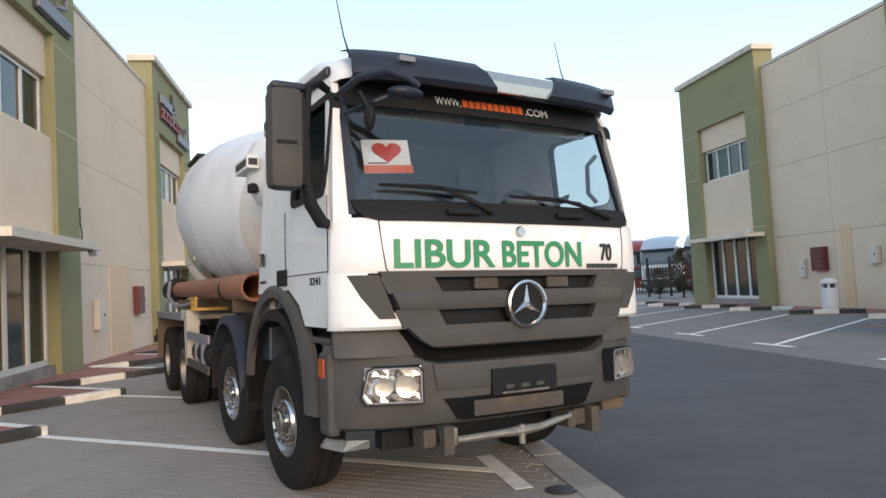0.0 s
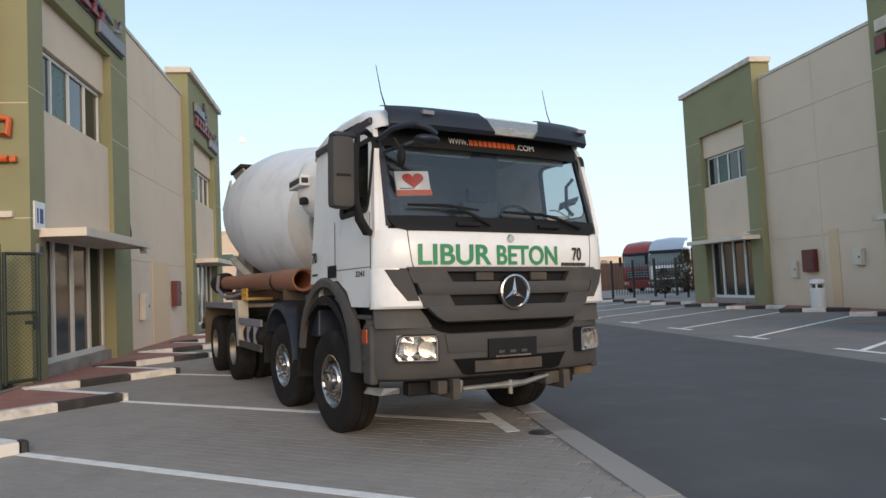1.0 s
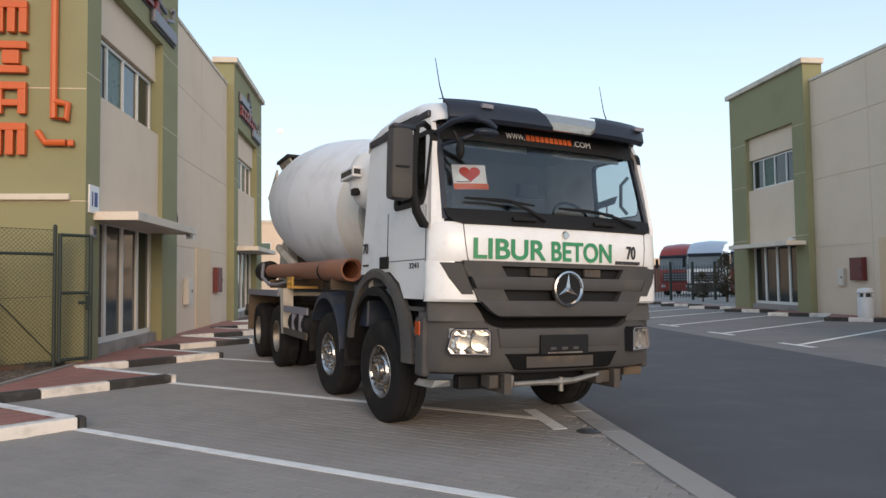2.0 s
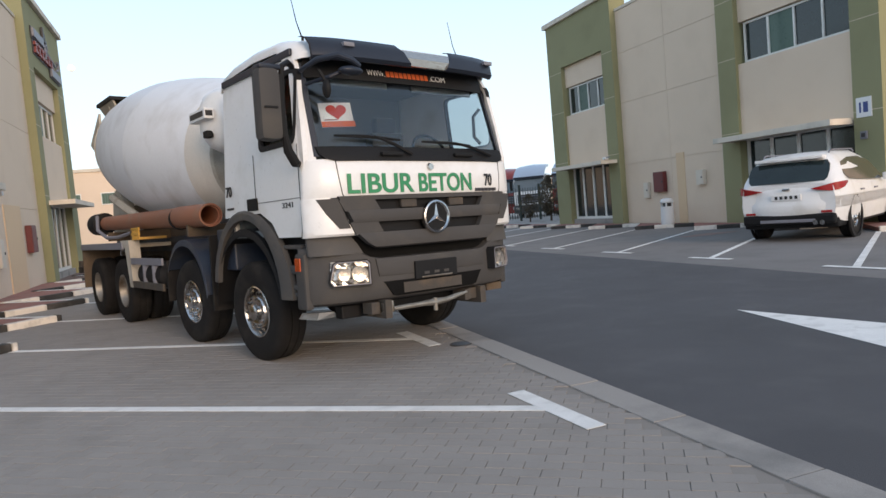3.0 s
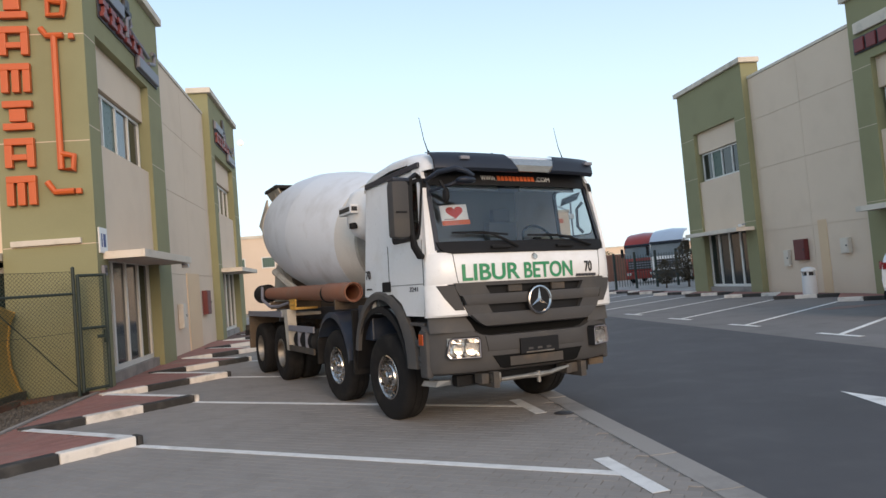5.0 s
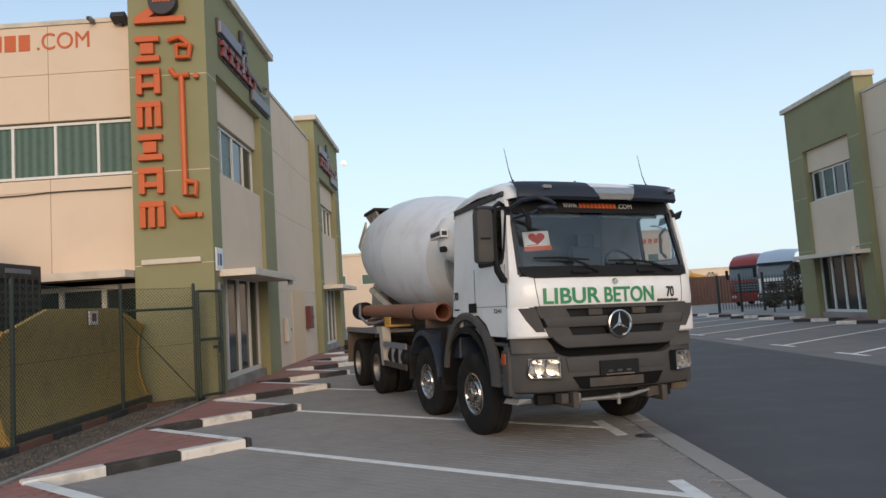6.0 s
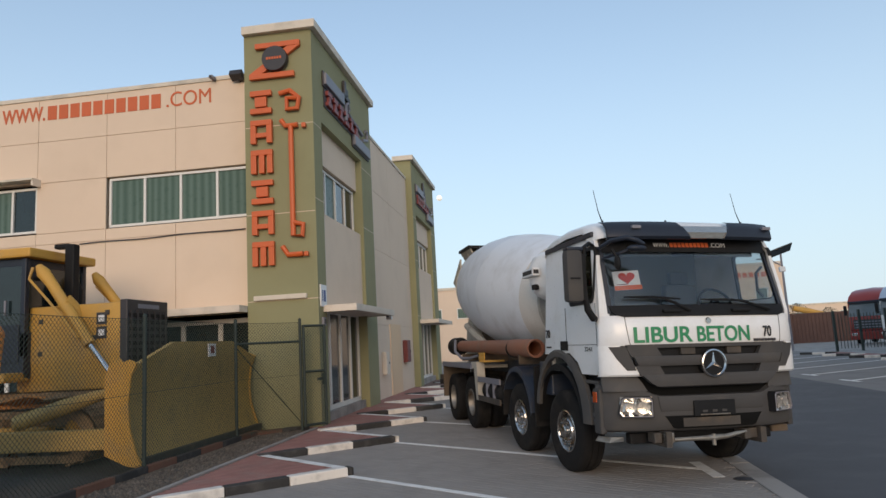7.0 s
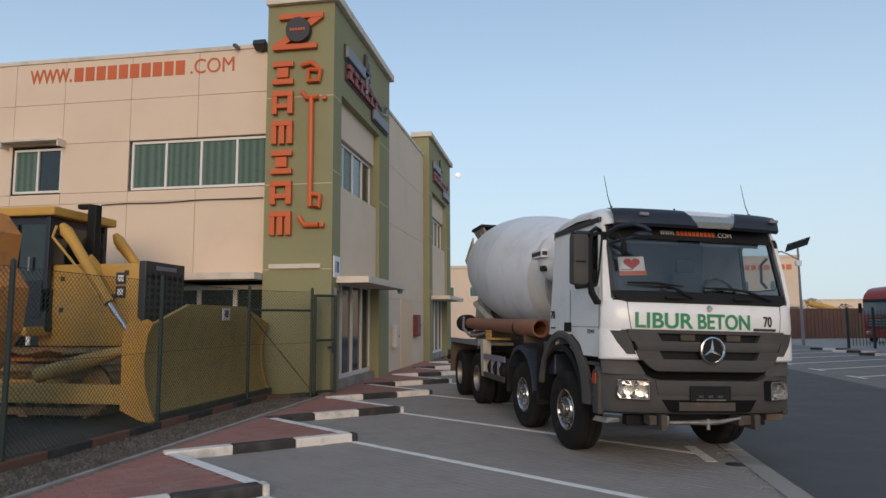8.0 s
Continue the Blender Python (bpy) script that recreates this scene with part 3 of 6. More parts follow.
    part("body", boxes((0, 0.18, -0.06, 0, 0, 0.2), bevel=0.01), "sign_grey", t)
    part("lens", boxes((0.04, 0.14, -0.07, -0.055, 0.05, 0.15)), "sign_dark", t)


def tower_sign(m, label, red="sign_red"):
    """Raised sign on a tower: grey bars, a row of blocks and curved strokes."""
    t = thing("shop_sign", label, "sign", m)
    part("bar", boxes((0.75, 2.35, -0.12, -0.02, 8.22, 8.52), bevel=0.03), "sign_grey", t, "grey sign bar")
    part("bar", boxes((3.3, 5.0, -0.12, -0.02, 7.42, 7.72), bevel=0.03), "sign_grey", t, "grey sign bar")
    part("backing", boxes((0.72, 2.4, -0.05, -0.01, 8.17, 8.57), (3.25, 5.05, -0.05, -0.01, 7.37, 7.77), (0.8, 3.9, -0.03, -0.01, 7.66, 8.16), bevel=0.02), "sign_dark", t, "dark sign backing")
    for k in range(6):
        x = 0.9 + k * 0.5
        bm = bmesh.new()
        box(bm, x, x + 0.36, -0.11, -0.02, 7.98, 8.1, 0.01)
        box(bm, x, x + 0.36, -0.11, -0.02, 7.72, 7.82, 0.01)
        box(bm, x + 0.1, x + 0.26, -0.1, -0.02, 7.82, 7.98, 0.005)
        part("block", bm, red, t, "dull red raised block")
    for pts in (((2.5, -0.08, 7.85), (2.55, -0.08, 8.3), (2.75, -0.08, 8.42), (2.85, -0.08, 8.25), (2.7, -0.08, 8.15), (2.95, -0.08, 8.1), (4.2, -0.08, 7.95)), ((4.2, -0.08, 7.8), (4.75, -0.08, 7.95), (4.8, -0.08, 8.25), (4.6, -0.08, 8.2))):
        part("stroke", tube(bmesh.new(), pts, 0.05, 8), "sign_grey", t, "pale curved sign stroke", smooth=True)
    bm = bmesh.new()
    box(bm, 2.45, 2.62, -0.1, -0.02, 8.5, 8.98, 0.02)
    box(bm, 2.3, 2.95, -0.1, -0.02, 8.48, 8.6, 0.02)
    box(bm, 2.62, 2.8, -0.1, -0.02, 8.6, 8.8, 0.02)
    part("emblem", bm, "sign_dark", t, "dark raised emblem")


tower_sign(mL, "raised grey and dull red shop sign high on the tower")
tower_sign(m2, "raised grey and dull red shop sign high on the tower")
t = thing("shop_sign", "dull red shop sign high on the opposite tower", "sign", r1)
part("backing", boxes((0.2, 4.6, -0.05, -0.01, 7.45, 7.95), bevel=0.02), "sign_dark", t, "dark sign backing")
for k in range(9):
    part("bar", boxes((0.3 + k * 0.47, 0.66 + k * 0.47, -0.11, -0.02, 7.5, 7.9), bevel=0.02), "sign_red", t)
part("bar", boxes((0.3, 2.5, -0.1, -0.02, 8.05, 8.4), bevel=0.03), "coping", t)

# the tall orange sign on the tower front
t = thing("vertical_sign", "tall orange raised shop sign on the green tower front", "sign", Matrix.Translation((0, 12.15, 0)))


def raised(bm, x0, x1, z0, z1):
    box(bm, x0, x1, -0.13, -0.03, z0, z1, 0.012)


def block(kind, x, z, w=0.52, h=0.56):
    bm = bmesh.new()
    s = 0.13
    if kind == 0:
        raised(bm, x, x + w, z + h - s, z + h)
        raised(bm, x, x + w, z, z + s)
        raised(bm, x + 0.12, x + w - 0.12, z + s + 0.03, z + h - s - 0.03)
    elif kind == 1:
        raised(bm, x, x + s, z, z + h - s)
        raised(bm, x + w - s, x + w, z, z + h - s)
        raised(bm, x, x + w, z + h - s, z + h)
        raised(bm, x + s, x + w - s, z + 0.14, z + 0.25)
    else:
        raised(bm, x, x + w, z + h - s, z + h)
        for k in range(3):
            raised(bm, x + k * (w - s) / 2, x + k * (w - s) / 2 + s, z, z + h - s)
    part("block", bm, "orange", t, "orange raised block")


for k in range(6):
    block(k % 3, -7.69, 7.30 - k * 0.72)
for pts in (((-6.98, -0.08, 7.75), (-6.72, -0.08, 7.8), (-6.5, -0.08, 7.6), (-6.55, -0.08, 7.35), (-6.8, -0.08, 7.35), (-6.8, -0.08, 7.62), (-6.55, -0.08, 7.6)),
            ((-6.95, -0.08, 7.1), (-6.85, -0.08, 6.95), (-6.55, -0.08, 6.95)),
            ((-6.72, -0.08, 6.95), (-6.72, -0.08, 4.35), (-6.5, -0.08, 4.33), (-6.48, -0.08, 4.6), (-6.7, -0.08, 4.65)),
            ((-6.98, -0.08, 4.12), (-6.85, -0.08, 3.92), (-6.5, -0.08, 3.92))):
    part("stroke", tube(bmesh.new(), pts, 0.062, 8), "orange", t, "orange raised stroke", smooth=True)
for c in ((-6.42, 3.92), (-6.4, 6.93)):
    part("dot", boxes((c[0] - 0.05, c[0] + 0.05, -0.13, -0.03, c[1] - 0.06, c[1] + 0.05), bevel=0.02), "orange", t)
for lo, hi, z in ((-7.55, -6.45, 8.9), (-7.7, -6.6, 8.15)):
    part("emblem_bar", boxes((lo, hi, -0.12, -0.02, z, z + 0.13), bevel=0.012), "orange", t, "orange emblem bar")
bm = plate([(-6.45, 8.9), (-6.75, 8.9), (-7.7, 8.28), (-7.38, 8.28)], [], lambda u, v: Vector((u, -0.11, v)), (0, 0.09, 0))
part("emblem_stroke", bm, "orange", t)
part("emblem_disc", revolve([(-0.07, 0.0001), (-0.07, 0.3), (0.02, 0.31), (0.05, 0.31)], 32, Matrix.Translation((-7.05, -0.12, 8.6)) @ Matrix.Rotation(radians(90), 4, "Z")), "sign_dark", t, "dark round emblem disc", smooth=False)
for k in range(6):
    part("bar", boxes((-7.24 + k * 0.065, -7.195 + k * 0.065, -0.2, -0.185, 8.57, 8.63)), "orange", t)

# painted web address on the front wall
t = thing("wall_lettering", "orange painted web address along the top of the wall", "lettering", Matrix.Translation((0, 12.622, 0)))
words("WWW.", 1.22, 0.38, 0.012, "orange_paint", t, Matrix.Translation((-14.7, 0, 7.95)))
for k in range(10):
    x = -13.4 + k * 0.317
    bm = boxes((x, x + 0.25, -0.006, 0.006, 7.95, 8.32), bevel=0.0)
    part("block", bm, "orange_paint", t)
words(".COM", 1.18, 0.38, 0.012, "orange_paint", t, Matrix.Translation((-10.14, 0, 7.95)))
# cables and small wall fittings
bm = tube(bmesh.new(), [(-12.42 + k * 0.36, 12.59, 4.66 + 0.012 * math.sin(k) + 0.004 * k) for k in range(13)], 0.014, 6)
tagged(put(new("wall_cable", mesh_of(bm, "wall_cable", "sign_dark")), None), "black cable strung along the beige wall", "cable")
bm = tube(bmesh.new(), [(-6.4, 18.25, 2.85), (-6.38, 18.27, 3.15), (-6.4, 18.22, 3.4), (-6.39, 18.2, 3.75)], 0.018, 6)
tagged(put(new("wall_cable", mesh_of(bm, "wall_cable", "sign_dark")), None), "black cable end hanging on the beige wall", "cable")
t = thing("flood_light", "small black flood light on the parapet", "lamp", Matrix.Translation((-8.2, 12.62, 8.40)))
part("housing", boxes((-0.16, 0.16, -0.3, -0.06, -0.05, 0.1), bevel=0.02), "sign_dark", t, m=Matrix.Rotation(radians(-25), 4, "X"))
part("bracket", boxes((-0.03, 0.03, -0.12, 0.08, -0.02, 0.03)), "sign_dark", t)
t = thing("wall_camera", "small pale wall camera under the parapet", "camera", Matrix.Translation((-8.85, 12.6, 8.48)))
part("housing", boxes((-0.05, 0.05, -0.22, 0.0, 0.0, 0.08), bevel=0.02), "sign_grey", t)
part("lens", boxes((-0.03, 0.03, -0.23, -0.21, 0.01, 0.06)), "sign_dark", t)
for p in ((-5.6, 16.6, 2.5), (13.95, 22.9, 2.72)):
    t = thing("canopy_lamp", "small white lamp at a canopy end", "lamp", Matrix.Translation(p))
    part("housing", boxes((-0.08, 0.08, -0.08, 0.08, 0, 0.1), bevel=0.02), "sign_white", t)
    part("arm", boxes((-0.02, 0.02, -0.3, -0.06, 0.06, 0.1)), "sign_grey", t)

# ---- concrete mixer truck ----
TM = Matrix.Translation((0.55, 5.70, 0)) @ Matrix.Rotation(radians(19.81), 4, "Z")
truck = thing("mixer_truck", "white eight-wheel concrete mixer truck with grey bumper", "truck", TM)


def bow(s, deep=0.42, n=3.5):
    return deep * (1 - (1 - min(1, abs(s)) ** n) ** (1 / n))


def skin(levels, s0=-1.0, s1=1.0, n=33, thick=0.03, deep=0.42, n_=3.5):
    """A front skin that rounds back at the corners: levels of (height, set-back, half width)."""
    rows = []
    for z, b, hw in levels:
        row = []
        for k in range(n):
            u = s0 + (s1 - s0) * k / (n - 1)
            s = math.sin(radians(90) * u)
            row.append((s * hw, b + bow(s * hw / 1.26, deep, n_), z))
        rows.append(row)
    return loft(rows, thick)


def front(name, levels, material, a0=None, a1=None, label="", thick=0.03, parent=None, deep=0.42, n_=3.5):
    """A strip of the front between two lateral bounds."""
    rows = []
    for z, b, lo, hi in levels:
        row = []
        for k in range(17):
            a = lo + (hi - lo) * k / 16
            row.append((a, b + bow(a / 1.26, deep, n_), z))
        rows.append(row)
    return part(name, loft(rows, thick), material, parent or truck, label, smooth=True)


cab = part("cab", skin([(1.565, 0.0, 1.24), (1.60, -0.012, 1.24), (1.75, -0.005, 1.235), (1.88, 0.01, 1.23), (1.905, 0.03, 1.225)]), "white", truck, "white cab", smooth=True)
# white corners beside the grille
for s in (-1, 1):
    rows = []
    for z, b, lo in ((1.225, 0.01, 0.80), (1.245, -0.012, 0.81), (1.29, -0.014, 0.86), (1.40, -0.012, 1.0), (1.565, -0.006, 1.06)):
        row = []
        for k in range(13):
            a = lo + (1.245 - lo) * (k / 12) ** 0.6
            row.append((s * a, b + bow(a / 1.26), z))
        rows.append(row)
    part("cab_corner", loft(rows, 0.03), "white", truck, "white lower cab corner", smooth=True)
    front("grille_corner", [(1.29, -0.02, min(s * 0.90, s * 1.0), max(s * 0.90, s * 1.0)), (1.42, -0.022, min(s * 0.95, s * 1.10), max(s * 0.95, s * 1.10)), (1.555, -0.022, min(s * 1.0, s * 1.17), max(s * 1.0, s * 1.17))], "grey", label="grey grille corner")
# grille
g = front("grille", [(1.11, 0.02, -0.68, 0.68), (1.565, 0.04, -0.98, 0.98)], "black", label="black grille opening")
front("grille_bar", [(1.535, -0.03, -0.98, 0.98), (1.575, -0.03, -1.0, 1.0)], "grey", label="grey grille bar", thick=0.06)
front("grille_bar", [(1.335, -0.035, -0.88, 0.88), (1.36, -0.045, -0.89, 0.89), (1.425, -0.045, -0.92, 0.92), (1.445, -0.035, -0.93, 0.93)], "grey", label="grey grille bar", thick=0.07)
front("grille_bar", [(1.095, -0.01, -0.62, 0.62), (1.11, -0.04, -0.68, 0.68), (1.15, -0.046, -0.75, 0.75), (1.215, -0.045, -0.82, 0.82), (1.24, -0.035, -0.84, 0.84)], "grey", label="grey grille bar", thick=0.07)
for s in (-1, 1):
    for z0, z1, lo, hi in ((1.44, 1.54, 0.60, 0.95), (1.23, 1.34, 0.58, 0.86)):
        a, b = sorted((s * lo, s * hi))
        front("grille_cheek", [(z0, -0.032, a, b), (z1, -0.032, sorted((s * (lo + 0.06), s * (hi + 0.05)))[0], sorted((s * (lo + 0.06), s * (hi + 0.05)))[1])], "grey", thick=0.06)
for a in (-0.36, 0.22):
    part("work_lamp", boxes((a, a + 0.18, -0.01, 0.03, 1.455, 1.53), bevel=0.01), "steel", truck, "small square lamp behind the grille")
# emblem
em = part("emblem", revolve([(-0.02, 0.128), (-0.035, 0.14), (-0.03, 0.155), (0.0, 0.16), (0.02, 0.155)], 48, Matrix.Translation((0, -0.05, 1.352)) @ Matrix.Rotation(radians(90), 4, "Z"), close=True), "chrome", truck, "chrome ring emblem", smooth=True)
part("emblem_disc", revolve([(-0.012, 0.0001), (-0.012, 0.135), (0.03, 0.14)], 40, Matrix.Translation((0, -0.055, 1.352)) @ Matrix.Rotation(radians(90), 4, "Z")), "black", em, "black emblem disc")
for k in range(3):
    a = radians(90 + 120 * k)
    c = Vector((math.cos(a), 0, math.sin(a)))
    n = Vector((-math.sin(a), 0, math.cos(a)))
    bm = bmesh.new()
    o = Vector((0, -0.07, 1.352))
    vs = [bm.verts.new(p) for p in (o + n * 0.028, o - n * 0.028, o + c * 0.132, o + Vector((0, -0.025, 0)) + c * 0.01, o - c * 0.02 + Vector((0, 0.0, 0)))]
    for f in ((0, 3, 2), (3, 1, 2), (0, 2, 1), (0, 4, 3), (4, 1, 3), (0, 1, 4)):
        bm.faces.new([vs[i] for i in f])
    part("emblem_spoke", bm, "chrome", em, "chrome emblem spoke")
part("round_badge", revolve([(-0.012, 0.0001), (-0.012, 0.03), (0.0, 0.036), (0.02, 0.036)], 24, Matrix.Translation((0.01, -0.012, 1.83)) @ Matrix.Rotation(radians(90), 4, "Z")), "chrome", truck, "small round chrome badge", smooth=True)
# lettering on the front, laid onto the curved panel
for text, a0, w, h, z, material in (("LIBUR", -0.905, 0.70, 0.178, 1.592, "letter_green"), ("BETON", -0.145, 0.67, 0.178, 1.592, "letter_green"), ("70", 0.715, 0.115, 0.125, 1.635, "letter_black")):
    ob = words(text, w, h, 0.006, material, truck, Matrix.Translation((a0, 0, z)))
    for v in ob.data.vertices:
        v.co.y += bow((a0 + v.co.x) / 1.26) - 0.013 - 0.004
for k in range(6):
    part("badge_bar", boxes((0.575 + k * 0.052, 0.615 + k * 0.052, -0.015 + 0.004 * k, 0.02, 1.585, 1.615)), "sign_dark", truck)
for s in (-1, 1):
    a0, a1 = (sorted((s * 0.952, s * 0.958)))
    front("panel_seam", [(1.568, -0.0155, a0 * 0.985, a1 * 0.985), (1.60, -0.0155, a0, a1), (1.75, -0.0085, a0 * 1.02, a1 * 1.02), (1.885, 0.0065, a0 * 1.03, a1 * 1.03)], "black", thick=0.006)
# bumper
bumper_bm = skin([(0.60, 0.12, 1.19), (0.63, 0.02, 1.215), (0.68, -0.01, 1.225), (0.80, -0.015, 1.23), (0.98, -0.01, 1.235), (1.06, 0.0, 1.235), (1.09, 0.05, 1.22), (1.10, 0.15, 1.21)], thick=0.04, deep=0.55, n_=2.6)
for v in bumper_bm.verts:
    if v.co.z > 0.97:
        f = min(1.0, max(0.0, (abs(v.co.x) - 0.60) / 0.30))
        v.co.z += (v.co.z - 0.97) / 0.13 * (-0.095 + 0.135 * f * f * (3 - 2 * f))
bump = part("bumper", bumper_bm, "grey", truck, "grey plastic bumper", smooth=True)
# near-black filler strip: the gap's shade is in its colour
front("front_gap", [(0.94, 0.10, -1.0, 1.0), (1.30, 0.10, -1.05, 1.05)], "dark", label="near-black strip painted as shade between grille and bumper", thick=0.03)
for s in (-1, 1):
    front("step_cover", [(1.06, 0.05, *sorted((s * 0.76, s * 1.215))), (1.14, 0.065, *sorted((s * 0.80, s * 1.215))), (1.25, 0.075, *sorted((s * 0.88, s * 1.215)))], "grey_light", label="grey step cover above the bumper")
    for z, b in ((0.93, 0.46), (0.75, 0.5)):
        part("step", boxes((s * 0.85, s * 1.2, b, b + 0.24, z, z + 0.05), bevel=0.01), "grey_light", truck, "grey entry step")
    part("bumper_side", boxes((s * 1.16, s * 1.24, 0.30, 0.48, 0.58, 1.09), bevel=0.03), "grey", truck)
    part("bracket", boxes((s * 0.55, s * 0.62, -0.02, 0.5, 0.45, 0.62)), "steel", truck, "bumper bracket")
# lower air intake: a near-black sheet on the bumper, painted as the opening's shade
front("air_intake", [(0.645, -0.016, -0.47, 0.47), (0.66, -0.026, -0.51, 0.51), (0.765, -0.028, -0.58, 0.58), (0.785, -0.028, -0.60, 0.60)], "dark", label="lower air intake, a near-black sheet painted as its shade", thick=0.02, deep=0.55, n_=2.6)
front("air_intake_panel", [(0.665, -0.034, -0.40, 0.30), (0.76, -0.034, -0.40, 0.30)], "steel", label="dusty intake panel", thick=0.02, deep=0.55, n_=2.6)
front("bumper_ridge", [(0.835, -0.017, -0.64, 0.64), (0.85, -0.024, -0.64, 0.64), (0.985, -0.024, -0.66, 0.66), (1.0, -0.017, -0.66, 0.66)], "grey", thick=0.02, deep=0.55, n_=2.6)
pl = part("plate_holder", boxes((-0.27, 0.24, -0.045, -0.015, 0.775, 0.945), bevel=0.008), "black", truck, "empty black plate holder")
part("holder_lip", boxes((-0.20, 0.17, -0.052, -0.04, 0.782, 0.797), bevel=0.004), "worn_metal", pl, "scuffed lower lip")
for k in range(3):
    part("clip", boxes((-0.17 + k * 0.12, -0.11 + k * 0.12, -0.049, -0.042, 0.815, 0.84), bevel=0.003), "grey", pl)
for lo, hi, b, material in ((-0.73, -0.64, 0.04, "steel"), (-0.62, -0.51, 0.0, "worn_metal"), (0.36, 0.43, 0.0, "steel"), (0.45, 0.58, 0.05, "steel")):
    part("tow_bracket", boxes((lo, hi, b, 0.2, 0.495, 0.605), bevel=0.012), material, truck, "rusty towing bracket")
bm = tube(bmesh.new(), [(-0.52, 0.0, 0.53), (-0.2, -0.02, 0.535), (-0.05, -0.02, 0.535), (0.1, -0.02, 0.54), (0.25, -0.01, 0.565), (0.38, 0.0, 0.58)], [0.022, 0.024, 0.034, 0.026, 0.022, 0.014], 10)
part("tow_bar", bm, "worn_metal", truck, "worn metal towing bar", smooth=True)
part("tow_pin", revolve([(-0.06, 0.022), (0.06, 0.022)], 14, Matrix.Translation((-0.05, -0.03, 0.515)) @ Matrix.Rotation(radians(90), 4, "Y")), "worn_metal", truck)
part("underrun_beam", boxes((-0.9, 0.9, 0.28, 0.40, 0.46, 0.58), bevel=0.015), "black", truck, "dirty steel underrun beam")
bm = loft([[(-1.24, 0.42, 0.50), (-1.16, 0.28, 0.49), (-1.02, 0.2, 0.51)], [(-1.2, 0.42, 0.55), (-1.12, 0.3, 0.55), (-1.0, 0.24, 0.55)]], 0.05)
part("corner_guard", bm, "worn_metal", truck, "bent bright metal corner guard")
part("corner_guard", boxes((0.9, 1.12, 0.26, 0.4, 0.52, 0.60), bevel=0.01), "mud", truck)


# headlights
def headlight(s):
    pts = [(-0.185, -0.105), (0.165, -0.105), (0.195, -0.06), (0.155, 0.10), (0.115, 0.12), (-0.16, 0.12), (-0.185, 0.09)]
    pts = [(s * u, v) for u, v in pts]
    m = Matrix.Translation((s * 0.905, 0.085, 0.885)) @ Matrix.Rotation(radians(s * 24), 4, "Z")
    inner = [(u * 0.93, v * 0.91) for u, v in pts]
    hl = part("headlight", plate(pts, [inner], lambda u, v: Vector((u, -0.05, v)), (0, 0.12, 0)), "black", truck, "clear headlight in a dark surround", m)
    part("lamp_rim", plate([(u * 0.95, v * 0.935) for u, v in pts], [[(u * 0.90, v * 0.87) for u, v in pts]], lambda u, v: Vector((u, -0.053, v)), (0, 0.03, 0)), "sign_grey", hl, "thin pale rim")
    r = random.Random(40 + s)
    fb = bmesh.new()
    for i in range(7):
        for j in range(4):
            u0, u1 = -0.17 + i * 0.049, -0.121 + i * 0.049
            v0, v1 = -0.096 + j * 0.053, -0.043 + j * 0.053
            c = [r.uniform(-0.018, 0.018) for _ in range(4)]
            fb.faces.new([fb.verts.new((s * u, -0.012 + d, v)) for (u, v), d in zip(((u0, v0), (u1, v0), (u1, v1), (u0, v1)), c)])
    part("reflector_panel", fb, "reflector", hl, "faceted bright reflector")
    part("lamp_backing", boxes((-0.19, 0.19, 0.072, 0.08, -0.11, 0.12)), "sign_grey", hl)
    for dx, rr in ((-0.08, 0.062), (0.055, 0.05)):
        cm = Matrix.Translation((s * dx, 0.0, 0.0)) @ Matrix.Rotation(radians(90), 4, "Z")
        part("bowl", revolve([(-0.03, rr), (-0.005, rr * 0.92), (0.02, rr * 0.7), (0.035, rr * 0.35), (0.04, 0.0001)], 9, cm), "chrome", hl, "round reflector bowl")
        part("bowl_rim", revolve([(-0.032, rr - 0.004), (-0.034, rr + 0.006), (0.02, rr + 0.006)], 20, cm), "reflector", hl, smooth=True)
        part("bulb", revolve([(-0.012, 0.0001), (-0.01, 0.011), (0.035, 0.013)], 12, cm), "dark", hl, "dark bulb cap")
    part("lens", plate([(u * 0.92, v * 0.9) for u, v in pts], [], lambda u, v: Vector((u, -0.045, v)), (0, 0.006, 0)), "lamp_lens", hl, "clear lamp glass").visible_shadow = False


headlight(-1)
headlight(1)
for s in (-1, 1):
    part("side_marker", boxes((s * 1.225, s * 1.25, 0.36, 0.46, 0.93, 1.05), bevel=0.008), "amber", truck, "orange side marker lamp")


# windscreen, pillars, visor
def face(z, extra=0.0):
    """Set-back of the windscreen plane."""
    return 0.035 + (z - 1.9) * 0.30 + extra


front("cowl", [(1.885, 0.0, -0.98, 0.98), (1.91, 0.005, -1.06, 1.06), (1.95, 0.02, -1.105, 1.105), (2.02, 0.055, -1.12, 1.12)], "black", label="black cowl below the windscreen", thick=0.05)
front("windscreen", [(2.0 + k * 0.18, face(2.0 + k * 0.18, 0.02), -1.115 + 0.008 * k, 1.115 - 0.008 * k) for k in range(5)], "windscreen", label="curved windscreen", thick=0.012)
for s in (-1, 1):
    rows = []
    for z in (1.93, 2.02, 2.2, 2.45, 2.72, 2.8):
        row = []
        for k in range(9):
            a = 1.09 + 0.045 * k / 8 - (z - 1.9) * 0.035
            row.append((s * a, face(z, 0.005) + bow(a / 1.26), z))
        rows.append(row)
    part("pillar", loft(rows, 0.05), "navy", truck, "dark windscreen pillar", smooth=True)
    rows = []
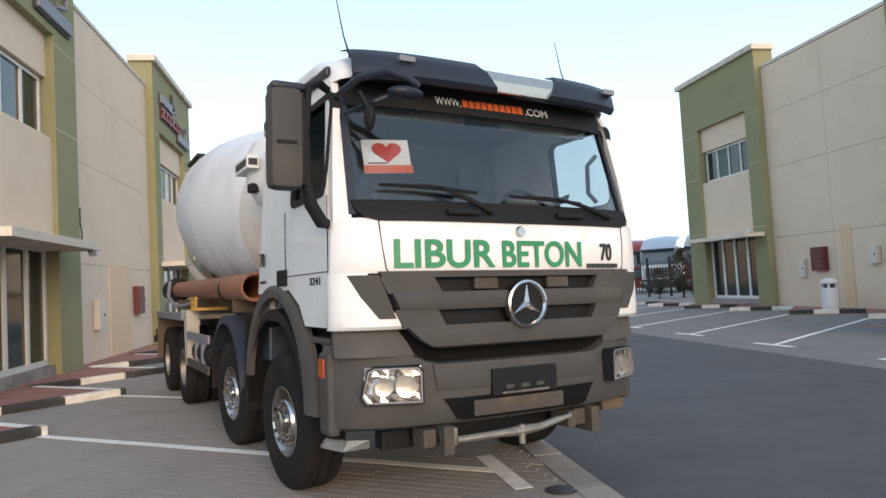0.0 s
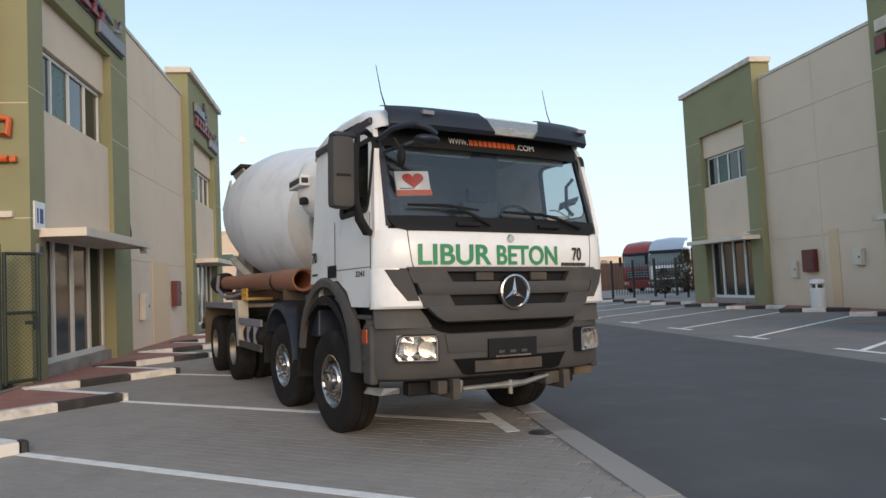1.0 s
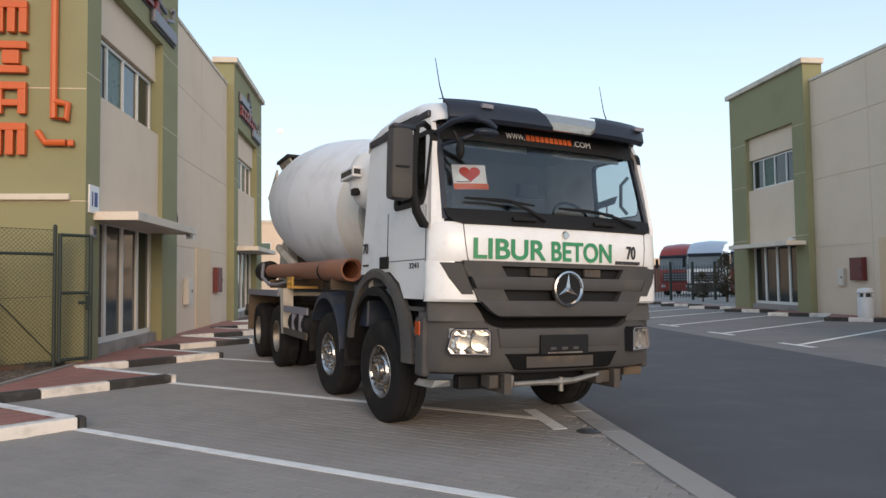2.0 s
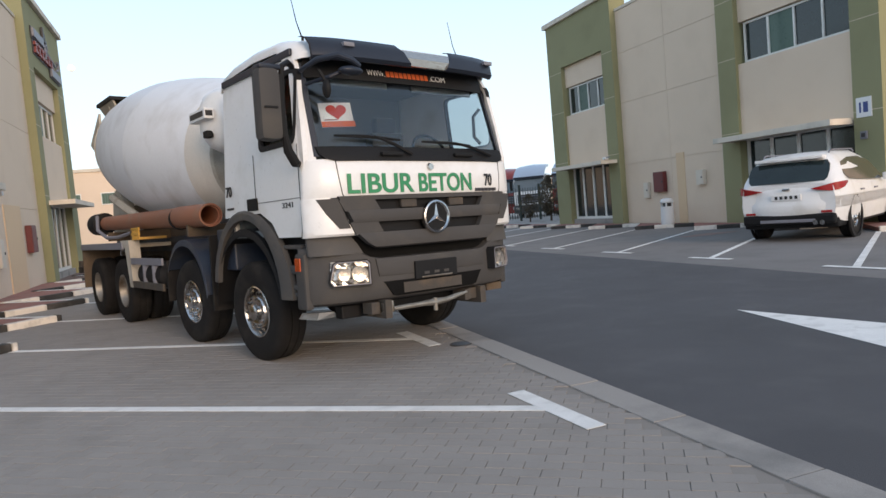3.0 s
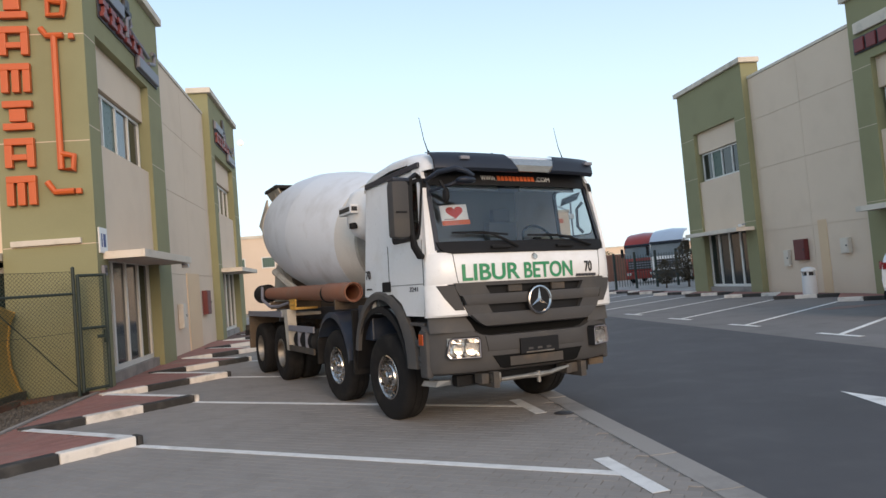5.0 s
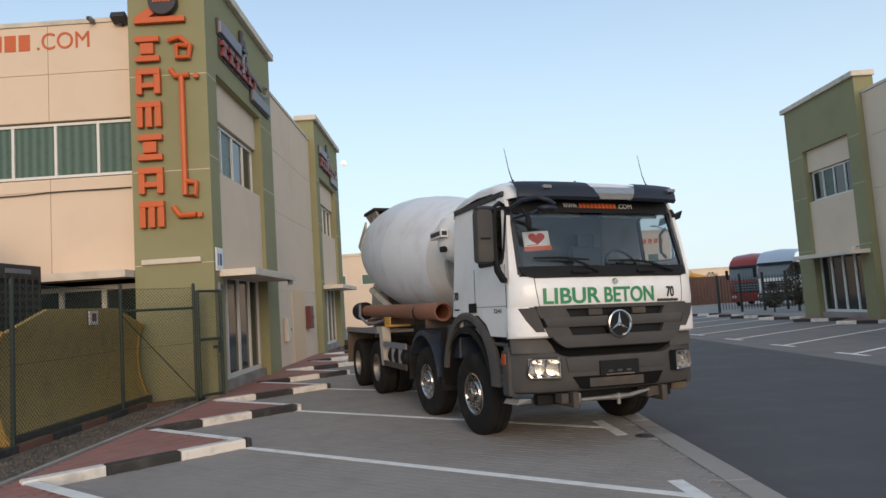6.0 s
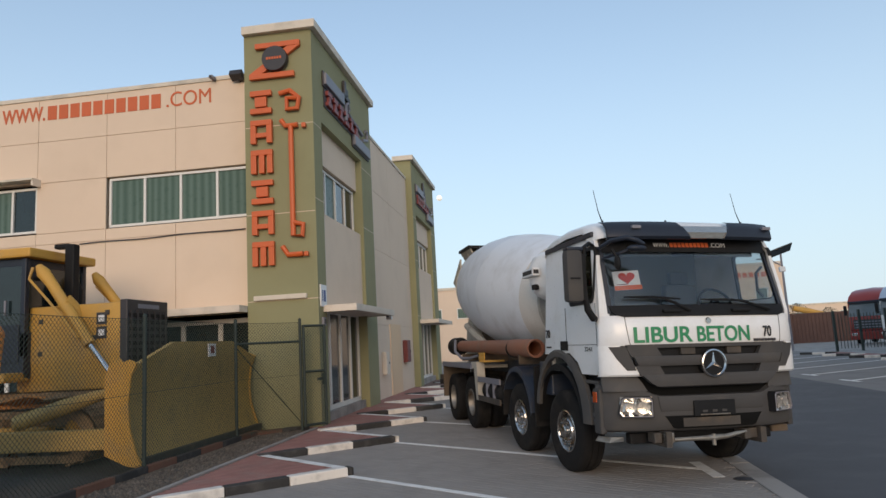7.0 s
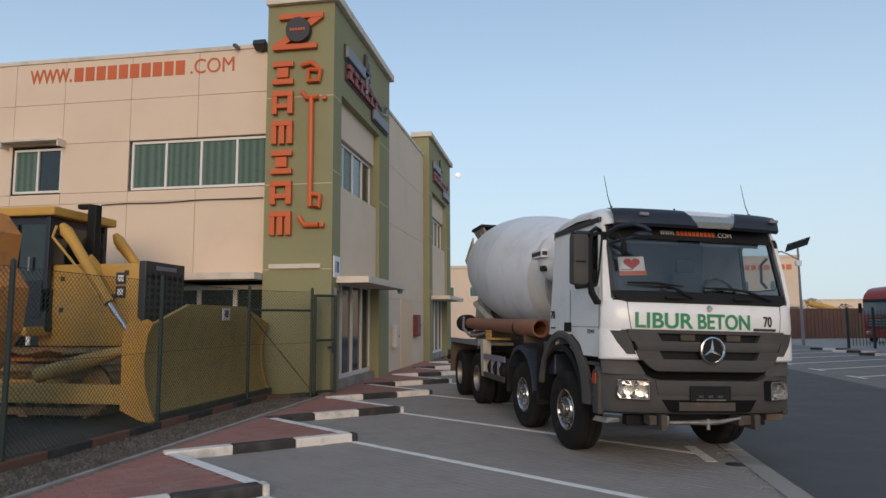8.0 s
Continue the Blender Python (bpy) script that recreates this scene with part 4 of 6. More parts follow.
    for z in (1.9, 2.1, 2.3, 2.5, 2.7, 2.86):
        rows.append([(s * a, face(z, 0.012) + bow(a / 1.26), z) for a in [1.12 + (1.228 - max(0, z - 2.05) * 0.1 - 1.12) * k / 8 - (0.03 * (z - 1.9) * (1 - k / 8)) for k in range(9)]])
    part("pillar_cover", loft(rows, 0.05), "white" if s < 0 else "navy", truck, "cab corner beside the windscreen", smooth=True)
front("header", [(2.66, face(2.66, -0.005), -1.08, 1.08), (2.76, face(2.76, -0.01), -1.08, 1.08), (2.84, face(2.84, -0.01), -1.06, 1.06)], "black", label="black band above the windscreen", thick=0.03)


def visor(a0, a1, inner):
    """One lobe of the sun visor; the inner end sweeps down to a point."""
    rows = []
    for z, b in ((2.79, 0.10), (2.82, 0.07), (2.92, 0.09), (3.0, 0.17), (3.03, 0.28)):
        f = (z - 2.79) / 0.25
        row = []
        for k in range(17):
            e = a0 + (a1 - a0) * k / 16
            lo, hi = a0 + (0.16 * f if inner < 0 else 0), a1 - (0.16 * f if inner > 0 else 0)
            a = lo + (hi - lo) * k / 16
            row.append((a, b + bow(a / 1.22, 0.4), z))
        rows.append(row)
    return part("sun_visor", loft(rows, 0.03), "navy", truck, "dark blue-black sun visor lobe", smooth=True)


visor(-1.08, -0.06, 1)
visor(0.36, 1.08, -1)
front("visor_panel", [(2.80, 0.095, -0.10, 0.40), (2.87, 0.085, -0.12, 0.42), (2.95, 0.13, -0.14, 0.44)], "reflector", label="silver panel between the visor lobes", thick=0.03)
for a in (-0.8, 0.92):
    part("marker_lamp", boxes((a, a + 0.11, 0.06 + bow(a / 1.22, 0.4), 0.14 + bow(a / 1.22, 0.4), 2.91, 2.95), bevel=0.008), "sign_grey", truck, "small clear marker lamp")
words("WWW.", 0.20, 0.058, 0.004, "sign_white", truck, Matrix.Translation((-0.45, face(2.7) - 0.002, 2.718)) @ Matrix.Rotation(radians(-17), 4, "X"))
for k in range(10):
    part("banner_block", boxes((-0.235 + k * 0.052, -0.195 + k * 0.052, -0.004, 0.004, 0, 0.058)), "orange", truck, "", Matrix.Translation((0, face(2.7) - 0.002, 2.718)) @ Matrix.Rotation(radians(-17), 4, "X"))
words(".COM", 0.20, 0.058, 0.004, "sign_white", truck, Matrix.Translation((0.30, face(2.7) - 0.002, 2.718)) @ Matrix.Rotation(radians(-17), 4, "X"))
# sticker behind the glass
sm = Matrix.Translation((-1.0, face(2.19) + 0.105, 2.195)) @ Matrix.Rotation(radians(-15), 4, "X") @ Matrix.Rotation(radians(-10), 4, "Z")
st = part("sticker", boxes((0, 0.31, -0.004, 0, 0, 0.235)), "sign_white", truck, "white sticker with a red heart", sm)
part("sticker_band", boxes((0, 0.32, -0.007, -0.005, 0, 0.055)), "orange", st)
heart = []
for k in range(28):
    a = 2 * math.pi * k / 28
    heart.append((0.16 + 0.0062 * 16 * math.sin(a) ** 3, 0.150 + 0.0052 * (13 * math.cos(a) - 5 * math.cos(2 * a) - 2 * math.cos(3 * a) - math.cos(4 * a))))
part("sticker_heart", plate(heart, [], lambda u, v: Vector((u, -0.0075, v)), (0, 0.002, 0)), "heart", st)
part("sticker_bar", boxes((0.03, 0.15, -0.0075, -0.0045, 0.066, 0.074)), "maroon", st)

# wipers
def on_glass(a, z, lift):
    return (a, face(z) + bow(a / 1.26) - lift, z)


for blade, joint, pivot in ((((-0.95, 2.115), (-0.62, 2.11), (-0.28, 2.085)), (-0.57, 2.115), (-0.2, 1.95)), (((-0.02, 2.075), (0.3, 2.07), (0.60, 2.05)), (0.36, 2.075), (0.84, 1.95))):
    wb = part("wiper", tube(bmesh.new(), [on_glass(*p, 0.03) for p in blade], [0.010, 0.017, 0.010], 6), "black", truck, "black wiper blade")
    mid = ((joint[0] + pivot[0]) / 2, (joint[1] + pivot[1]) / 2 + 0.01)
    part("wiper_arm", tube(bmesh.new(), [on_glass(*joint, 0.05), on_glass(*mid, 0.06), on_glass(*pivot, 0.06)], [0.009, 0.015, 0.02], 6), "black", wb)
for a in (-0.42, 0.45):
    part("cowl_handle", boxes((a - 0.12, a + 0.12, -0.02, 0.03, 1.93, 1.965), bevel=0.012), "black", truck, "black recessed handle")

# cab sides
SIDE_LEAN = 0.10


def side_place(s, off=0.0):
    return lambda b, z: Vector((s * (1.225 - off - max(0, z - 2.05) * SIDE_LEAN), b, z))


side_outline = [(0.34, 1.24), (0.78, 1.24), (0.9, 1.38), (1.15, 1.49), (2.03, 1.47), (2.03, 2.85), (1.9, 2.93), (0.42, 2.84), (0.34, 2.7), (0.26, 2.3), (0.20, 1.95), (0.22, 1.6)]
door_hole = rounded(0.36, 1.06, 2.1, 2.72, 0.07)
for s in (-1, 1):
    sd = part("cab_side", plate(side_outline, [door_hole], side_place(s), (-s * 0.045, 0, 0)), "white", truck, "white cab side with the door")
    part("door_seam", boxes((s * 1.224, s * 1.2285, 0.30, 0.306, 1.27, 2.06), (s * 1.224, s * 1.2285, 1.22, 1.226, 1.52, 2.06), (s * 1.224, s * 1.2285, 0.31, 1.22, 1.585, 1.59)), "black", sd)
    ring = plate(rounded(0.325, 1.095, 2.065, 2.755, 0.09), [rounded(0.375, 1.045, 2.115, 2.705, 0.06)], side_place(s, -0.006), (-s * 0.05, 0, 0))
    part("window_seal", ring, "black", sd, "black window seal")
    part("side_glass", plate(rounded(0.37, 1.05, 2.11, 2.71, 0.06), [], side_place(s, 0.02), (-s * 0.006, 0, 0)), "side_glass", sd, "side window glass")
    part("vent_grille", boxes((s * 1.226, s * 1.24, 1.18, 1.42, 1.52, 1.64), bevel=0.008), "black", sd, "black square vent")
    part("door_handle", boxes((s * 1.226, s * 1.245, 0.98, 1.16, 1.60, 1.635), bevel=0.008), "grey_light", sd) if s > 0 else None
    part("roof_rail", boxes((s * 1.14, s * 1.175, 0.42, 2.0, 2.86, 2.925), bevel=0.012), "navy", truck, "dark strip under the roof edge")
    for b0 in (1.78,):
        words("70", 0.15, 0.11, 0.006, "letter_black", sd, Matrix.Translation((s * 1.228, b0 if s > 0 else b0 + 0.18, 1.69)) @ Matrix.Rotation(radians(90 * s), 4, "Z"))
        words("3241", 0.21, 0.05, 0.006, "letter_black", sd, Matrix.Translation((s * 1.228, 0.38 if s > 0 else 0.66, 1.51)) @ Matrix.Rotation(radians(90 * s), 4, "Z"))
        part("badge", boxes((s * 1.226, s * 1.232, 1.78, 1.95, 1.555, 1.575)), "letter_black", sd)
# roof
rows = []
for b, z0, drop in ((0.22, 2.90, 0.05), (0.36, 3.03, 0.09), (0.7, 3.11, 0.12), (1.2, 3.14, 0.13), (1.7, 3.11, 0.13), (1.98, 3.03, 0.10), (2.05, 2.9, 0.04)):
    rows.append([(math.sin(radians(90) * k / 10) * 1.16, b + (0.30 * (abs(k) / 10) ** 4 if b < 0.4 else 0), z0 - drop * (abs(k) / 10) ** 3) for k in range(-10, 11)])
part("roof", loft(rows, 0.05, (0, 0, -1)), "white", truck, "white domed cab roof", smooth=True)
part("cab_back", boxes((-1.14, 1.14, 1.98, 2.03, 1.3, 2.95), bevel=0.01), "white", truck, "white back wall of the cab")
part("cab_floor", boxes((-1.16, 1.16, 0.3, 1.97, 1.25, 1.32)), "interior", truck)
# inside of the cab
part("dashboard", boxes((-1.08, 1.08, 0.24, 0.62, 1.62, 1.98), bevel=0.05), "interior", truck, "grey dashboard")
part("liner", boxes((-1.1, 1.1, 1.9, 1.975, 1.33, 2.86), bevel=0.01), "interior", truck, "pale grey lining of the cab")
part("head_lining", boxes((-1.05, 1.05, 0.42, 1.9, 2.84, 2.88)), "interior", truck)
for s in (-1, 1):
    bm = boxes((s * 0.36, s * 0.86, 1.05, 1.55, 1.5, 1.72), (s * 0.38, s * 0.84, 1.5, 1.66, 1.7, 2.38), (s * 0.47, s * 0.75, 1.52, 1.64, 2.38, 2.56), bevel=0.04)
    part("seat", bm, "seat", truck, "grey cab seat", smooth=True)
    part("sun_blind", boxes((s * 0.15, s * 0.95, 0.40, 0.43, 2.62, 2.8), bevel=0.01), "interior", truck)
wheel_m = Matrix.Translation((0.62, 0.74, 2.06)) @ Matrix.Rotation(radians(62), 4, "X")
bm = tube(bmesh.new(), [(0.22 * math.cos(2 * math.pi * k / 28), 0.22 * math.sin(2 * math.pi * k / 28), 0) for k in range(29)], 0.016, 8, caps=False)
sw = part("steering_wheel", bm, "black", truck, "black steering wheel", wheel_m, smooth=True)
part("spokes", boxes((-0.2, 0.2, -0.02, 0.02, -0.015, 0.01), (-0.06, 0.06, -0.2, 0.05, -0.03, 0.01), bevel=0.01), "black", sw)
part("grab_rail", tube(bmesh.new(), [(1.06, 0.4, 2.12), (1.02, 0.45, 2.2), (1.02, 0.45, 2.42), (1.07, 0.4, 2.5)], 0.018, 8), "black", truck, "black grab rail beside the door window", smooth=True)

# mirrors
mir = part("mirror_arm", tube(bmesh.new(), [(-1.2, 0.34, 2.74), (-1.28, 0.26, 2.75), (-1.37, 0.2, 2.70), (-1.39, 0.19, 2.4), (-1.39, 0.19, 2.12), (-1.36, 0.2, 1.98), (-1.29, 0.22, 1.88), (-1.235, 0.28, 1.88)], [0.026, 0.028, 0.026, 0.024, 0.03, 0.042, 0.042, 0.032], 10), "black", truck, "black tubular mirror arm", smooth=True)
h = part("mirror_housing", boxes((-1.615, -1.415, 0.13, 0.30, 2.065, 2.67), bevel=0.055), "grey", mir, "large dark grey mirror housing", smooth=True)
part("housing_groove", boxes((-1.58, -1.46, 0.122, 0.14, 2.325, 2.345), bevel=0.004), "black", h)
part("housing_back", boxes((-1.43, -1.385, 0.16, 0.30, 2.09, 2.62), bevel=0.018), "black", h, "black inner side of the housing", smooth=True)
part("mirror_cap", boxes((-1.60, -1.40, 0.14, 0.29, 2.655, 2.70), bevel=0.02), "navy", mir, "dark mirror cap", smooth=True)
bm = boxes((-1.595, -1.435, 0.298, 0.306, 2.36, 2.62), (-1.595, -1.435, 0.298, 0.306, 2.10, 2.31))
part("mirror_glass", bm, "chrome", mir, "mirror glass")
mk = part("kerb_mirror_arm", tube(bmesh.new(), [(-1.14, 0.3, 2.70), (-1.08, 0.1, 2.76), (-0.95, -0.04, 2.78), (-0.84, -0.08, 2.74), (-0.76, -0.07, 2.70)], [0.022, 0.026, 0.03, 0.028, 0.022], 10), "navy", truck, "dark kerb mirror arm", smooth=True)
part("kerb_mirror_brace", tube(bmesh.new(), [(-1.11, 0.28, 2.58), (-1.0, 0.04, 2.61), (-0.82, -0.05, 2.69)], [0.016, 0.018, 0.018], 8), "navy", mk, smooth=True)
bm = bmesh.new()
bmesh.ops.create_uvsphere(bm, u_segments=16, v_segments=10, radius=1, matrix=Matrix.LocRotScale((-0.84, -0.05, 2.655), None, (0.12, 0.07, 0.04)))
part("front_mirror", bm, "navy", mk, "dark rounded front mirror shell", smooth=True)
part("kerb_mirror_stem", tube(bmesh.new(), [(-1.1, 0.05, 2.66), (-1.075, 0.03, 2.60), (-1.055, 0.02, 2.55)], 0.016, 6), "black", mk)
bm = bmesh.new()
bmesh.ops.create_uvsphere(bm, u_segments=16, v_segments=10, radius=1, matrix=Matrix.LocRotScale((-1.05, 0.02, 2.50), None, (0.035, 0.05, 0.085)))
part("kerb_mirror_bowl", bm, "black", mk, "narrow black kerb mirror", smooth=True)
# aerials and roof fittings
for s in (-1, 1):
    an = part("aerial", tube(bmesh.new(), [(s * 0.95, 0.56, 3.06), (s * 0.95 - 0.03, 0.6, 3.22), (s * 0.95 - 0.07, 0.62, 3.48)], [0.008, 0.005, 0.003], 6), "black", truck, "thin black whip aerial")
    part("aerial_base", tube(bmesh.new(), [(s * 0.95, 0.56, 2.96), (s * 0.95, 0.56, 3.09)], [0.02, 0.012], 8), "black", an)
part("roof_fitting", tube(bmesh.new(), [(-0.08, 0.6, 3.04), (-0.08, 0.6, 3.11)], [0.018, 0.012], 8), "black", truck)
for a in (0.22, 0.4):
    part("roof_nozzle", boxes((a, a + 0.03, 0.4, 0.44, 3.0, 3.025)), "black", truck)


# wheels
def tyre_mesh():
    R, r = 0.525, 0.262
    prof = [(-0.13, r), (-0.150, 0.30), (-0.158, 0.38), (-0.16, 0.44), (-0.15, 0.49), (-0.13, 0.514), (-0.10, R), (-0.05, R), (-0.048, R - 0.012), (-0.036, R - 0.012), (-0.034, R), (0.034, R), (0.036, R - 0.012), (0.048, R - 0.012), (0.05, R), (0.10, R), (0.13, 0.514), (0.15, 0.49), (0.16, 0.44), (0.158, 0.38), (0.150, 0.30), (0.13, r)]
    return mesh_of(revolve(prof, 48, close=True), "tyre", "rubber", True)


def rim_mesh(front_axle):
    if front_axle:
        prof = [(0.13, 0.305), (-0.145, 0.305), (-0.15, 0.29), (-0.13, 0.275), (-0.06, 0.255), (-0.05, 0.215), (-0.125, 0.205), (-0.15, 0.19), (-0.16, 0.15), (-0.145, 0.10), (-0.185, 0.095), (-0.20, 0.07), (-0.20, 0.0001)]
    else:
        prof = [(0.13, 0.305), (-0.145, 0.305), (-0.15, 0.29), (-0.13, 0.28), (0.02, 0.25), (0.05, 0.20), (0.05, 0.13), (-0.03, 0.125), (-0.08, 0.10), (-0.09, 0.0001)]
    return mesh_of(revolve([(x, r * 0.885) for x, r in prof], 40), "rim", "chrome" if front_axle else "worn_metal", True)


TYRE, RIM_F, RIM_R = tyre_mesh(), rim_mesh(True), rim_mesh(False)
nut_bm = revolve([(-0.03, 0.018), (0.0, 0.02)], 6)
NUT = mesh_of(nut_bm, "wheel_nut", "chrome")
# rim holes: solid discs with the holes' shade as near-black colour
hole_bm = revolve([(-0.002, 0.0001), (-0.002, 0.026), (0.004, 0.028)], 12)
HOLE = mesh_of(hole_bm, "rim_hole", "dark")
AXLES = (1.60, 3.50, 6.72, 8.42)
for i, b in enumerate(AXLES):
    for s in (-1, 1):
        flip = Matrix.Rotation(radians(0 if s < 0 else 180), 4, "Z")
        steer = Matrix.Rotation(radians(4 if i < 2 else 0), 4, "Z")
        wm = Matrix.Translation((s * 1.03, b, 0.515)) @ steer @ flip
        ty = same("tyre", TYRE, truck, wm)
        tagged(ty, "worn black truck tyre")
        rm = same("rim", RIM_F if i < 2 else RIM_R, ty, Matrix())
        tagged(rm, "worn chrome wheel rim")
        for k in range(10):
            a = 2 * math.pi * k / 10
            x, rr = ((-0.155, 0.146) if i < 2 else (0.05, 0.146))
            same("wheel_nut", NUT, ty, Matrix.Translation((x, rr * math.cos(a), rr * math.sin(a))))
            a += math.pi / 10
            x2, r2_ = ((-0.055, 0.208) if i < 2 else (0.034, 0.20))
            same("rim_hole", HOLE, ty, Matrix.Translation((x2, r2_ * math.cos(a), r2_ * math.sin(a))))
        if i > 1:
            same("tyre", TYRE, truck, Matrix.Translation((s * 0.69, b, 0.515)))
    part("axle", tube(bmesh.new(), [(-0.95, b, 0.53), (0.95, b, 0.53)], 0.07, 10), "steel", truck, "muddy axle beam")


def mudguard(s, b, r, a0, a1, w0, w1, material, label, thick=0.03):
    rows = []
    for k in range(15):
        a = radians(a0 + (a1 - a0) * k / 14)
        y, z = b - r * math.cos(a), 0.53 + r * math.sin(a)
        rows.append([(s * w0, y, z), (s * (w0 + w1) / 2, y, z + 0.005), (s * w1, y, z), (s * (w1 + 0.012), y, z - 0.05)])
    return part("mudguard", loft(rows, thick, (0, 0, -1)), material, truck, label, smooth=True)


for s in (-1, 1):
    # front wheel: grey arch moulding on the cab and a muddy liner
    mudguard(s, 1.66, 0.82, 12, 178, 0.75, 1.20, "black", "black inner wheel arch")
    rows = []
    for k in range(17):
        a = radians(0 + 172 * k / 16)
        rows.append([(s * 1.235, 1.58 - 0.78 * math.cos(a), 0.66 + 0.78 * math.sin(a)), (s * 1.245, 1.58 - 0.85 * math.cos(a), 0.66 + 0.85 * math.sin(a)), (s * 1.22, 1.58 - 0.90 * math.cos(a) * (1.0 if a > 1.6 else 1.1), 0.66 + 0.88 * math.sin(a))])
    part("arch_moulding", loft(rows, 0.05, (-s, 0, 0)), "grey_light", truck, "grey plastic wheel arch moulding", smooth=True)
    part("side_fairing", plate([(0.30, 1.10), (0.40, 0.62), (0.74, 0.60), (0.80, 1.0), (0.98, 1.25), (0.34, 1.25)], [], lambda u, v: Vector((s * 1.09, u, v)), (-s * 0.06, 0, 0)), "black", truck, "black entry well behind the bumper")
    for z, b in ((1.13, 0.84), (0.90, 0.76), (0.69, 0.74)):
        part("entry_step", boxes((s * 0.98, s * 1.195, 0.42, b, z, z + 0.04), bevel=0.012), "grey_light", truck, "scuffed grey entry step")
    mudguard(s, 3.54, 0.74, 8, 150, 0.80, 1.20, "navy_steel", "dark blue mudguard")
    part("mud_flap", boxes((s * 0.78, s * 1.2, 2.62, 2.66, 0.42, 1.3), bevel=0.008), "rubber", truck, "muddy rubber flap")
    part("mud_flap", boxes((s * 0.78, s * 1.2, 4.24, 4.28, 0.45, 1.0), bevel=0.008), "rubber", truck, "muddy rubber flap")
    part("rear_mudguard", boxes((s * 0.55, s * 1.22, 6.05, 9.2, 1.18, 1.24), bevel=0.01), "drum_dirty", truck, "pale flat mudguard over the rear wheels")
    part("rear_mudguard_edge", boxes((s * 1.19, s * 1.235, 6.3, 9.2, 1.16, 1.27), bevel=0.01), "sign_grey", truck, "bright mudguard edge")
    part("mud_flap", boxes((s * 0.55, s * 1.22, 9.16, 9.2, 0.45, 1.18), bevel=0.008), "mud", truck, "muddy rubber flap")
    bm = plate([(5.85, 0.58), (6.02, 0.58), (6.18, 1.22), (6.4, 1.26), (6.4, 1.30), (5.95, 1.30)], [], lambda u, v: Vector((s * 1.22, u, v)), (-s * 0.16, 0, 0))
    part("mudguard_stay", bm, "drum_dirty", truck, "pale mudguard stay")
    # side guard between the axles
    for z in (0.93, 0.58):
        part("side_guard", boxes((s * 1.19, s * 1.22, 4.4, 5.9, z, z + 0.1), bevel=0.008), "sign_grey" if z > 0.8 else "steel", truck, "metal side guard rail")
    part("air_tank", tube(bmesh.new(), [(s * 1.0, 4.55, 0.78), (s * 1.0, 4.6, 0.78), (s * 1.0, 5.65, 0.78), (s * 1.0, 5.7, 0.78)], [0.12, 0.2, 0.2, 0.12], 20), "black", truck, "black fuel tank", smooth=True)
    for k, b in enumerate((4.85, 5.3)):
        part("canister", tube(bmesh.new(), [(s * 1.16, b, 0.66), (s * 1.16, b, 0.70), (s * 1.16, b, 0.98), (s * 1.16, b, 1.0)], [0.04, 0.06, 0.06, 0.04], 14), "sign_grey", truck, "pale upright canister", smooth=True)
    part("rail", boxes((s * 0.36, s * 0.44, 0.5, 9.6, 0.82, 1.08), bevel=0.01), "steel", truck, "dirty chassis rail")
    part("subframe", boxes((s * 0.34, s * 0.5, 2.2, 9.6, 1.08, 1.32), bevel=0.01), "navy_steel", truck, "dark mixer subframe")
    part("frame_plate", plate([(4.1, 1.32), (9.3, 1.32), (8.6, 1.98), (7.0, 1.78), (4.6, 1.44)], [], lambda u, v: Vector((s * 0.5, u, v)), (-s * 0.05, 0, 0)), "mud", truck, "mud-caked frame plate under the drum")
part("battery_box", boxes((-1.12, -0.5, 2.1, 2.6, 0.9, 1.36), bevel=0.02), "navy_steel", truck, "dark equipment box behind the cab")
part("engine", boxes((-0.5, 0.5, 0.7, 2.6, 0.55, 1.25), bevel=0.05), "steel", truck, "dirty engine block under the cab")
part("crate", boxes((-1.15, -0.75, 5.6, 5.95, 1.30, 1.34), bevel=0.005), "yellow", truck, "yellow plastic crate")
for k in range(4):
    part("crate_slat", boxes((-1.16, -1.14, 5.6 + k * 0.1, 5.65 + k * 0.1, 1.30, 1.47)), "yellow", truck)
for z in (1.37, 1.45):
    part("crate_rim", boxes((-1.165, -1.14, 5.58, 5.97, z, z + 0.035)), "yellow", truck)
# pipe and hose
pv = part("chute_pipe", revolve([(0, 0.125), (0.0, 0.145), (0.16, 0.145), (1.1, 0.145), (1.12, 0.135), (5.0, 0.12), (5.0, 0.10), (0.05, 0.11), (0.05, 0.125)], 24, Matrix.Translation((-1.0, 3.05, 1.55)) @ Matrix.Rotation(radians(90), 4, "Z") @ Matrix.Rotation(radians(-0.8), 4, "Y"), close=True), "terracotta", truck, "terracotta coloured plastic pipe", smooth=True)
part("pipe_band", revolve([(1.08, 0.14), (1.08, 0.152), (1.14, 0.152), (1.14, 0.14)], 20, Matrix.Translation((-1.0, 3.05, 1.55)) @ Matrix.Rotation(radians(90), 4, "Z"), close=True), "black", truck)
for b in (3.6, 6.2, 7.6):
    part("pipe_bracket", boxes((-1.1, -0.45, b, b + 0.06, 1.3, 1.45)), "mud", truck)
part("hose_reel", revolve([(0, 0.05), (0.02, 0.2), (0.5, 0.2), (0.52, 0.05)], 20, Matrix.Translation((-1.0, 8.2, 1.62)) @ Matrix.Rotation(radians(90), 4, "Z")), "black", truck, "black hose drum", smooth=True)
part("hose", tube(bmesh.new(), [(-1.15, 8.1, 1.75), (-1.2, 7.9, 1.5), (-1.15, 7.5, 1.36), (-1.1, 7.0, 1.36), (-1.0, 6.6, 1.42)], 0.03, 8), "sign_grey", truck, "pale looped hose", smooth=True)

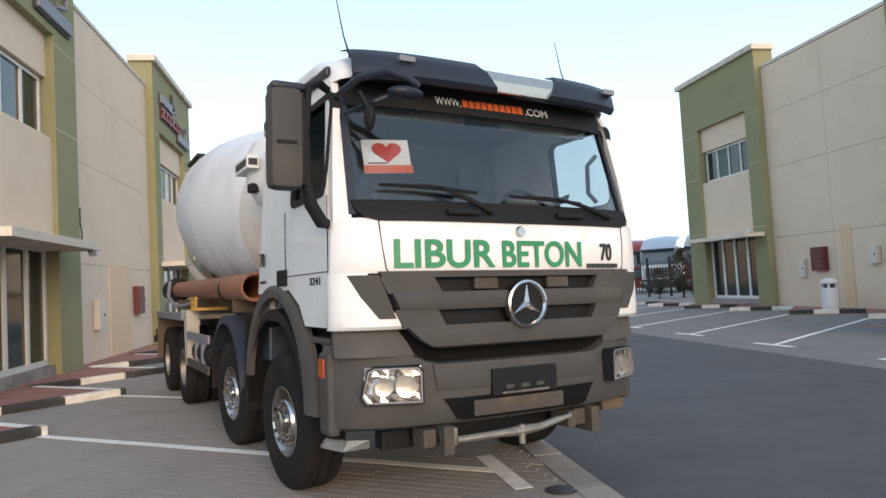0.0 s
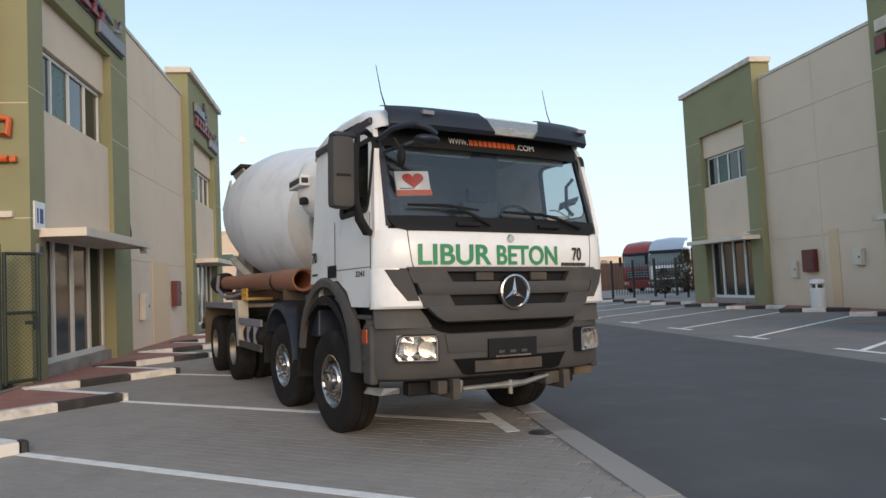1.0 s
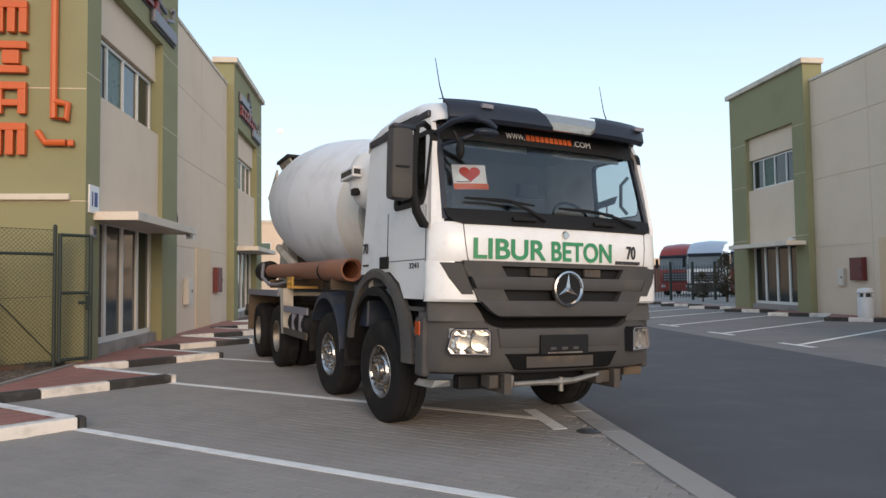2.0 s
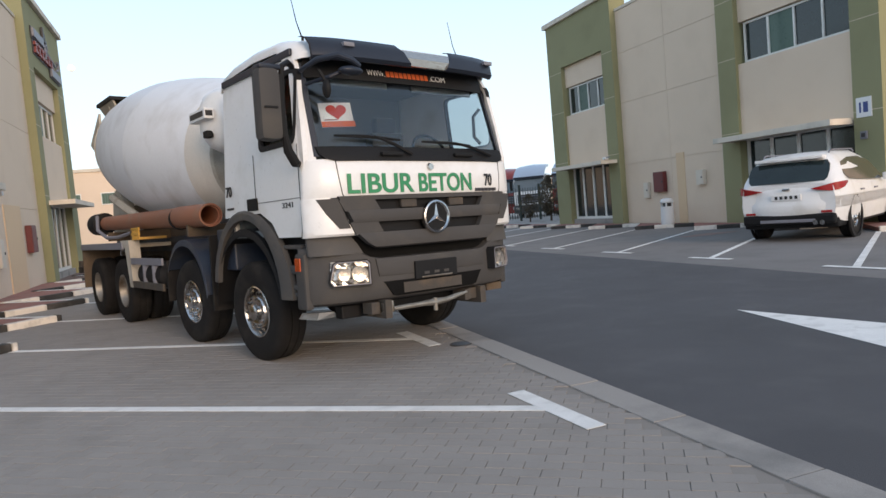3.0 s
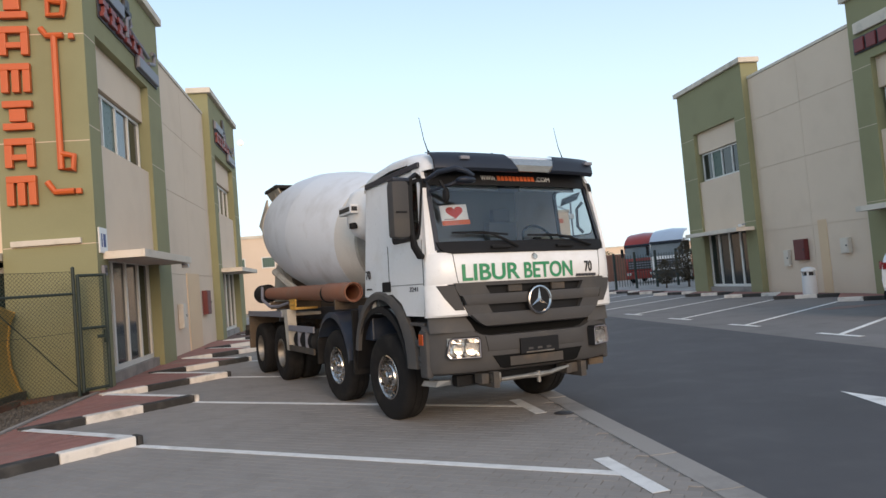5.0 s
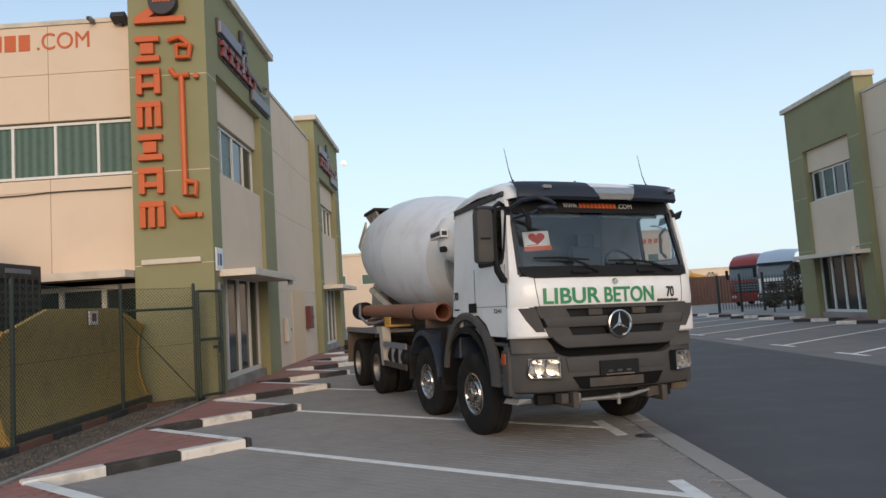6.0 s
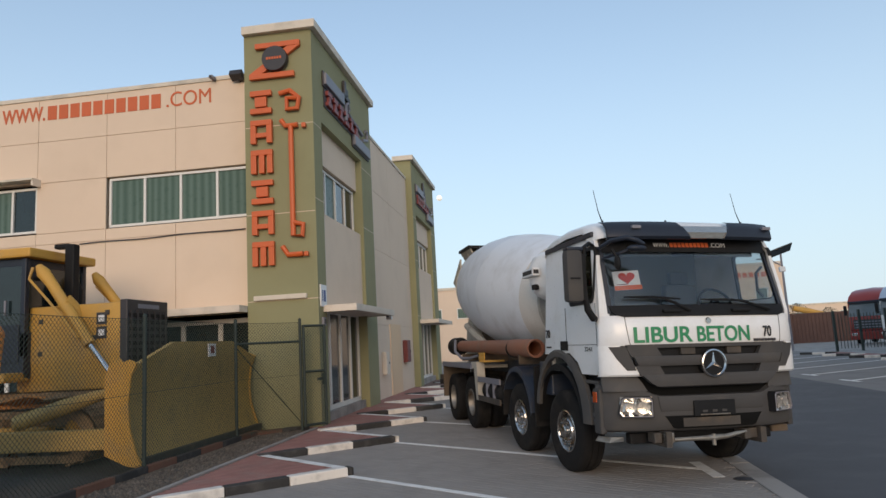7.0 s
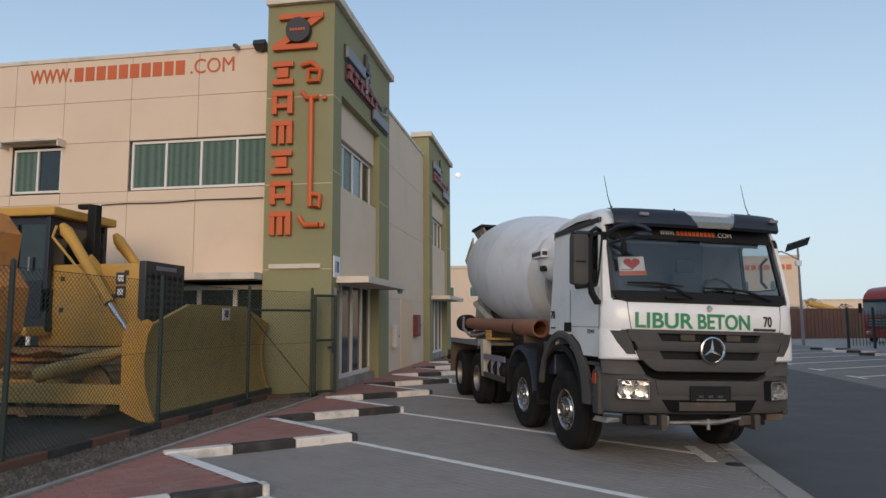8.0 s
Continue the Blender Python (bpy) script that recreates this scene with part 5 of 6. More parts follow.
# drum
DRUM0, DRUM_TILT = Vector((0, 3.75, 2.375)), radians(7.5)
DM = Matrix.Translation(DRUM0) @ Matrix.Rotation(radians(90), 4, "Z") @ Matrix.Rotation(-DRUM_TILT, 4, "Y")
part("drum_front_cone", revolve([(-0.28, 0.0001), (-0.28, 0.78), (-0.2, 0.86), (0.1, 0.955), (0.16, 0.968), (0.16, 0.0001)], 56, DM), "drum_film", truck, "dusty beige front cone of the drum", smooth=True)
prof = [(0.162, 0.0001), (0.162, 0.97), (0.3, 0.997), (0.6, 1.045), (1.2, 1.11), (1.7, 1.15), (2.3, 1.175)]
drum = part("drum", revolve(prof + [(2.3, 0.0001)], 56, DM), "drum", truck, "large white mixer drum", smooth=True)
part("drum_rear", revolve([(2.302, 0.0001), (2.302, 1.172), (3.0, 1.18), (3.8, 1.135), (4.6, 1.035), (5.1, 0.92)] + [(5.1, 0.0001)], 56, DM), "drum_grey", truck, "greyish white rear part of the drum", smooth=True)
part("drum_ring", revolve([(4.98, 0.92), (4.98, 0.97), (5.2, 0.92), (5.2, 0.86)], 48, DM, close=True), "drum_dirty", truck, "cement-stained drum ring", smooth=True)
part("drum_mouth", revolve([(5.21, 0.0001), (5.21, 0.86), (5.5, 0.68), (5.9, 0.5), (5.9, 0.0001)], 40, DM), "drum_dirty", truck, "cement-stained drum mouth", smooth=True)
part("drum_front", revolve([(-0.32, 0.0001), (-0.32, 0.77), (-0.285, 0.80)], 40, DM), "drum_dirty", truck, "dusty front end of the drum")
part("gearbox", revolve([(-0.75, 0.25), (-0.7, 0.35), (-0.2, 0.35)], 24, DM), "steel", truck, "drum gearbox", smooth=True)
part("hopper", plate([(-0.55, 0), (0.55, 0), (0.42, -0.5), (-0.42, -0.5)], [], lambda u, v: Vector((u, 9.2, 3.98 + v)), (0, 0.05, 0)), "drum_dirty", truck, "cement-stained loading hopper")
part("hopper", loft([[(-0.58, 8.8, 4.0), (-0.58, 9.8, 4.0)], [(-0.36, 8.95, 3.65), (-0.36, 9.8, 3.65)], [(-0.34, 9.0, 3.4), (-0.34, 9.7, 3.4)]], 0.04, (1, 0, 0)), "drum_dirty", truck)
part("hopper", loft([[(0.58, 8.8, 4.0), (0.58, 9.8, 4.0)], [(0.36, 8.95, 3.65), (0.36, 9.8, 3.65)], [(0.34, 9.0, 3.4), (0.34, 9.7, 3.4)]], 0.04, (-1, 0, 0)), "drum_dirty", truck)
part("hopper_rim", boxes((-0.62, 0.62, 8.75, 9.8, 3.98, 4.05), bevel=0.01), "black", truck, "black rubber hopper rim")
for s in (-1, 1):
    part("discharge_chute", plate([(8.9, 3.72), (9.35, 3.45), (9.72, 3.22), (9.35, 3.02), (8.9, 2.7)], [], lambda u, v: Vector((s * 0.8, u, v)), (-s * 0.04, 0, 0)), "drum_dirty", truck, "cement-stained chute side")
    part("drum_stand", plate([(7.5, 1.3), (9.3, 1.3), (9.1, 2.15), (8.75, 2.3), (8.2, 1.95)], [], lambda u, v: Vector((s * 0.62, u, v)), (-s * 0.14, 0, 0)), "drum_dirty", truck, "rear drum stand")
    part("drum_stay", tube(bmesh.new(), [(s * 0.84, 8.2, 2.08), (s * 0.85, 7.4, 1.86), (s * 0.8, 6.4, 1.55)], 0.075, 8), "drum_dirty", truck, "cement-stained stay")
    part("front_stand", plate([(2.6, 1.3), (3.6, 1.3), (3.5, 2.2), (3.1, 2.3)], [], lambda u, v: Vector((s * 0.42, u, v)), (-s * 0.1, 0, 0)), "navy_steel", truck, "front drum stand")
part("chute_trough", loft([[(-0.5, 9.4, 2.3), (-0.3, 9.4, 2.0), (0.3, 9.4, 2.0), (0.5, 9.4, 2.3)], [(-0.4, 10.0, 1.6), (-0.25, 10.0, 1.4), (0.25, 10.0, 1.4), (0.4, 10.0, 1.6)]], 0.04), "drum_dirty", truck, "cement-stained discharge trough")
part("tail_beam", boxes((-1.2, 1.2, 9.55, 9.7, 0.75, 0.95), bevel=0.01), "steel", truck, "rear underrun beam")
part("tail_lamp", boxes((-1.25, -1.12, 9.4, 9.5, 0.72, 0.84), bevel=0.01), "black", truck)
# water tank between cab and drum
part("water_tank", tube(bmesh.new(), [(-0.78, 2.72, 2.26), (-0.78, 2.72, 2.34), (-0.78, 2.72, 2.50), (-0.78, 2.72, 2.78), (-0.78, 2.72, 2.92), (-0.78, 2.72, 3.0), (-0.78, 2.72, 3.03)], [0.12, 0.27, 0.37, 0.37, 0.31, 0.19, 0.05], 28), "white", truck, "white water tank behind the cab", smooth=True)
part("tank_sign", boxes((-1.21, -1.10, 2.45, 2.95, 2.62, 2.74), bevel=0.008), "sign_white", truck, "small sign plate on the tank")
part("tank_sign_bar", boxes((-1.216, -1.208, 2.50, 2.90, 2.65, 2.71), (-1.20, -1.12, 2.443, 2.449, 2.65, 2.71)), "letter_black", truck)
part("tank_valve", boxes((-1.16, -1.08, 2.55, 2.68, 2.42, 2.50), bevel=0.012), "black", truck)

# the body leans slightly on its springs; wheels and axles stay upright
LEAN = Matrix.Translation((0, 0, 1.35)) @ Matrix.Rotation(radians(1.8), 4, "Y") @ Matrix.Translation((0, 0, -1.35))
for ob in truck.children:
    if not ob.name.startswith(("tyre", "axle")):
        ob.matrix_basis = LEAN @ ob.matrix_basis

# ---- fence, gate and fence kerb ----
FX = -7.35
fence = thing("chain_link_fence", "dark green chain-link fence round the machine lot", "fence")
posts = [(FX, -4.9), (FX, -1.85), (FX, 1.2), (FX, 4.25), (FX, 7.27), (FX, 10.4), (-6.46, 11.62)]
for x, y in posts:
    p = part("post", tube(bmesh.new(), [(x, y, 0.0), (x, y, 2.42)], 0.032, 10), "fence", fence, "dark green fence post", smooth=True)
    part("cap", tube(bmesh.new(), [(x, y, 2.42), (x, y, 2.45)], [0.036, 0.015], 10), "fence", p)


def mesh_panel(a, b, z0, z1, pitch=0.07, r=0.0032):
    """Diamond wire netting between two posts, as thin crossed strands."""
    a, b = Vector((*a, 0)), Vector((*b, 0))
    L, H = (b - a).length, z1 - z0
    d = (b - a).normalized()
    verts, faces = [], []
    for sgn in (1, -1):
        n = int((L + H) / pitch)
        for k in range(n + 1):
            s0 = k * pitch
            if sgn > 0:
                p, q = (s0, 0.0), (s0 - H, H)
            else:
                p, q = (s0 - H, 0.0), (s0, H)
            (x0, h0), (x1, h1) = p, q
            t0 = max(0.0, *[(lim - x0) / (x1 - x0) if (x1 - x0) != 0 else 0 for lim in ((0.0,) if x1 > x0 else (L,))])
            t1 = min(1.0, *[(lim - x0) / (x1 - x0) for lim in ((L,) if x1 > x0 else (0.0,))], 1.0)
            if t1 - t0 < 0.02:
                continue
            u0, u1 = x0 + (x1 - x0) * t0, x0 + (x1 - x0) * t1
            g0, g1 = h0 + (h1 - h0) * t0, h0 + (h1 - h0) * t1
            P, Q = a + d * u0 + Vector((0, 0, z0 + g0)), a + d * u1 + Vector((0, 0, z0 + g1))
            nrm = Vector((d.y, -d.x, 0)) * r
            ax = (Q - P).normalized().cross(nrm).normalized() * r
            i = len(verts)
            for c in (P, Q):
                verts += [c + nrm, c - nrm * 0.5 + ax, c - nrm * 0.5 - ax]
            faces += [(i, i + 1, i + 4, i + 3), (i + 1, i + 2, i + 5, i + 4), (i + 2, i, i + 3, i + 5)]
    me = bpy.data.meshes.new("netting")
    me.from_pydata([tuple(v) for v in verts], [], faces)
    me.materials.append(M["wire"])
    return me


for a, b in zip(posts[2:], posts[3:]):
    ob = put(new("netting", mesh_panel(a, b, 0.15, 2.36)), fence)
    tagged(ob, "diamond wire netting", kind="stuff")
for a, b in zip(posts, posts[1:]):
    for z in (2.36, 1.25, 0.2):
        part("line_wire", tube(bmesh.new(), [(*a, z), ((a[0] + b[0]) / 2, (a[1] + b[1]) / 2, z - 0.012), (*b, z)], 0.004, 5), "fence", fence)
part("rail", tube(bmesh.new(), [(-7.35, 10.4, 1.95), (-6.46, 11.62, 1.95)], 0.025, 8), "fence", fence, "dark green top rail")
part("brace_wire", tube(bmesh.new(), [(-7.33, 10.42, 1.85), (-6.47, 11.6, 0.25)], 0.01, 6), "fence", fence)
gate = thing("metal_gate", "narrow dark green gate against the tower", "gate", Matrix.Translation((-6.40, 11.66, 0)) @ Matrix.Rotation(radians(50), 4, "Z"))
for z in (0.18, 1.3, 2.28):
    part("rail", tube(bmesh.new(), [(0, 0, z), (0.52, 0, z)], 0.028, 8), "fence", gate)
for x in (0, 0.52):
    part("stile", tube(bmesh.new(), [(x, 0, 0.14), (x, 0, 2.3)], 0.034, 8), "fence", gate)
part("handle", boxes((0.3, 0.5, -0.05, -0.02, 1.1, 1.16), (0.44, 0.48, -0.06, 0.0, 1.0, 1.25), bevel=0.008), "fence", gate, "dark latch")
ob = put(new("netting", mesh_panel((0.02, 0), (0.5, 0), 0.2, 2.26)), gate)
tagged(ob, "diamond wire netting", kind="stuff")
fk = tagged(put(new("fence_kerb"), None), "black and brown painted kerb under the fence", "kerb", kind="structure")
for k in range(21):
    y = -5.5 + k * 0.8
    bm = boxes((FX - 0.06, FX + 0.06, y + 0.004, y + 0.796, -0.1, 0.17), bevel=0.015)
    part("kerb_stone", bm, "kerb_black" if k % 2 else "kerb_brown", fk)
L = Vector((-6.5 - FX, 11.6 - 11.3))
for k in range(2):
    bm = boxes((0, 0.6, -0.06, 0.06, -0.1, 0.15), bevel=0.015)
    part("kerb_stone", bm, "kerb_black" if k else "kerb_brown", fk, "", Matrix.Translation((FX + 0.02 + 0.42 * k, 11.28 + 0.3 * k, 0)) @ Matrix.Rotation(radians(36), 4, "Z"))
# loose gravel stones on the strip
rng = random.Random(5)
verts, faces = [], []
for k in range(6400):
    x, y = rng.uniform(-7.26, -6.34), rng.uniform(-1.0, 11.8)
    s = rng.uniform(0.012, 0.032)
    z = 0.065
    i = len(verts)
    pts = [(x + s * rng.uniform(0.7, 1.1), y, z), (x, y + s * rng.uniform(0.7, 1.1), z), (x - s * rng.uniform(0.7, 1.1), y, z), (x, y - s * rng.uniform(0.7, 1.1), z), (x + s * rng.uniform(-0.3, 0.3), y + s * rng.uniform(-0.3, 0.3), z + s * 0.8)]
    verts += pts
    faces += [(i, i + 1, i + 4), (i + 1, i + 2, i + 4), (i + 2, i + 3, i + 4), (i + 3, i, i + 4)]
me = bpy.data.meshes.new("gravel")
me.from_pydata(verts, [], faces)
me.materials.append(M["gravel"])
tagged(new("gravel", me), "loose brown gravel stones along the fence", "gravel", kind="stuff")

# ---- bulldozer ----
dz = thing("bulldozer", "yellow crawler bulldozer with a wide ochre blade", "bulldozer", Matrix.Translation((-8.15, 9.75, 0)))
# local x back to front is negative x; the blade stands at x = 0
HW, BX = 2.2, 0.45
FORE = Matrix.Translation((0.13, 0, 0.06))
rows = []
for z, x in ((0.16, 0.16), (0.30, 0.05), (0.7, -0.07), (1.1, -0.10), (1.5, -0.05), (1.85, 0.04)):
    rows.append([(BX + x, -HW + 2 * HW * k / 12, z) for k in range(13)])
top = [(BX + 0.06, -HW + 2 * HW * k / 12, 1.68 + 0.35 * min(1, (1 - abs(k - 6) / 6) * 2.0)) for k in range(13)]
rows[-1] = [(x, y, 1.60 if abs(y) > 2.0 else 1.74) for x, y, z in rows[-1]]
rows.append(top)
part("blade", loft(rows, 0.09, (-1, 0, 0)), "blade_paint", dz, "wide curved ochre blade", smooth=True)
part("cutting_edge", boxes((BX + 0.10, BX + 0.20, -HW, HW, 0.06, 0.24), bevel=0.008), "steel", dz, "worn steel cutting edge")
for s in (-1, 1):
    part("blade_end", plate([(-0.46, 0.30), (-0.1, 0.14), (0.20, 0.08), (0.08, 0.30), (-0.04, 0.7), (-0.07, 1.1), (-0.02, 1.5), (0.07, 1.70), (-0.06, 1.76), (-0.16, 1.72), (-0.24, 1.79), (-0.40, 1.68), (-0.47, 1.5)], [], lambda u, v: Vector((BX + u, s * (HW + 0.05), v)), (0, -s * 0.045, 0)), "yellow", dz, "yellow blade end plate")
    part("push_arm", boxes((-3.9, BX - 0.35, s * 1.80, s * 2.04, 0.36, 0.68), bevel=0.03), "blade_paint", dz, "long yellow push arm")
    part("arm_hinge", revolve([(-0.16, 0.16), (0.16, 0.16)], 18, Matrix.Translation((-3.8, s * 1.7, 0.5)) @ Matrix.Rotation(radians(90), 4, "Z")), "steel", dz)
    br = part("blade_brace", tube(bmesh.new(), [(BX - 0.45, s * 1.72, 1.30), (-0.55, s * 1.72, 1.18), (-1.1, s * 1.70, 1.04), (-2.0, s * 1.68, 0.80)], [0.06, 0.10, 0.135, 0.135], 12), "blade_paint", dz, "dirty ochre diagonal brace", smooth=True)
    part("brace_rod", tube(bmesh.new(), [(BX - 0.1, s * 1.74, 1.40), (-0.3, s * 1.72, 1.24)], 0.05, 10), "steel", br)
    part("lift_cylinder", tube(bmesh.new(), [(-2.40, s * 0.80, 3.60), (-2.30, s * 0.80, 3.46), (-2.12, s * 0.81, 3.25), (-1.25, s * 0.90, 2.08)], [0.06, 0.12, 0.10, 0.10], 14), "yellow", dz, "yellow lift cylinder", smooth=True)
    part("lift_rod", tube(bmesh.new(), [(-1.25, s * 0.90, 2.08), (-0.55, s * 0.98, 1.25)], 0.05, 12), "chrome", dz, "bright lift rod", smooth=True)
    part("cylinder_yoke", tube(bmesh.new(), [(-1.75, s * 0.60, 2.62), (-1.8, s * 0.72, 2.80), (-1.86, s * 0.81, 2.90)], [0.17, 0.15, 0.16], 12), "yellow", dz, "yellow cylinder yoke", smooth=True)
    part("cylinder_hose", tube(bmesh.new(), [(-2.42, s * 0.92, 3.56), (-2.46, s * 0.96, 3.34), (-2.05, s * 0.98, 2.92), (-1.40, s * 1.02, 2.20)], 0.025, 6), "yellow", dz)
    # track
    prof = []
    R = 0.45
    for k in range(9):
        a = radians(90 + 180 * k / 8)
        prof.append((-4.1 + R * math.cos(a), 0.52 + R * math.sin(a)))
    for k in range(9):
        a = radians(270 + 180 * k / 8)
        prof.append((-1.25 + R * math.cos(a), 0.52 + R * math.sin(a)))
    tr = part("track", plate(prof, [[(x * 0.86 - 0.37, 0.52 + (z - 0.52) * 0.72) for x, z in prof]], lambda u, v: Vector((u, s * 0.82, v)), (0, s * 0.52, 0)), "track", dz, "worn brown crawler track")
    per = []
    for k in range(40):
        f = k / 40
        q = f * len(prof)
        i = int(q)
        a, b = Vector(prof[i]), Vector(prof[(i + 1) % len(prof)])
        c = a + (b - a) * (q - i)
        n = (b - a).normalized()
        ang = math.atan2(n.y, n.x)
        bm = boxes((-0.09, 0.09, 0, s * 0.56, -0.035, 0.0))
        part("track_shoe", bm, "track", tr, "", Matrix.Translation((c.x, s * 0.80, c.y)) @ Matrix.Rotation(-ang, 4, "Y"))
    part("track_frame", boxes((-3.6, -1.7, s * 1.14, s * 1.355, 0.40, 0.70), bevel=0.03), "yellow", dz, "yellow track frame")
    part("track_guard", boxes((-4.2, -1.2, s * 0.8, s * 1.36, 1.02, 1.09), bevel=0.015), "rust", dz, "rusty track guard")
    for x in (-4.1, -1.25):
        part("sprocket", revolve([(-0.1, 0.32), (-0.12, 0.2), (-0.2, 0.16), (-0.2, 0.0001)], 24, Matrix.Translation((x, s * 1.22, 0.52)) @ Matrix.Rotation(radians(90 * -s), 4, "Z") @ Matrix.Rotation(radians(180), 4, "Z")), "yellow", dz, "yellow drive wheel", smooth=True)
    for k in range(5):
        part("roller", revolve([(-0.08, 0.13), (0.12, 0.13)], 14, Matrix.Translation((-3.5 + k * 0.42, s * 1.18, 0.3)) @ Matrix.Rotation(radians(90), 4, "Z")), "steel", dz)
# hood
bm = bmesh.new()
box(bm, -3.05, -0.95, -0.66, 0.66, 1.2, 2.78, 0.06)
hood = part("hood", bm, "yellow", dz, "yellow engine hood", FORE, smooth=True)
part("hood_panel", boxes((-2.9, -1.5, -0.672, -0.655, 1.7, 2.5), bevel=0.01), "yellow", hood)
for x, z in ((-2.6, 2.45), (-1.5, 2.1), (-2.6, 1.85), (-1.25, 2.55)):
    part("latch", boxes((x, x + 0.09, -0.685, -0.668, z, z + 0.09), bevel=0.008), "steel", hood)
for z in (2.12, 2.38):
    part("warning_sign", boxes((-1.42, -1.22, -0.678, -0.662, z, z + 0.22)), "sign_dark", hood)
    part("warning_mark", boxes((-1.38, -1.26, -0.681, -0.677, z + 0.05, z + 0.17)), "sign_white", hood)
for k in range(7):
    bm = bmesh.new()
    box(bm, -0.22, 0.22, -0.3, 0.3, -0.02, 0.02, 0.008)
    part("guard_plate", bm, "rust" if k % 3 else "track", dz, "bent rusty guard plate", Matrix.Translation((-3.7 + k * 0.4, -1.42, 1.13 + 0.03 * (k % 2))) @ Matrix.Rotation(radians((-9, 6, -4, 12)[k % 4]), 4, "Y") @ Matrix.Rotation(radians(-14), 4, "X"))
part("belly", boxes((-3.9, -0.9, -0.6, 0.6, 0.6, 1.25), bevel=0.04), "track", dz, "dirty belly frame")
part("radiator_guard", boxes((-0.95, -0.80, -0.68, 0.68, 1.35, 2.82), bevel=0.02), "sign_dark", dz, "black radiator guard", FORE)
for k in range(9):
    part("guard_slat", boxes((-0.80, -0.775, -0.62, 0.62, 1.45 + k * 0.13, 1.52 + k * 0.13)), "black", dz, "", FORE)
for k in range(7):
    part("guard_bar", boxes((-0.80, -0.77, -0.6 + k * 0.19, -0.55 + k * 0.19, 1.42, 2.62)), "sign_dark", dz, "", FORE)
part("name_bar", boxes((-0.80, -0.79, -0.35, 0.35, 2.66, 2.74)), "sign_grey", dz, "", FORE)
part("exhaust", boxes((-2.22, -2.02, -0.35, -0.17, 2.75, 4.06), (-2.46, -2.14, -0.34, -0.18, 3.98, 4.08), bevel=0.03), "black", dz, "black exhaust stack")
part("air_cleaner", tube(bmesh.new(), [(-2.4, 0.2, 2.75), (-2.4, 0.2, 3.2), (-2.4, 0.2, 3.35)], [0.14, 0.16, 0.1], 14), "black", dz, smooth=True)
# cab
CABIN = Matrix.Translation((0.38, 0, 0.02))
cabd = part("cab_frame", boxes(*[(x, x + 0.1, y, y + 0.1, 1.9, 3.75) for x in (-4.6, -3.1) for y in (-0.85, 0.75)], (-4.6, -3.0, -0.85, 0.85, 1.5, 2.35), (-4.55, -3.05, -0.8, 0.8, 3.6, 3.75), bevel=0.015), "navy", dz, "dark cab frame", CABIN)
part("cab_roof", boxes((-4.8, -2.85, -0.95, 0.95, 3.75, 3.93), bevel=0.04), "yellow", dz, "yellow cab roof", CABIN)
part("cab_glass", boxes((-4.5, -3.1, -0.82, -0.805, 2.35, 3.6), (-3.06, -3.045, -0.75, 0.75, 2.35, 3.6)), "pane", dz, "cab window", CABIN)
part("cab_seat", boxes((-4.2, -3.7, -0.3, 0.3, 2.2, 2.9), bevel=0.05), "seat", dz, "", CABIN)
part("cab_door", boxes((-3.75, -3.68, -0.87, -0.84, 1.8, 3.6), (-3.68, -3.1, -0.87, -0.84, 1.8, 2.5), bevel=0.01), "navy", dz, "", CABIN)
part("fender", boxes((-4.9, -3.0, -1.3, -0.7, 1.45, 1.62), bevel=0.04), "yellow", dz, "", CABIN)
part("cab_lamp", revolve([(0.0, 0.09), (0.12, 0.10), (0.16, 0.06)], 16, Matrix.Translation((-2.52, -0.72, 3.42))), "black", dz, "round black work lamp")
part("door_handle", boxes((-3.02, -2.98, -0.90, -0.865, 2.7, 2.98), bevel=0.008), "sign_grey", dz)
part("fuel_tank", boxes((-5.4, -4.6, -0.8, 0.8, 1.4, 2.5), bevel=0.08), "yellow", dz, "yellow fuel tank")
part("blade_sign", boxes((BX + 0.07, BX + 0.095, 0.05, 0.33, 1.74, 1.98)), "sign_white", dz, "small pale sign on the blade")
part("blade_sign_mark", boxes((BX + 0.095, BX + 0.10, 0.12, 0.26, 1.8, 1.94)), "sign_red", dz)

# orange machine arm parked beside the bulldozer
om = thing("orange_excavator", "worn orange machine arm and bucket parked in the lot", "excavator", Matrix.Translation((-8.98, 5.3, 0)))
part("arm", plate([(-1.5, 0.7), (0.05, 0.9), (0.45, 1.6), (0.52, 2.2), (0.3, 2.5), (0.35, 2.95), (0.1, 3.25), (-0.5, 3.4), (-1.5, 3.2)], [], lambda u, v: Vector((u, 0, v)), (0, 0.5, 0)), "rust", om, "rusty orange arm")
part("arm_plate", plate([(-0.9, 2.5), (0.2, 2.55), (0.32, 2.9), (0.05, 3.2), (-0.8, 3.3)], [], lambda u, v: Vector((u, -0.03, v)), (0, 0.03, 0)), "orange", om, "orange painted arm plate")
part("pin", revolve([(-0.05, 0.1), (0.6, 0.1)], 14, Matrix.Translation((0.2, 0, 2.3)) @ Matrix.Rotation(radians(90), 4, "Z")), "steel", om)
part("foot", boxes((-1.5, 0.1, -0.05, 0.55, 0.0, 0.72), bevel=0.05), "rust", om)

# ---- opposite side: parked car, bin ----
cm = Matrix.Translation((11.45, 11.3, 0)) @ Matrix.Rotation(radians(24 - 90), 4, "Z") @ Matrix.Scale(1.13, 4)
car = thing("parked_car", "white parked sport utility car with dark tinted windows", "car", cm)
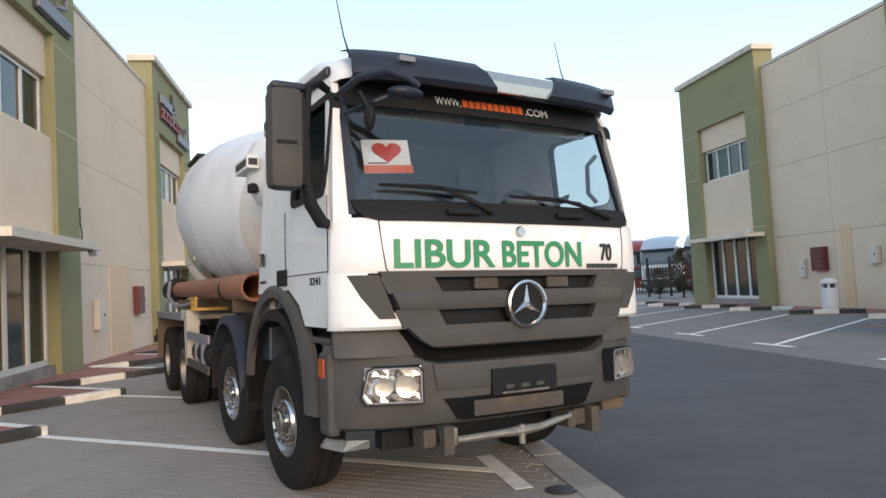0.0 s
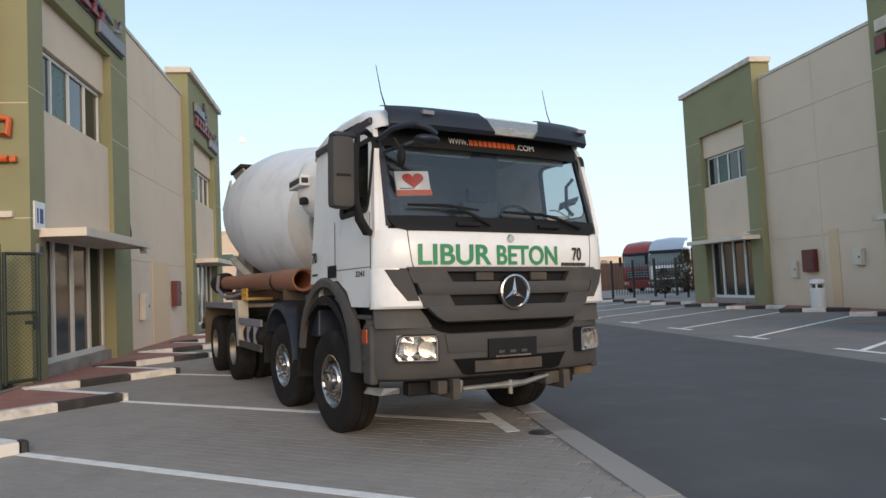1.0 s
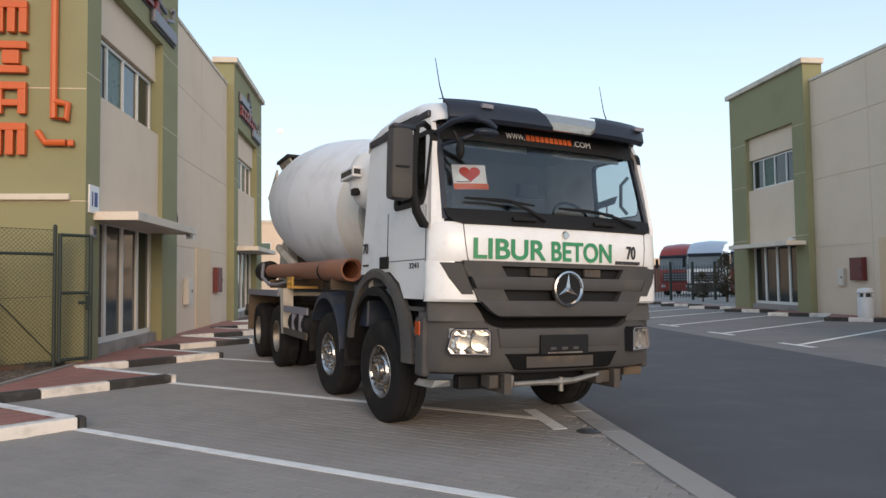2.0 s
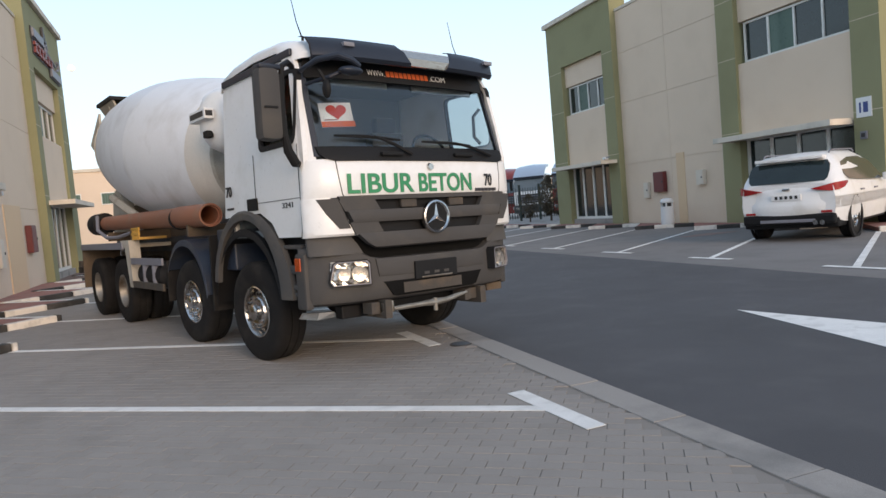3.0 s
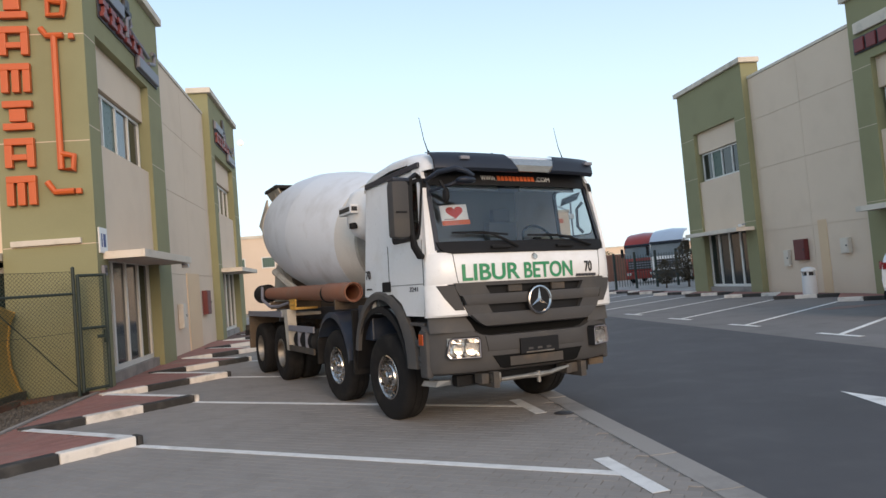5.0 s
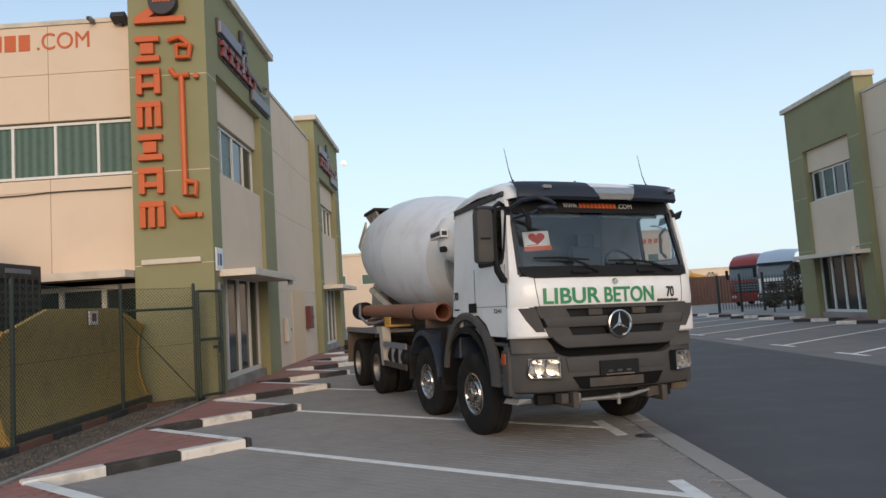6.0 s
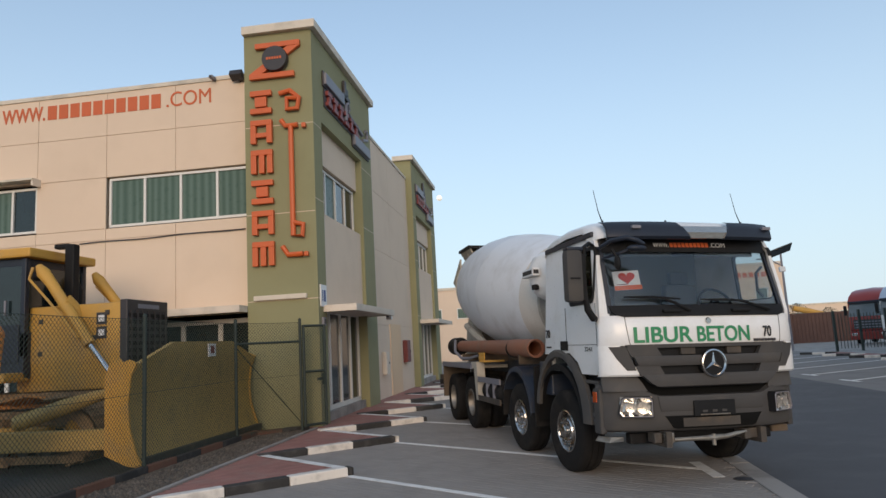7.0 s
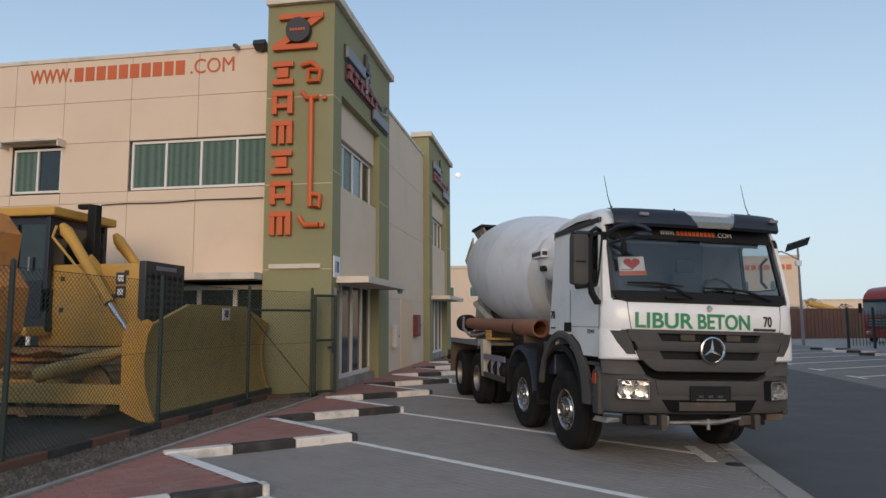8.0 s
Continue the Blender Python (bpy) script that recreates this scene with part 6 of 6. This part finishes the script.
# local y forward, origin at the rear axle
shell = []
for y, hw, zl, zb, zr, hr in ((-0.93, 0.84, 0.46, 1.02, 1.10, 0.74), (-0.80, 0.90, 0.40, 1.04, 1.36, 0.73), (-0.62, 0.925, 0.36, 1.05, 1.57, 0.70), (-0.40, 0.935, 0.34, 1.05, 1.66, 0.68), (0.2, 0.935, 0.33, 1.04, 1.70, 0.67), (1.0, 0.935, 0.32, 1.02, 1.70, 0.66), (1.5, 0.93, 0.32, 1.01, 1.62, 0.66), (2.0, 0.93, 0.32, 1.0, 1.36, 0.72), (2.45, 0.92, 0.33, 0.98, 1.10, 0.80), (3.1, 0.89, 0.36, 0.92, 1.01, 0.74), (3.55, 0.82, 0.42, 0.80, 0.90, 0.66), (3.75, 0.70, 0.48, 0.66, 0.74, 0.55)):
    half = [(hw * 0.95, zl), (hw, 0.62), (hw, 0.84), (hw * 0.97, zb), ((hw + hr) / 2 + 0.015, (zb + zr) / 2 - 0.02), (hr, zr - 0.07), (hr * 0.86, zr - 0.01), (hr * 0.5, zr + 0.012)]
    shell.append([(-x, y, z) for x, z in half] + [(0, y, zr + 0.02)] + [(x, y, z) for x, z in half[::-1]])
bm = loft(shell, 0.03, (0, 0, -0.3))
tail = [bm.verts.new((x, y + 0.004, z)) for x, y, z in shell[0]]
bm.faces.new(tail)
part("body", bm, "white", car, "white car body", smooth=True)
part("underbody", boxes((-0.86, 0.86, -0.85, 3.6, 0.25, 0.75), bevel=0.05), "black", car)
rows = []
for z, y, hw in ((1.13, -0.95, 0.66), (1.18, -0.93, 0.71), (1.32, -0.862, 0.735), (1.44, -0.775, 0.72), (1.52, -0.71, 0.66)):
    rows.append([(hw * k / 8, y + 0.045 * abs(k / 8) ** 3, z) for k in range(-8, 9)])
part("rear_window", loft(rows, 0.03, (0, 1, 0)), "pane", car, "dark tinted rear window", smooth=True)
part("windscreen", loft([[(hw * k / 6, y, z) for k in range(-6, 7)] for y, z, hw in ((1.56, 1.625, 0.58), (2.0, 1.40, 0.62), (2.38, 1.165, 0.68))], 0.03, (0, 0, -1)), "pane", car, "dark windscreen")
for s in (-1, 1):
    low = ((-0.42, 1.22), (-0.25, 1.13), (0.3, 1.10), (1.0, 1.08), (1.6, 1.07), (1.95, 1.07))
    high = (1.34, 1.46, 1.55, 1.56, 1.47, 1.16)
    side = [[(s * (0.968 - 0.275 * (z - 1.02) / 0.58), y, z) for (y, z0), z1 in zip(low, high) for z in (z0 + (z1 - z0) * f,)] for f in (0, 0.5, 1)]
    part("side_window", loft(side, 0.03, (-s, 0, 0)), "pane", car, "dark tinted side window", smooth=True)
part("rear_spoiler", boxes((-0.62, 0.62, -0.80, -0.52, 1.55, 1.62), bevel=0.025), "white", car, smooth=True)
for s in (-1, 1):
    part("roof_rail", tube(bmesh.new(), [(s * 0.60, -0.35, 1.655), (s * 0.60, -0.25, 1.71), (s * 0.60, 1.1, 1.72), (s * 0.60, 1.2, 1.67)], 0.014, 8), "sign_grey", car)
    lamp = [(0.47, -0.985, 0.985, 1.0), (0.64, -0.975, 0.955, 1.035), (0.80, -0.935, 0.935, 1.075), (0.905, -0.86, 0.95, 1.09), (0.955, -0.72, 0.99, 1.10), (0.96, -0.55, 1.06, 1.10)]
    part("tail_lamp", loft([[(s * x, y, z0 + (z1 - z0) * f) for x, y, z0, z1 in lamp] for f in (0, 0.5, 1)], 0.04, (-s * 0.6, 0.8, 0)), "red_lens", car, "red wraparound tail lamp", smooth=True)
    part("fog_reflector", boxes((s * 0.60, s * 0.78, -0.95, -0.93, 0.54, 0.58)), "red_lens", car)
    part("wing_mirror", boxes((s * 0.95, s * 1.12, 1.85, 1.98, 1.02, 1.18), bevel=0.03), "white", car)
    part("door_handle", boxes((s * 0.925, s * 0.95, 0.35, 0.55, 0.88, 0.91)), "sign_grey", car)
    part("door_handle", boxes((s * 0.925, s * 0.95, 1.3, 1.5, 0.88, 0.91)), "sign_grey", car)
    for y in (0.0, 2.7):
        wmat = Matrix.Translation((s * 0.80, y, 0.36)) @ Matrix.Scale(0.68, 4) @ Matrix.Rotation(radians(0 if s < 0 else 180), 4, "Z")
        w = same("tyre", TYRE, car, wmat)
        same("rim", RIM_F, w, Matrix())
        part("wheel_arch", revolve([(0.0, 0.45), (0.03, 0.43), (0.03, 0.36), (0.0, 0.36)], 28, Matrix.Translation((s * 0.905, y, 0.40)) @ Matrix.Rotation(radians(0 if s > 0 else 180), 4, "Z"), close=True), "black", car)
rows = []
for z, y, hw in ((0.50, -0.96, 0.84), (0.58, -0.985, 0.88), (0.72, -0.985, 0.90), (0.78, -0.965, 0.90), (0.92, -0.955, 0.90), (1.02, -0.935, 0.88), (1.09, -0.87, 0.84), (1.10, -0.80, 0.80)):
    rows.append([(hw * (k / 8), y + 0.16 * abs(k / 8) ** 3.5, z) for k in range(-8, 9)])
part("tailgate", loft(rows, 0.03, (0, 1, 0)), "white", car, "white tailgate", smooth=True)
part("rear_bumper", boxes((-0.84, 0.84, -0.97, -0.8, 0.33, 0.53), bevel=0.05), "black", car, "black lower rear bumper")
part("bumper_trim", boxes((-0.5, 0.5, -0.985, -0.95, 0.37, 0.43), bevel=0.01), "sign_grey", car)
npl = part("plate", boxes((-0.27, 0.27, -0.985, -0.95, 0.80, 0.91), bevel=0.005), "sign_white", car, "white rear number plate")
for k in range(5):
    part("bar", boxes((-0.2 + k * 0.09, -0.15 + k * 0.09, -0.989, -0.984, 0.825, 0.885)), "letter_black", npl)
part("badge", boxes((-0.07, 0.07, -0.975, -0.94, 0.985, 1.03), bevel=0.015), "chrome", car)
for x in (0.50, 0.62):
    part("exhaust_tip", tube(bmesh.new(), [(x, -0.70, 0.36), (x, -0.99, 0.36)], 0.045, 12), "chrome", car, "round chrome exhaust tip", smooth=True)

bn = thing("litter_bin", "white round litter bin on the footpath", "bin", Matrix.Translation((13.95, 19.3, WALK_Z)) @ Matrix.Scale(0.9, 4))
part("body", revolve([(0, 0.24), (0.05, 0.26), (0.7, 0.24), (0.72, 0.2)], 24, Matrix.Rotation(radians(-90), 4, "Y")), "sign_white", bn, smooth=True)
part("hood", revolve([(0.86, 0.24), (0.9, 0.26), (1.0, 0.22), (1.04, 0.1), (1.05, 0.0001)], 24, Matrix.Rotation(radians(-90), 4, "Y")), "sign_white", bn, smooth=True)
for k in range(4):
    a = radians(45 + 90 * k)
    part("stay", boxes((0.2 * math.cos(a) - 0.025, 0.2 * math.cos(a) + 0.025, 0.2 * math.sin(a) - 0.025, 0.2 * math.sin(a) + 0.025, 0.7, 0.9)), "sign_white", bn)
part("liner", revolve([(0.6, 0.17), (0.86, 0.15)], 16, Matrix.Rotation(radians(-90), 4, "Y")), "sign_dark", bn)

# ---- far yard: trucks, fence, containers, lamp, buildings ----
def far_truck(m, cab, roof, label):
    t = thing("tractor_truck", label, "truck", m, group="trucks in the yard")
    bm = bmesh.new()
    box(bm, -1.22, 1.22, 0, 2.2, 0.95, 2.0, 0.1)
    part("cab", bm, cab, t, smooth=True)
    part("cab_top", loft([[(-1.2, 0.0, 2.0), (1.2, 0.0, 2.0)], [(-1.15, 0.15, 2.95), (1.15, 0.15, 2.95)], [(-1.1, 0.5, 3.25), (1.1, 0.5, 3.25)]], 0.1), "truck_glass", t, "windscreen with its pale reflection put into the colour")
    part("cab_shell", boxes((-1.22, -1.1, 0.75, 2.2, 2.0, 3.2), (1.1, 1.22, 0.75, 2.2, 2.0, 3.2), (-1.1, 1.1, 2.1, 2.2, 2.0, 3.2), (-1.22, -1.1, 0.12, 0.22, 2.0, 3.1), (1.1, 1.22, 0.12, 0.22, 2.0, 3.1), bevel=0.03), cab, t)
    part("side_window", boxes((-1.19, -1.13, 0.22, 0.75, 2.0, 2.9), (1.13, 1.19, 0.22, 0.75, 2.0, 2.9)), "pane", t)
    part("roof", loft([[(-1.2, 0.1, 3.05), (0, 0.05, 3.08), (1.2, 0.1, 3.05)], [(-1.18, 0.4, 3.4), (0, 0.35, 3.48), (1.18, 0.4, 3.4)], [(-1.15, 1.2, 3.8), (0, 1.2, 3.88), (1.15, 1.2, 3.8)], [(-1.15, 2.2, 3.95), (0, 2.2, 4.05), (1.15, 2.2, 3.95)]], 0.15, (0, 0, -1)), roof, t, "raised cab roof", smooth=True)
    part("visor", boxes((-1.15, 1.15, -0.1, 0.15, 2.92, 3.08), bevel=0.03), "navy", t)
    part("grille", boxes((-0.95, 0.95, -0.04, 0.05, 1.1, 1.75), bevel=0.02), "grey", t)
    for k in range(3):
        part("grille_bar", boxes((-0.9, 0.9, -0.06, -0.03, 1.18 + k * 0.19, 1.26 + k * 0.19)), "sign_grey", t)
    part("bumper", boxes((-1.22, 1.22, -0.1, 0.5, 0.35, 0.95), bevel=0.06), "grey" if cab != "truck_red" else "truck_red", t)
    for s in (-1, 1):
        part("headlight", boxes((s * 0.75, s * 1.1, -0.12, 0.0, 0.62, 0.82), bevel=0.03), "chrome", t)
        part("mirror", boxes((s * 1.28, s * 1.48, -0.05, 0.12, 2.1, 2.8), bevel=0.04), "black", t)
        for y in (1.35, 4.6):
            same("tyre", TYRE, t, Matrix.Translation((s * 1.03, y, 0.53)))
    part("chassis", boxes((-0.5, 0.5, 2.2, 6.0, 0.7, 1.05)), "steel", t)
    return t


far_truck(Matrix.Translation((21.6, 49.2, 0)) @ Matrix.Rotation(radians(-40), 4, "Z"), "truck_red", "truck_red", "dark red tractor truck parked in the yard")
far_truck(Matrix.Translation((21.9, 45.2, 0)) @ Matrix.Rotation(radians(-40), 4, "Z"), "white", "truck_blue", "white tractor truck parked in the yard")
far_truck(Matrix.Translation((23.6, 42.3, 0)) @ Matrix.Rotation(radians(-40), 4, "Z"), "truck_red", "truck_blue", "red tractor truck with a pale roof in the yard")
far_truck(Matrix.Translation((25.9, 40.2, 0)) @ Matrix.Rotation(radians(-40), 4, "Z"), "truck_red", "white", "red tractor truck with a white roof in the yard")
yf = thing("yard_fence", "dark steel bar fence before the truck yard", "fence")
for k in range(9):
    x = 15.6 + k * 1.25
    part("post", boxes((x, x + 0.12, 40.0 - 0.35 * k, 40.12 - 0.35 * k, 0, 2.35)), "fence", yf)
    if k < 8:
        for j in range(7):
            u = x + 0.12 + j * 0.16
            part("bar", boxes((u, u + 0.03, 40.04 - 0.35 * k - 0.045 * j, 40.07 - 0.35 * k - 0.045 * j, 0.15, 2.15)), "fence", yf)
for k in range(3):
    c = thing("shipping_container", "rusty red shipping container in the yard", "container", Matrix.Translation((17.2 + k * 3.4, 60.5 + 0.6 * k, 0)), group="yard containers")
    part("box", boxes((0, 3.3, 0, 2.4, -0.03, 2.6), bevel=0.03), "container", c)
    for j in range(10):
        part("rib", boxes((0.15 + j * 0.31, 0.27 + j * 0.31, -0.04, 0.005, 0.2, 2.5)), "container", c)
lm = thing("solar_street_lamp", "pale street lamp post with a solar panel", "street lamp", Matrix.Translation((14.9, 45, 0)))
part("pole", tube(bmesh.new(), [(0, 0, 0), (0, 0, 6.4)], [0.10, 0.06], 12), "sign_grey", lm, smooth=True)
part("solar_panel", boxes((-0.75, 0.75, -0.5, 0.5, -0.03, 0.03), bevel=0.008), "pane", lm, "dark solar panel", Matrix.Translation((0, 0, 6.62)) @ Matrix.Rotation(radians(-18), 4, "Y") @ Matrix.Rotation(radians(-25), 4, "X"))
part("arm", tube(bmesh.new(), [(0, 0, 5.6), (-0.6, -0.1, 5.95), (-1.1, -0.2, 6.15)], 0.04, 8), "sign_grey", lm)
part("lamp_head", boxes((-1.5, -1.05, -0.32, -0.08, 6.1, 6.18), bevel=0.02), "sign_grey", lm)
part("lamp_box", boxes((-0.2, 0.15, -0.15, 0.15, 5.2, 5.55), bevel=0.03), "sign_white", lm)


def far_building(m, w, d, h, label, rows_):
    b = thing("far_building", label, "building", m, kind="structure")
    part("wall", boxes((0, w, 0, d, 0, h)), "render", b)
    part("parapet", boxes((-0.1, w + 0.1, -0.1, d, h, h + 0.25)), "coping", b)
    for x, z, ww, hh in rows_:
        wn_ = part("window", boxes((x, x + ww, -0.05, 0.02, z, z + hh)), "frame_white", b)
        part("pane", boxes((x + 0.08, x + ww - 0.08, -0.07, -0.045, z + 0.08, z + hh - 0.08)), "curtain", wn_)
    return b


fb = far_building(Matrix.Translation((9.0, 70, 0)), 14.4, 14, 7.9, "far beige office building behind the truck", [(1.5 + 3.4 * k, 4.3, 1.3, 1.3) for k in range(4)])
part("canopy", boxes((4, 14.2, -1.6, 0, 2.9, 3.15)), "coping", fb)
for k in range(7):
    part("sign_bar", boxes((9.3 + 0.65 * k, 9.75 + 0.65 * k, -0.1, 0.0, 6.7, 7.2)), "orange", fb)
for k in range(3):
    part("dish", revolve([(0.0, 0.9), (0.15, 0.6), (0.22, 0.0001)], 20, Matrix.Translation((2.0 + 2.2 * k, 0.5, 9.0)) @ Matrix.Rotation(radians(70), 4, "Z") @ Matrix.Rotation(radians(-30), 4, "Y")), "sign_white", fb, "satellite dish")
    part("dish_mast", boxes((1.95 + 2.2 * k, 2.05 + 2.2 * k, 0.5, 0.6, 7.9, 9.0)), "sign_grey", fb)
far_building(Matrix.Translation((-26, 60, 0)), 19.5, 14, 6.6, "far beige building behind the drum", [(1.5 + 2.6 * k, 3.9, 1.2, 1.0) for k in range(7)])
far_building(Matrix.Translation((-60, 110, 0)), 44, 14, 6.0, "low pale building on the horizon", [(2 + 5 * k, 3, 1.5, 1.2) for k in range(8)])
far_building(Matrix.Translation((34, 130, 0)), 70, 14, 5.0, "low pale shed on the horizon", [(3 + 8 * k, 2.5, 2, 1.2) for k in range(8)])
yl = thing("excavator_boom", "yellow machine boom behind the containers", "machine arm", Matrix.Translation((25.4, 74, 0)) @ Matrix.Scale(0.8, 4))
part("boom", tube(bmesh.new(), [(0, 0, 4.2), (1.2, 0, 3.9), (3.6, 0, 3.3)], [0.35, 0.4, 0.3], 10), "yellow", yl, smooth=True)
part("mast", boxes((2.6, 3.8, -0.6, 0.6, 0, 3.3), bevel=0.1), "yellow", yl)


def leafy(name, label, category, base, height, spread, material, n, seed, trunk=True):
    """A trunk with limbs and a crown of many small leaf clumps."""
    r = random.Random(seed)
    t = thing(name, label, category, Matrix.Translation(base))
    bm = bmesh.new()
    tube(bm, [(0, 0, 0), (0.02, 0, height * 0.3), (0.05, 0.03, height * 0.55)], [0.06 * spread, 0.05 * spread, 0.02 * spread], 8)
    for k in range(6):
        a = r.uniform(0, 6.28)
        tube(bm, [(0.02, 0, height * (0.1 + 0.08 * k)), (0.5 * spread * math.cos(a), 0.5 * spread * math.sin(a), height * (0.4 + 0.08 * k))], [0.03 * spread, 0.008 * spread], 6)
    part("trunk", bm, "bark", t)
    verts, faces = [], []
    for k in range(n):
        a, q = r.uniform(0, 6.28), math.sqrt(r.random())
        h = r.random()
        env = (math.sin(math.pi * (0.12 + 0.82 * h))) * (0.75 + 0.25 * math.sin(3 * a + seed))
        c = Vector((spread * q * env * math.cos(a), spread * q * env * math.sin(a), height * (0.15 + 0.85 * h)))
        s = r.uniform(0.03, 0.075) * (0.6 + 0.5 * spread)
        u = Vector((r.gauss(0, 1), r.gauss(0, 1), r.gauss(0, 1))).normalized()
        v = u.orthogonal().normalized()
        i = len(verts)
        verts += [c + u * s, c + v * s * 0.5, c - u * s, c - v * s * 0.5]
        faces.append((i, i + 1, i + 2, i + 3))
    me = bpy.data.meshes.new("crown")
    me.from_pydata([tuple(p) for p in verts], [], faces)
    me.materials.append(M[material])
    tagged(put(new("crown", me), t), "many small dry leaves", kind="stuff")
    return t


leafy("dry_bush", "dry reddish-brown bush beside the far tower", "bush", (18.2, 35.4, 0), 2.7, 1.15, "leaf", 2600, 3)
leafy("dry_bush", "dry reddish-brown bush beside the far tower", "bush", (17.2, 36.2, 0), 1.7, 0.8, "leaf", 1200, 4)
for k, (x, y, h, sp) in enumerate(((30, 86, 4.2, 2.6), (36, 92, 3.6, 2.4), (26, 98, 3.6, 2.2), (44, 90, 4.2, 2.8), (-3, 120, 4.0, 2.5))):
    leafy("far_tree", "small dark tree far behind the yard", "tree", (x, y, 0), h, sp, "leaf_green", 900, 20 + k)
# manhole and oil stain beside the bay tick
rs = random.Random(8)
bm = plate([(1.1 * math.cos(2 * math.pi * k / 22) * rs.uniform(0.75, 1.0), 0.42 * math.sin(2 * math.pi * k / 22) * rs.uniform(0.6, 1.0)) for k in range(22)], [], lambda u, v: Vector((u, v, 0.002)), (0, 0, -0.002))
st_ = thing("dust_stain", "faint reddish dust stain on the grey paving", "stain", Matrix.Translation((11.77, 14.85, 0.0)))
part("stain", bm, "red_dust", st_)
mh = thing("drain_cover", "dark round drain cover in the paving", "drain cover", Matrix.Translation((0.86, 6.05, 0.0)))
part("cover", revolve([(0.0, 0.10), (0.006, 0.095), (0.006, 0.0001)], 24, Matrix.Rotation(radians(-90), 4, "Y")), "sign_dark", mh)
part("frame", revolve([(0.0, 0.118), (0.004, 0.118), (0.004, 0.102), (0.0, 0.102)], 24, Matrix.Rotation(radians(-90), 4, "Y"), close=True), "steel", mh)
bm = bmesh.new()
bmesh.ops.create_icosphere(bm, subdivisions=3, radius=4.0)
mo = bpy.data.materials.new("moon_surface")
mo.use_nodes = True
mo.node_tree.nodes["Principled BSDF"].inputs["Base Color"].default_value = (0.9, 0.9, 0.88, 1)
mo.node_tree.nodes["Principled BSDF"].inputs["Emission Color"].default_value = (1.0, 0.99, 0.96, 1)
mo.node_tree.nodes["Principled BSDF"].inputs["Emission Strength"].default_value = 0.25
M["moon"] = mo
MOON_AT = (-122, 869, 194)
tagged(put(new("moon", mesh_of(bm, "moon", "moon", True)), None, Matrix.Translation(MOON_AT)), "pale full moon in the evening sky", "moon")

# ---- paving blocks, each a piece of its own near the path, joined farther off ----
def saw_x(y):
    """The edge of the footpath at a given distance along the street."""
    k = (y - BAY[0]) / PITCH
    f = (k - math.floor(k)) * PITCH
    up = PITCH - 1.62
    if f < up:
        return KERB_END_X + (KERB_IN_X - KERB_END_X) * f / up
    return KERB_IN_X + (KERB_END_X - KERB_IN_X) * (f - up) / 1.62


def block_mesh(l, w, material, name):
    bm = bmesh.new()
    c = 0.0015
    lo = [bm.verts.new(p) for p in ((-l / 2, -w / 2, -0.03), (l / 2, -w / 2, -0.03), (l / 2, w / 2, -0.03), (-l / 2, w / 2, -0.03))]
    mid = [bm.verts.new(p) for p in ((-l / 2, -w / 2, -0.004), (l / 2, -w / 2, -0.004), (l / 2, w / 2, -0.004), (-l / 2, w / 2, -0.004))]
    hi = [bm.verts.new(p) for p in ((-l / 2 + c, -w / 2 + c, 0), (l / 2 - c, -w / 2 + c, 0), (l / 2 - c, w / 2 - c, 0), (-l / 2 + c, w / 2 - c, 0))]
    for a, b in ((lo, mid), (mid, hi)):
        for k in range(4):
            bm.faces.new((a[k], a[(k + 1) % 4], b[(k + 1) % 4], b[k]))
    bm.faces.new(hi)
    return mesh_of(bm, name, material)


def lay(name, parent_name, label, inside, x0, x1, y0, y1, z, material, ang, near, seed, l=0.21, w=0.105, gap=0.0028):
    """Blocks in running bond; those in the near stretch are parts, the rest one mesh."""
    r = random.Random(seed)
    host = tagged(put(new(parent_name), None), label, "paving", kind="structure")
    one = block_mesh(l - gap, w - gap, material, name)
    base = [v.co.copy() for v in one.vertices]
    polys = [tuple(p.vertices) for p in one.polygons]
    ca, sa = math.cos(ang), math.sin(ang)
    verts, faces, count = [], [], 0
    R = int(max(x1 - x0, y1 - y0) * 1.5 / w)
    cx, cy = (x0 + x1) / 2, (y0 + y1) / 2
    for i in range(-R, R):
        for j in range(-R // 2, R // 2):
            u, v = (j + 0.5 * (i % 2)) * l, i * w
            x, y = cx + u * ca - v * sa, cy + u * sa + v * ca
            if not (x0 < x < x1 and y0 < y < y1) or not inside(x, y):
                continue
            zz = z + r.uniform(-0.001, 0.001)
            tilt = Matrix.Rotation(r.uniform(-0.002, 0.002), 4, "X") @ Matrix.Rotation(r.uniform(-0.0015, 0.0015), 4, "Y")
            m = Matrix.Translation((x, y, zz)) @ Matrix.Rotation(ang + r.uniform(-0.01, 0.01), 4, "Z") @ tilt
            if near(x, y) and count < 290:
                same(name, one, host, m)
                count += 1
            else:
                k = len(verts)
                verts += [tuple(m @ c) for c in base]
                faces += [tuple(k + q for q in p) for p in polys]
    me = bpy.data.meshes.new(name + "_field")
    me.from_pydata(verts, [], faces)
    me.materials.append(M[material])
    tagged(put(new(name + "_field", me), host), "field of paving blocks", kind="stuff")


lay("paving_block", "pavement_bays", "grey block paving of the parking bays", lambda x, y: x > saw_x(y) + 0.02, -6.1, ROAD0 - 0.30, -3.5, 17.5, 0.0, "paver", radians(-35.5), lambda x, y: -3.6 < x < -0.9 and 3.0 < y < 5.6, 11)
lay("red_block", "pavement_path", "red block paving of the footpath", lambda x, y: x < saw_x(y) - 0.06 and (x > -6.14 or y > 12.05), -6.58, -4.1, -3.0, 24.0, WALK_Z, "red_paver", radians(45), lambda x, y: 4.0 < y < 7.5, 12)
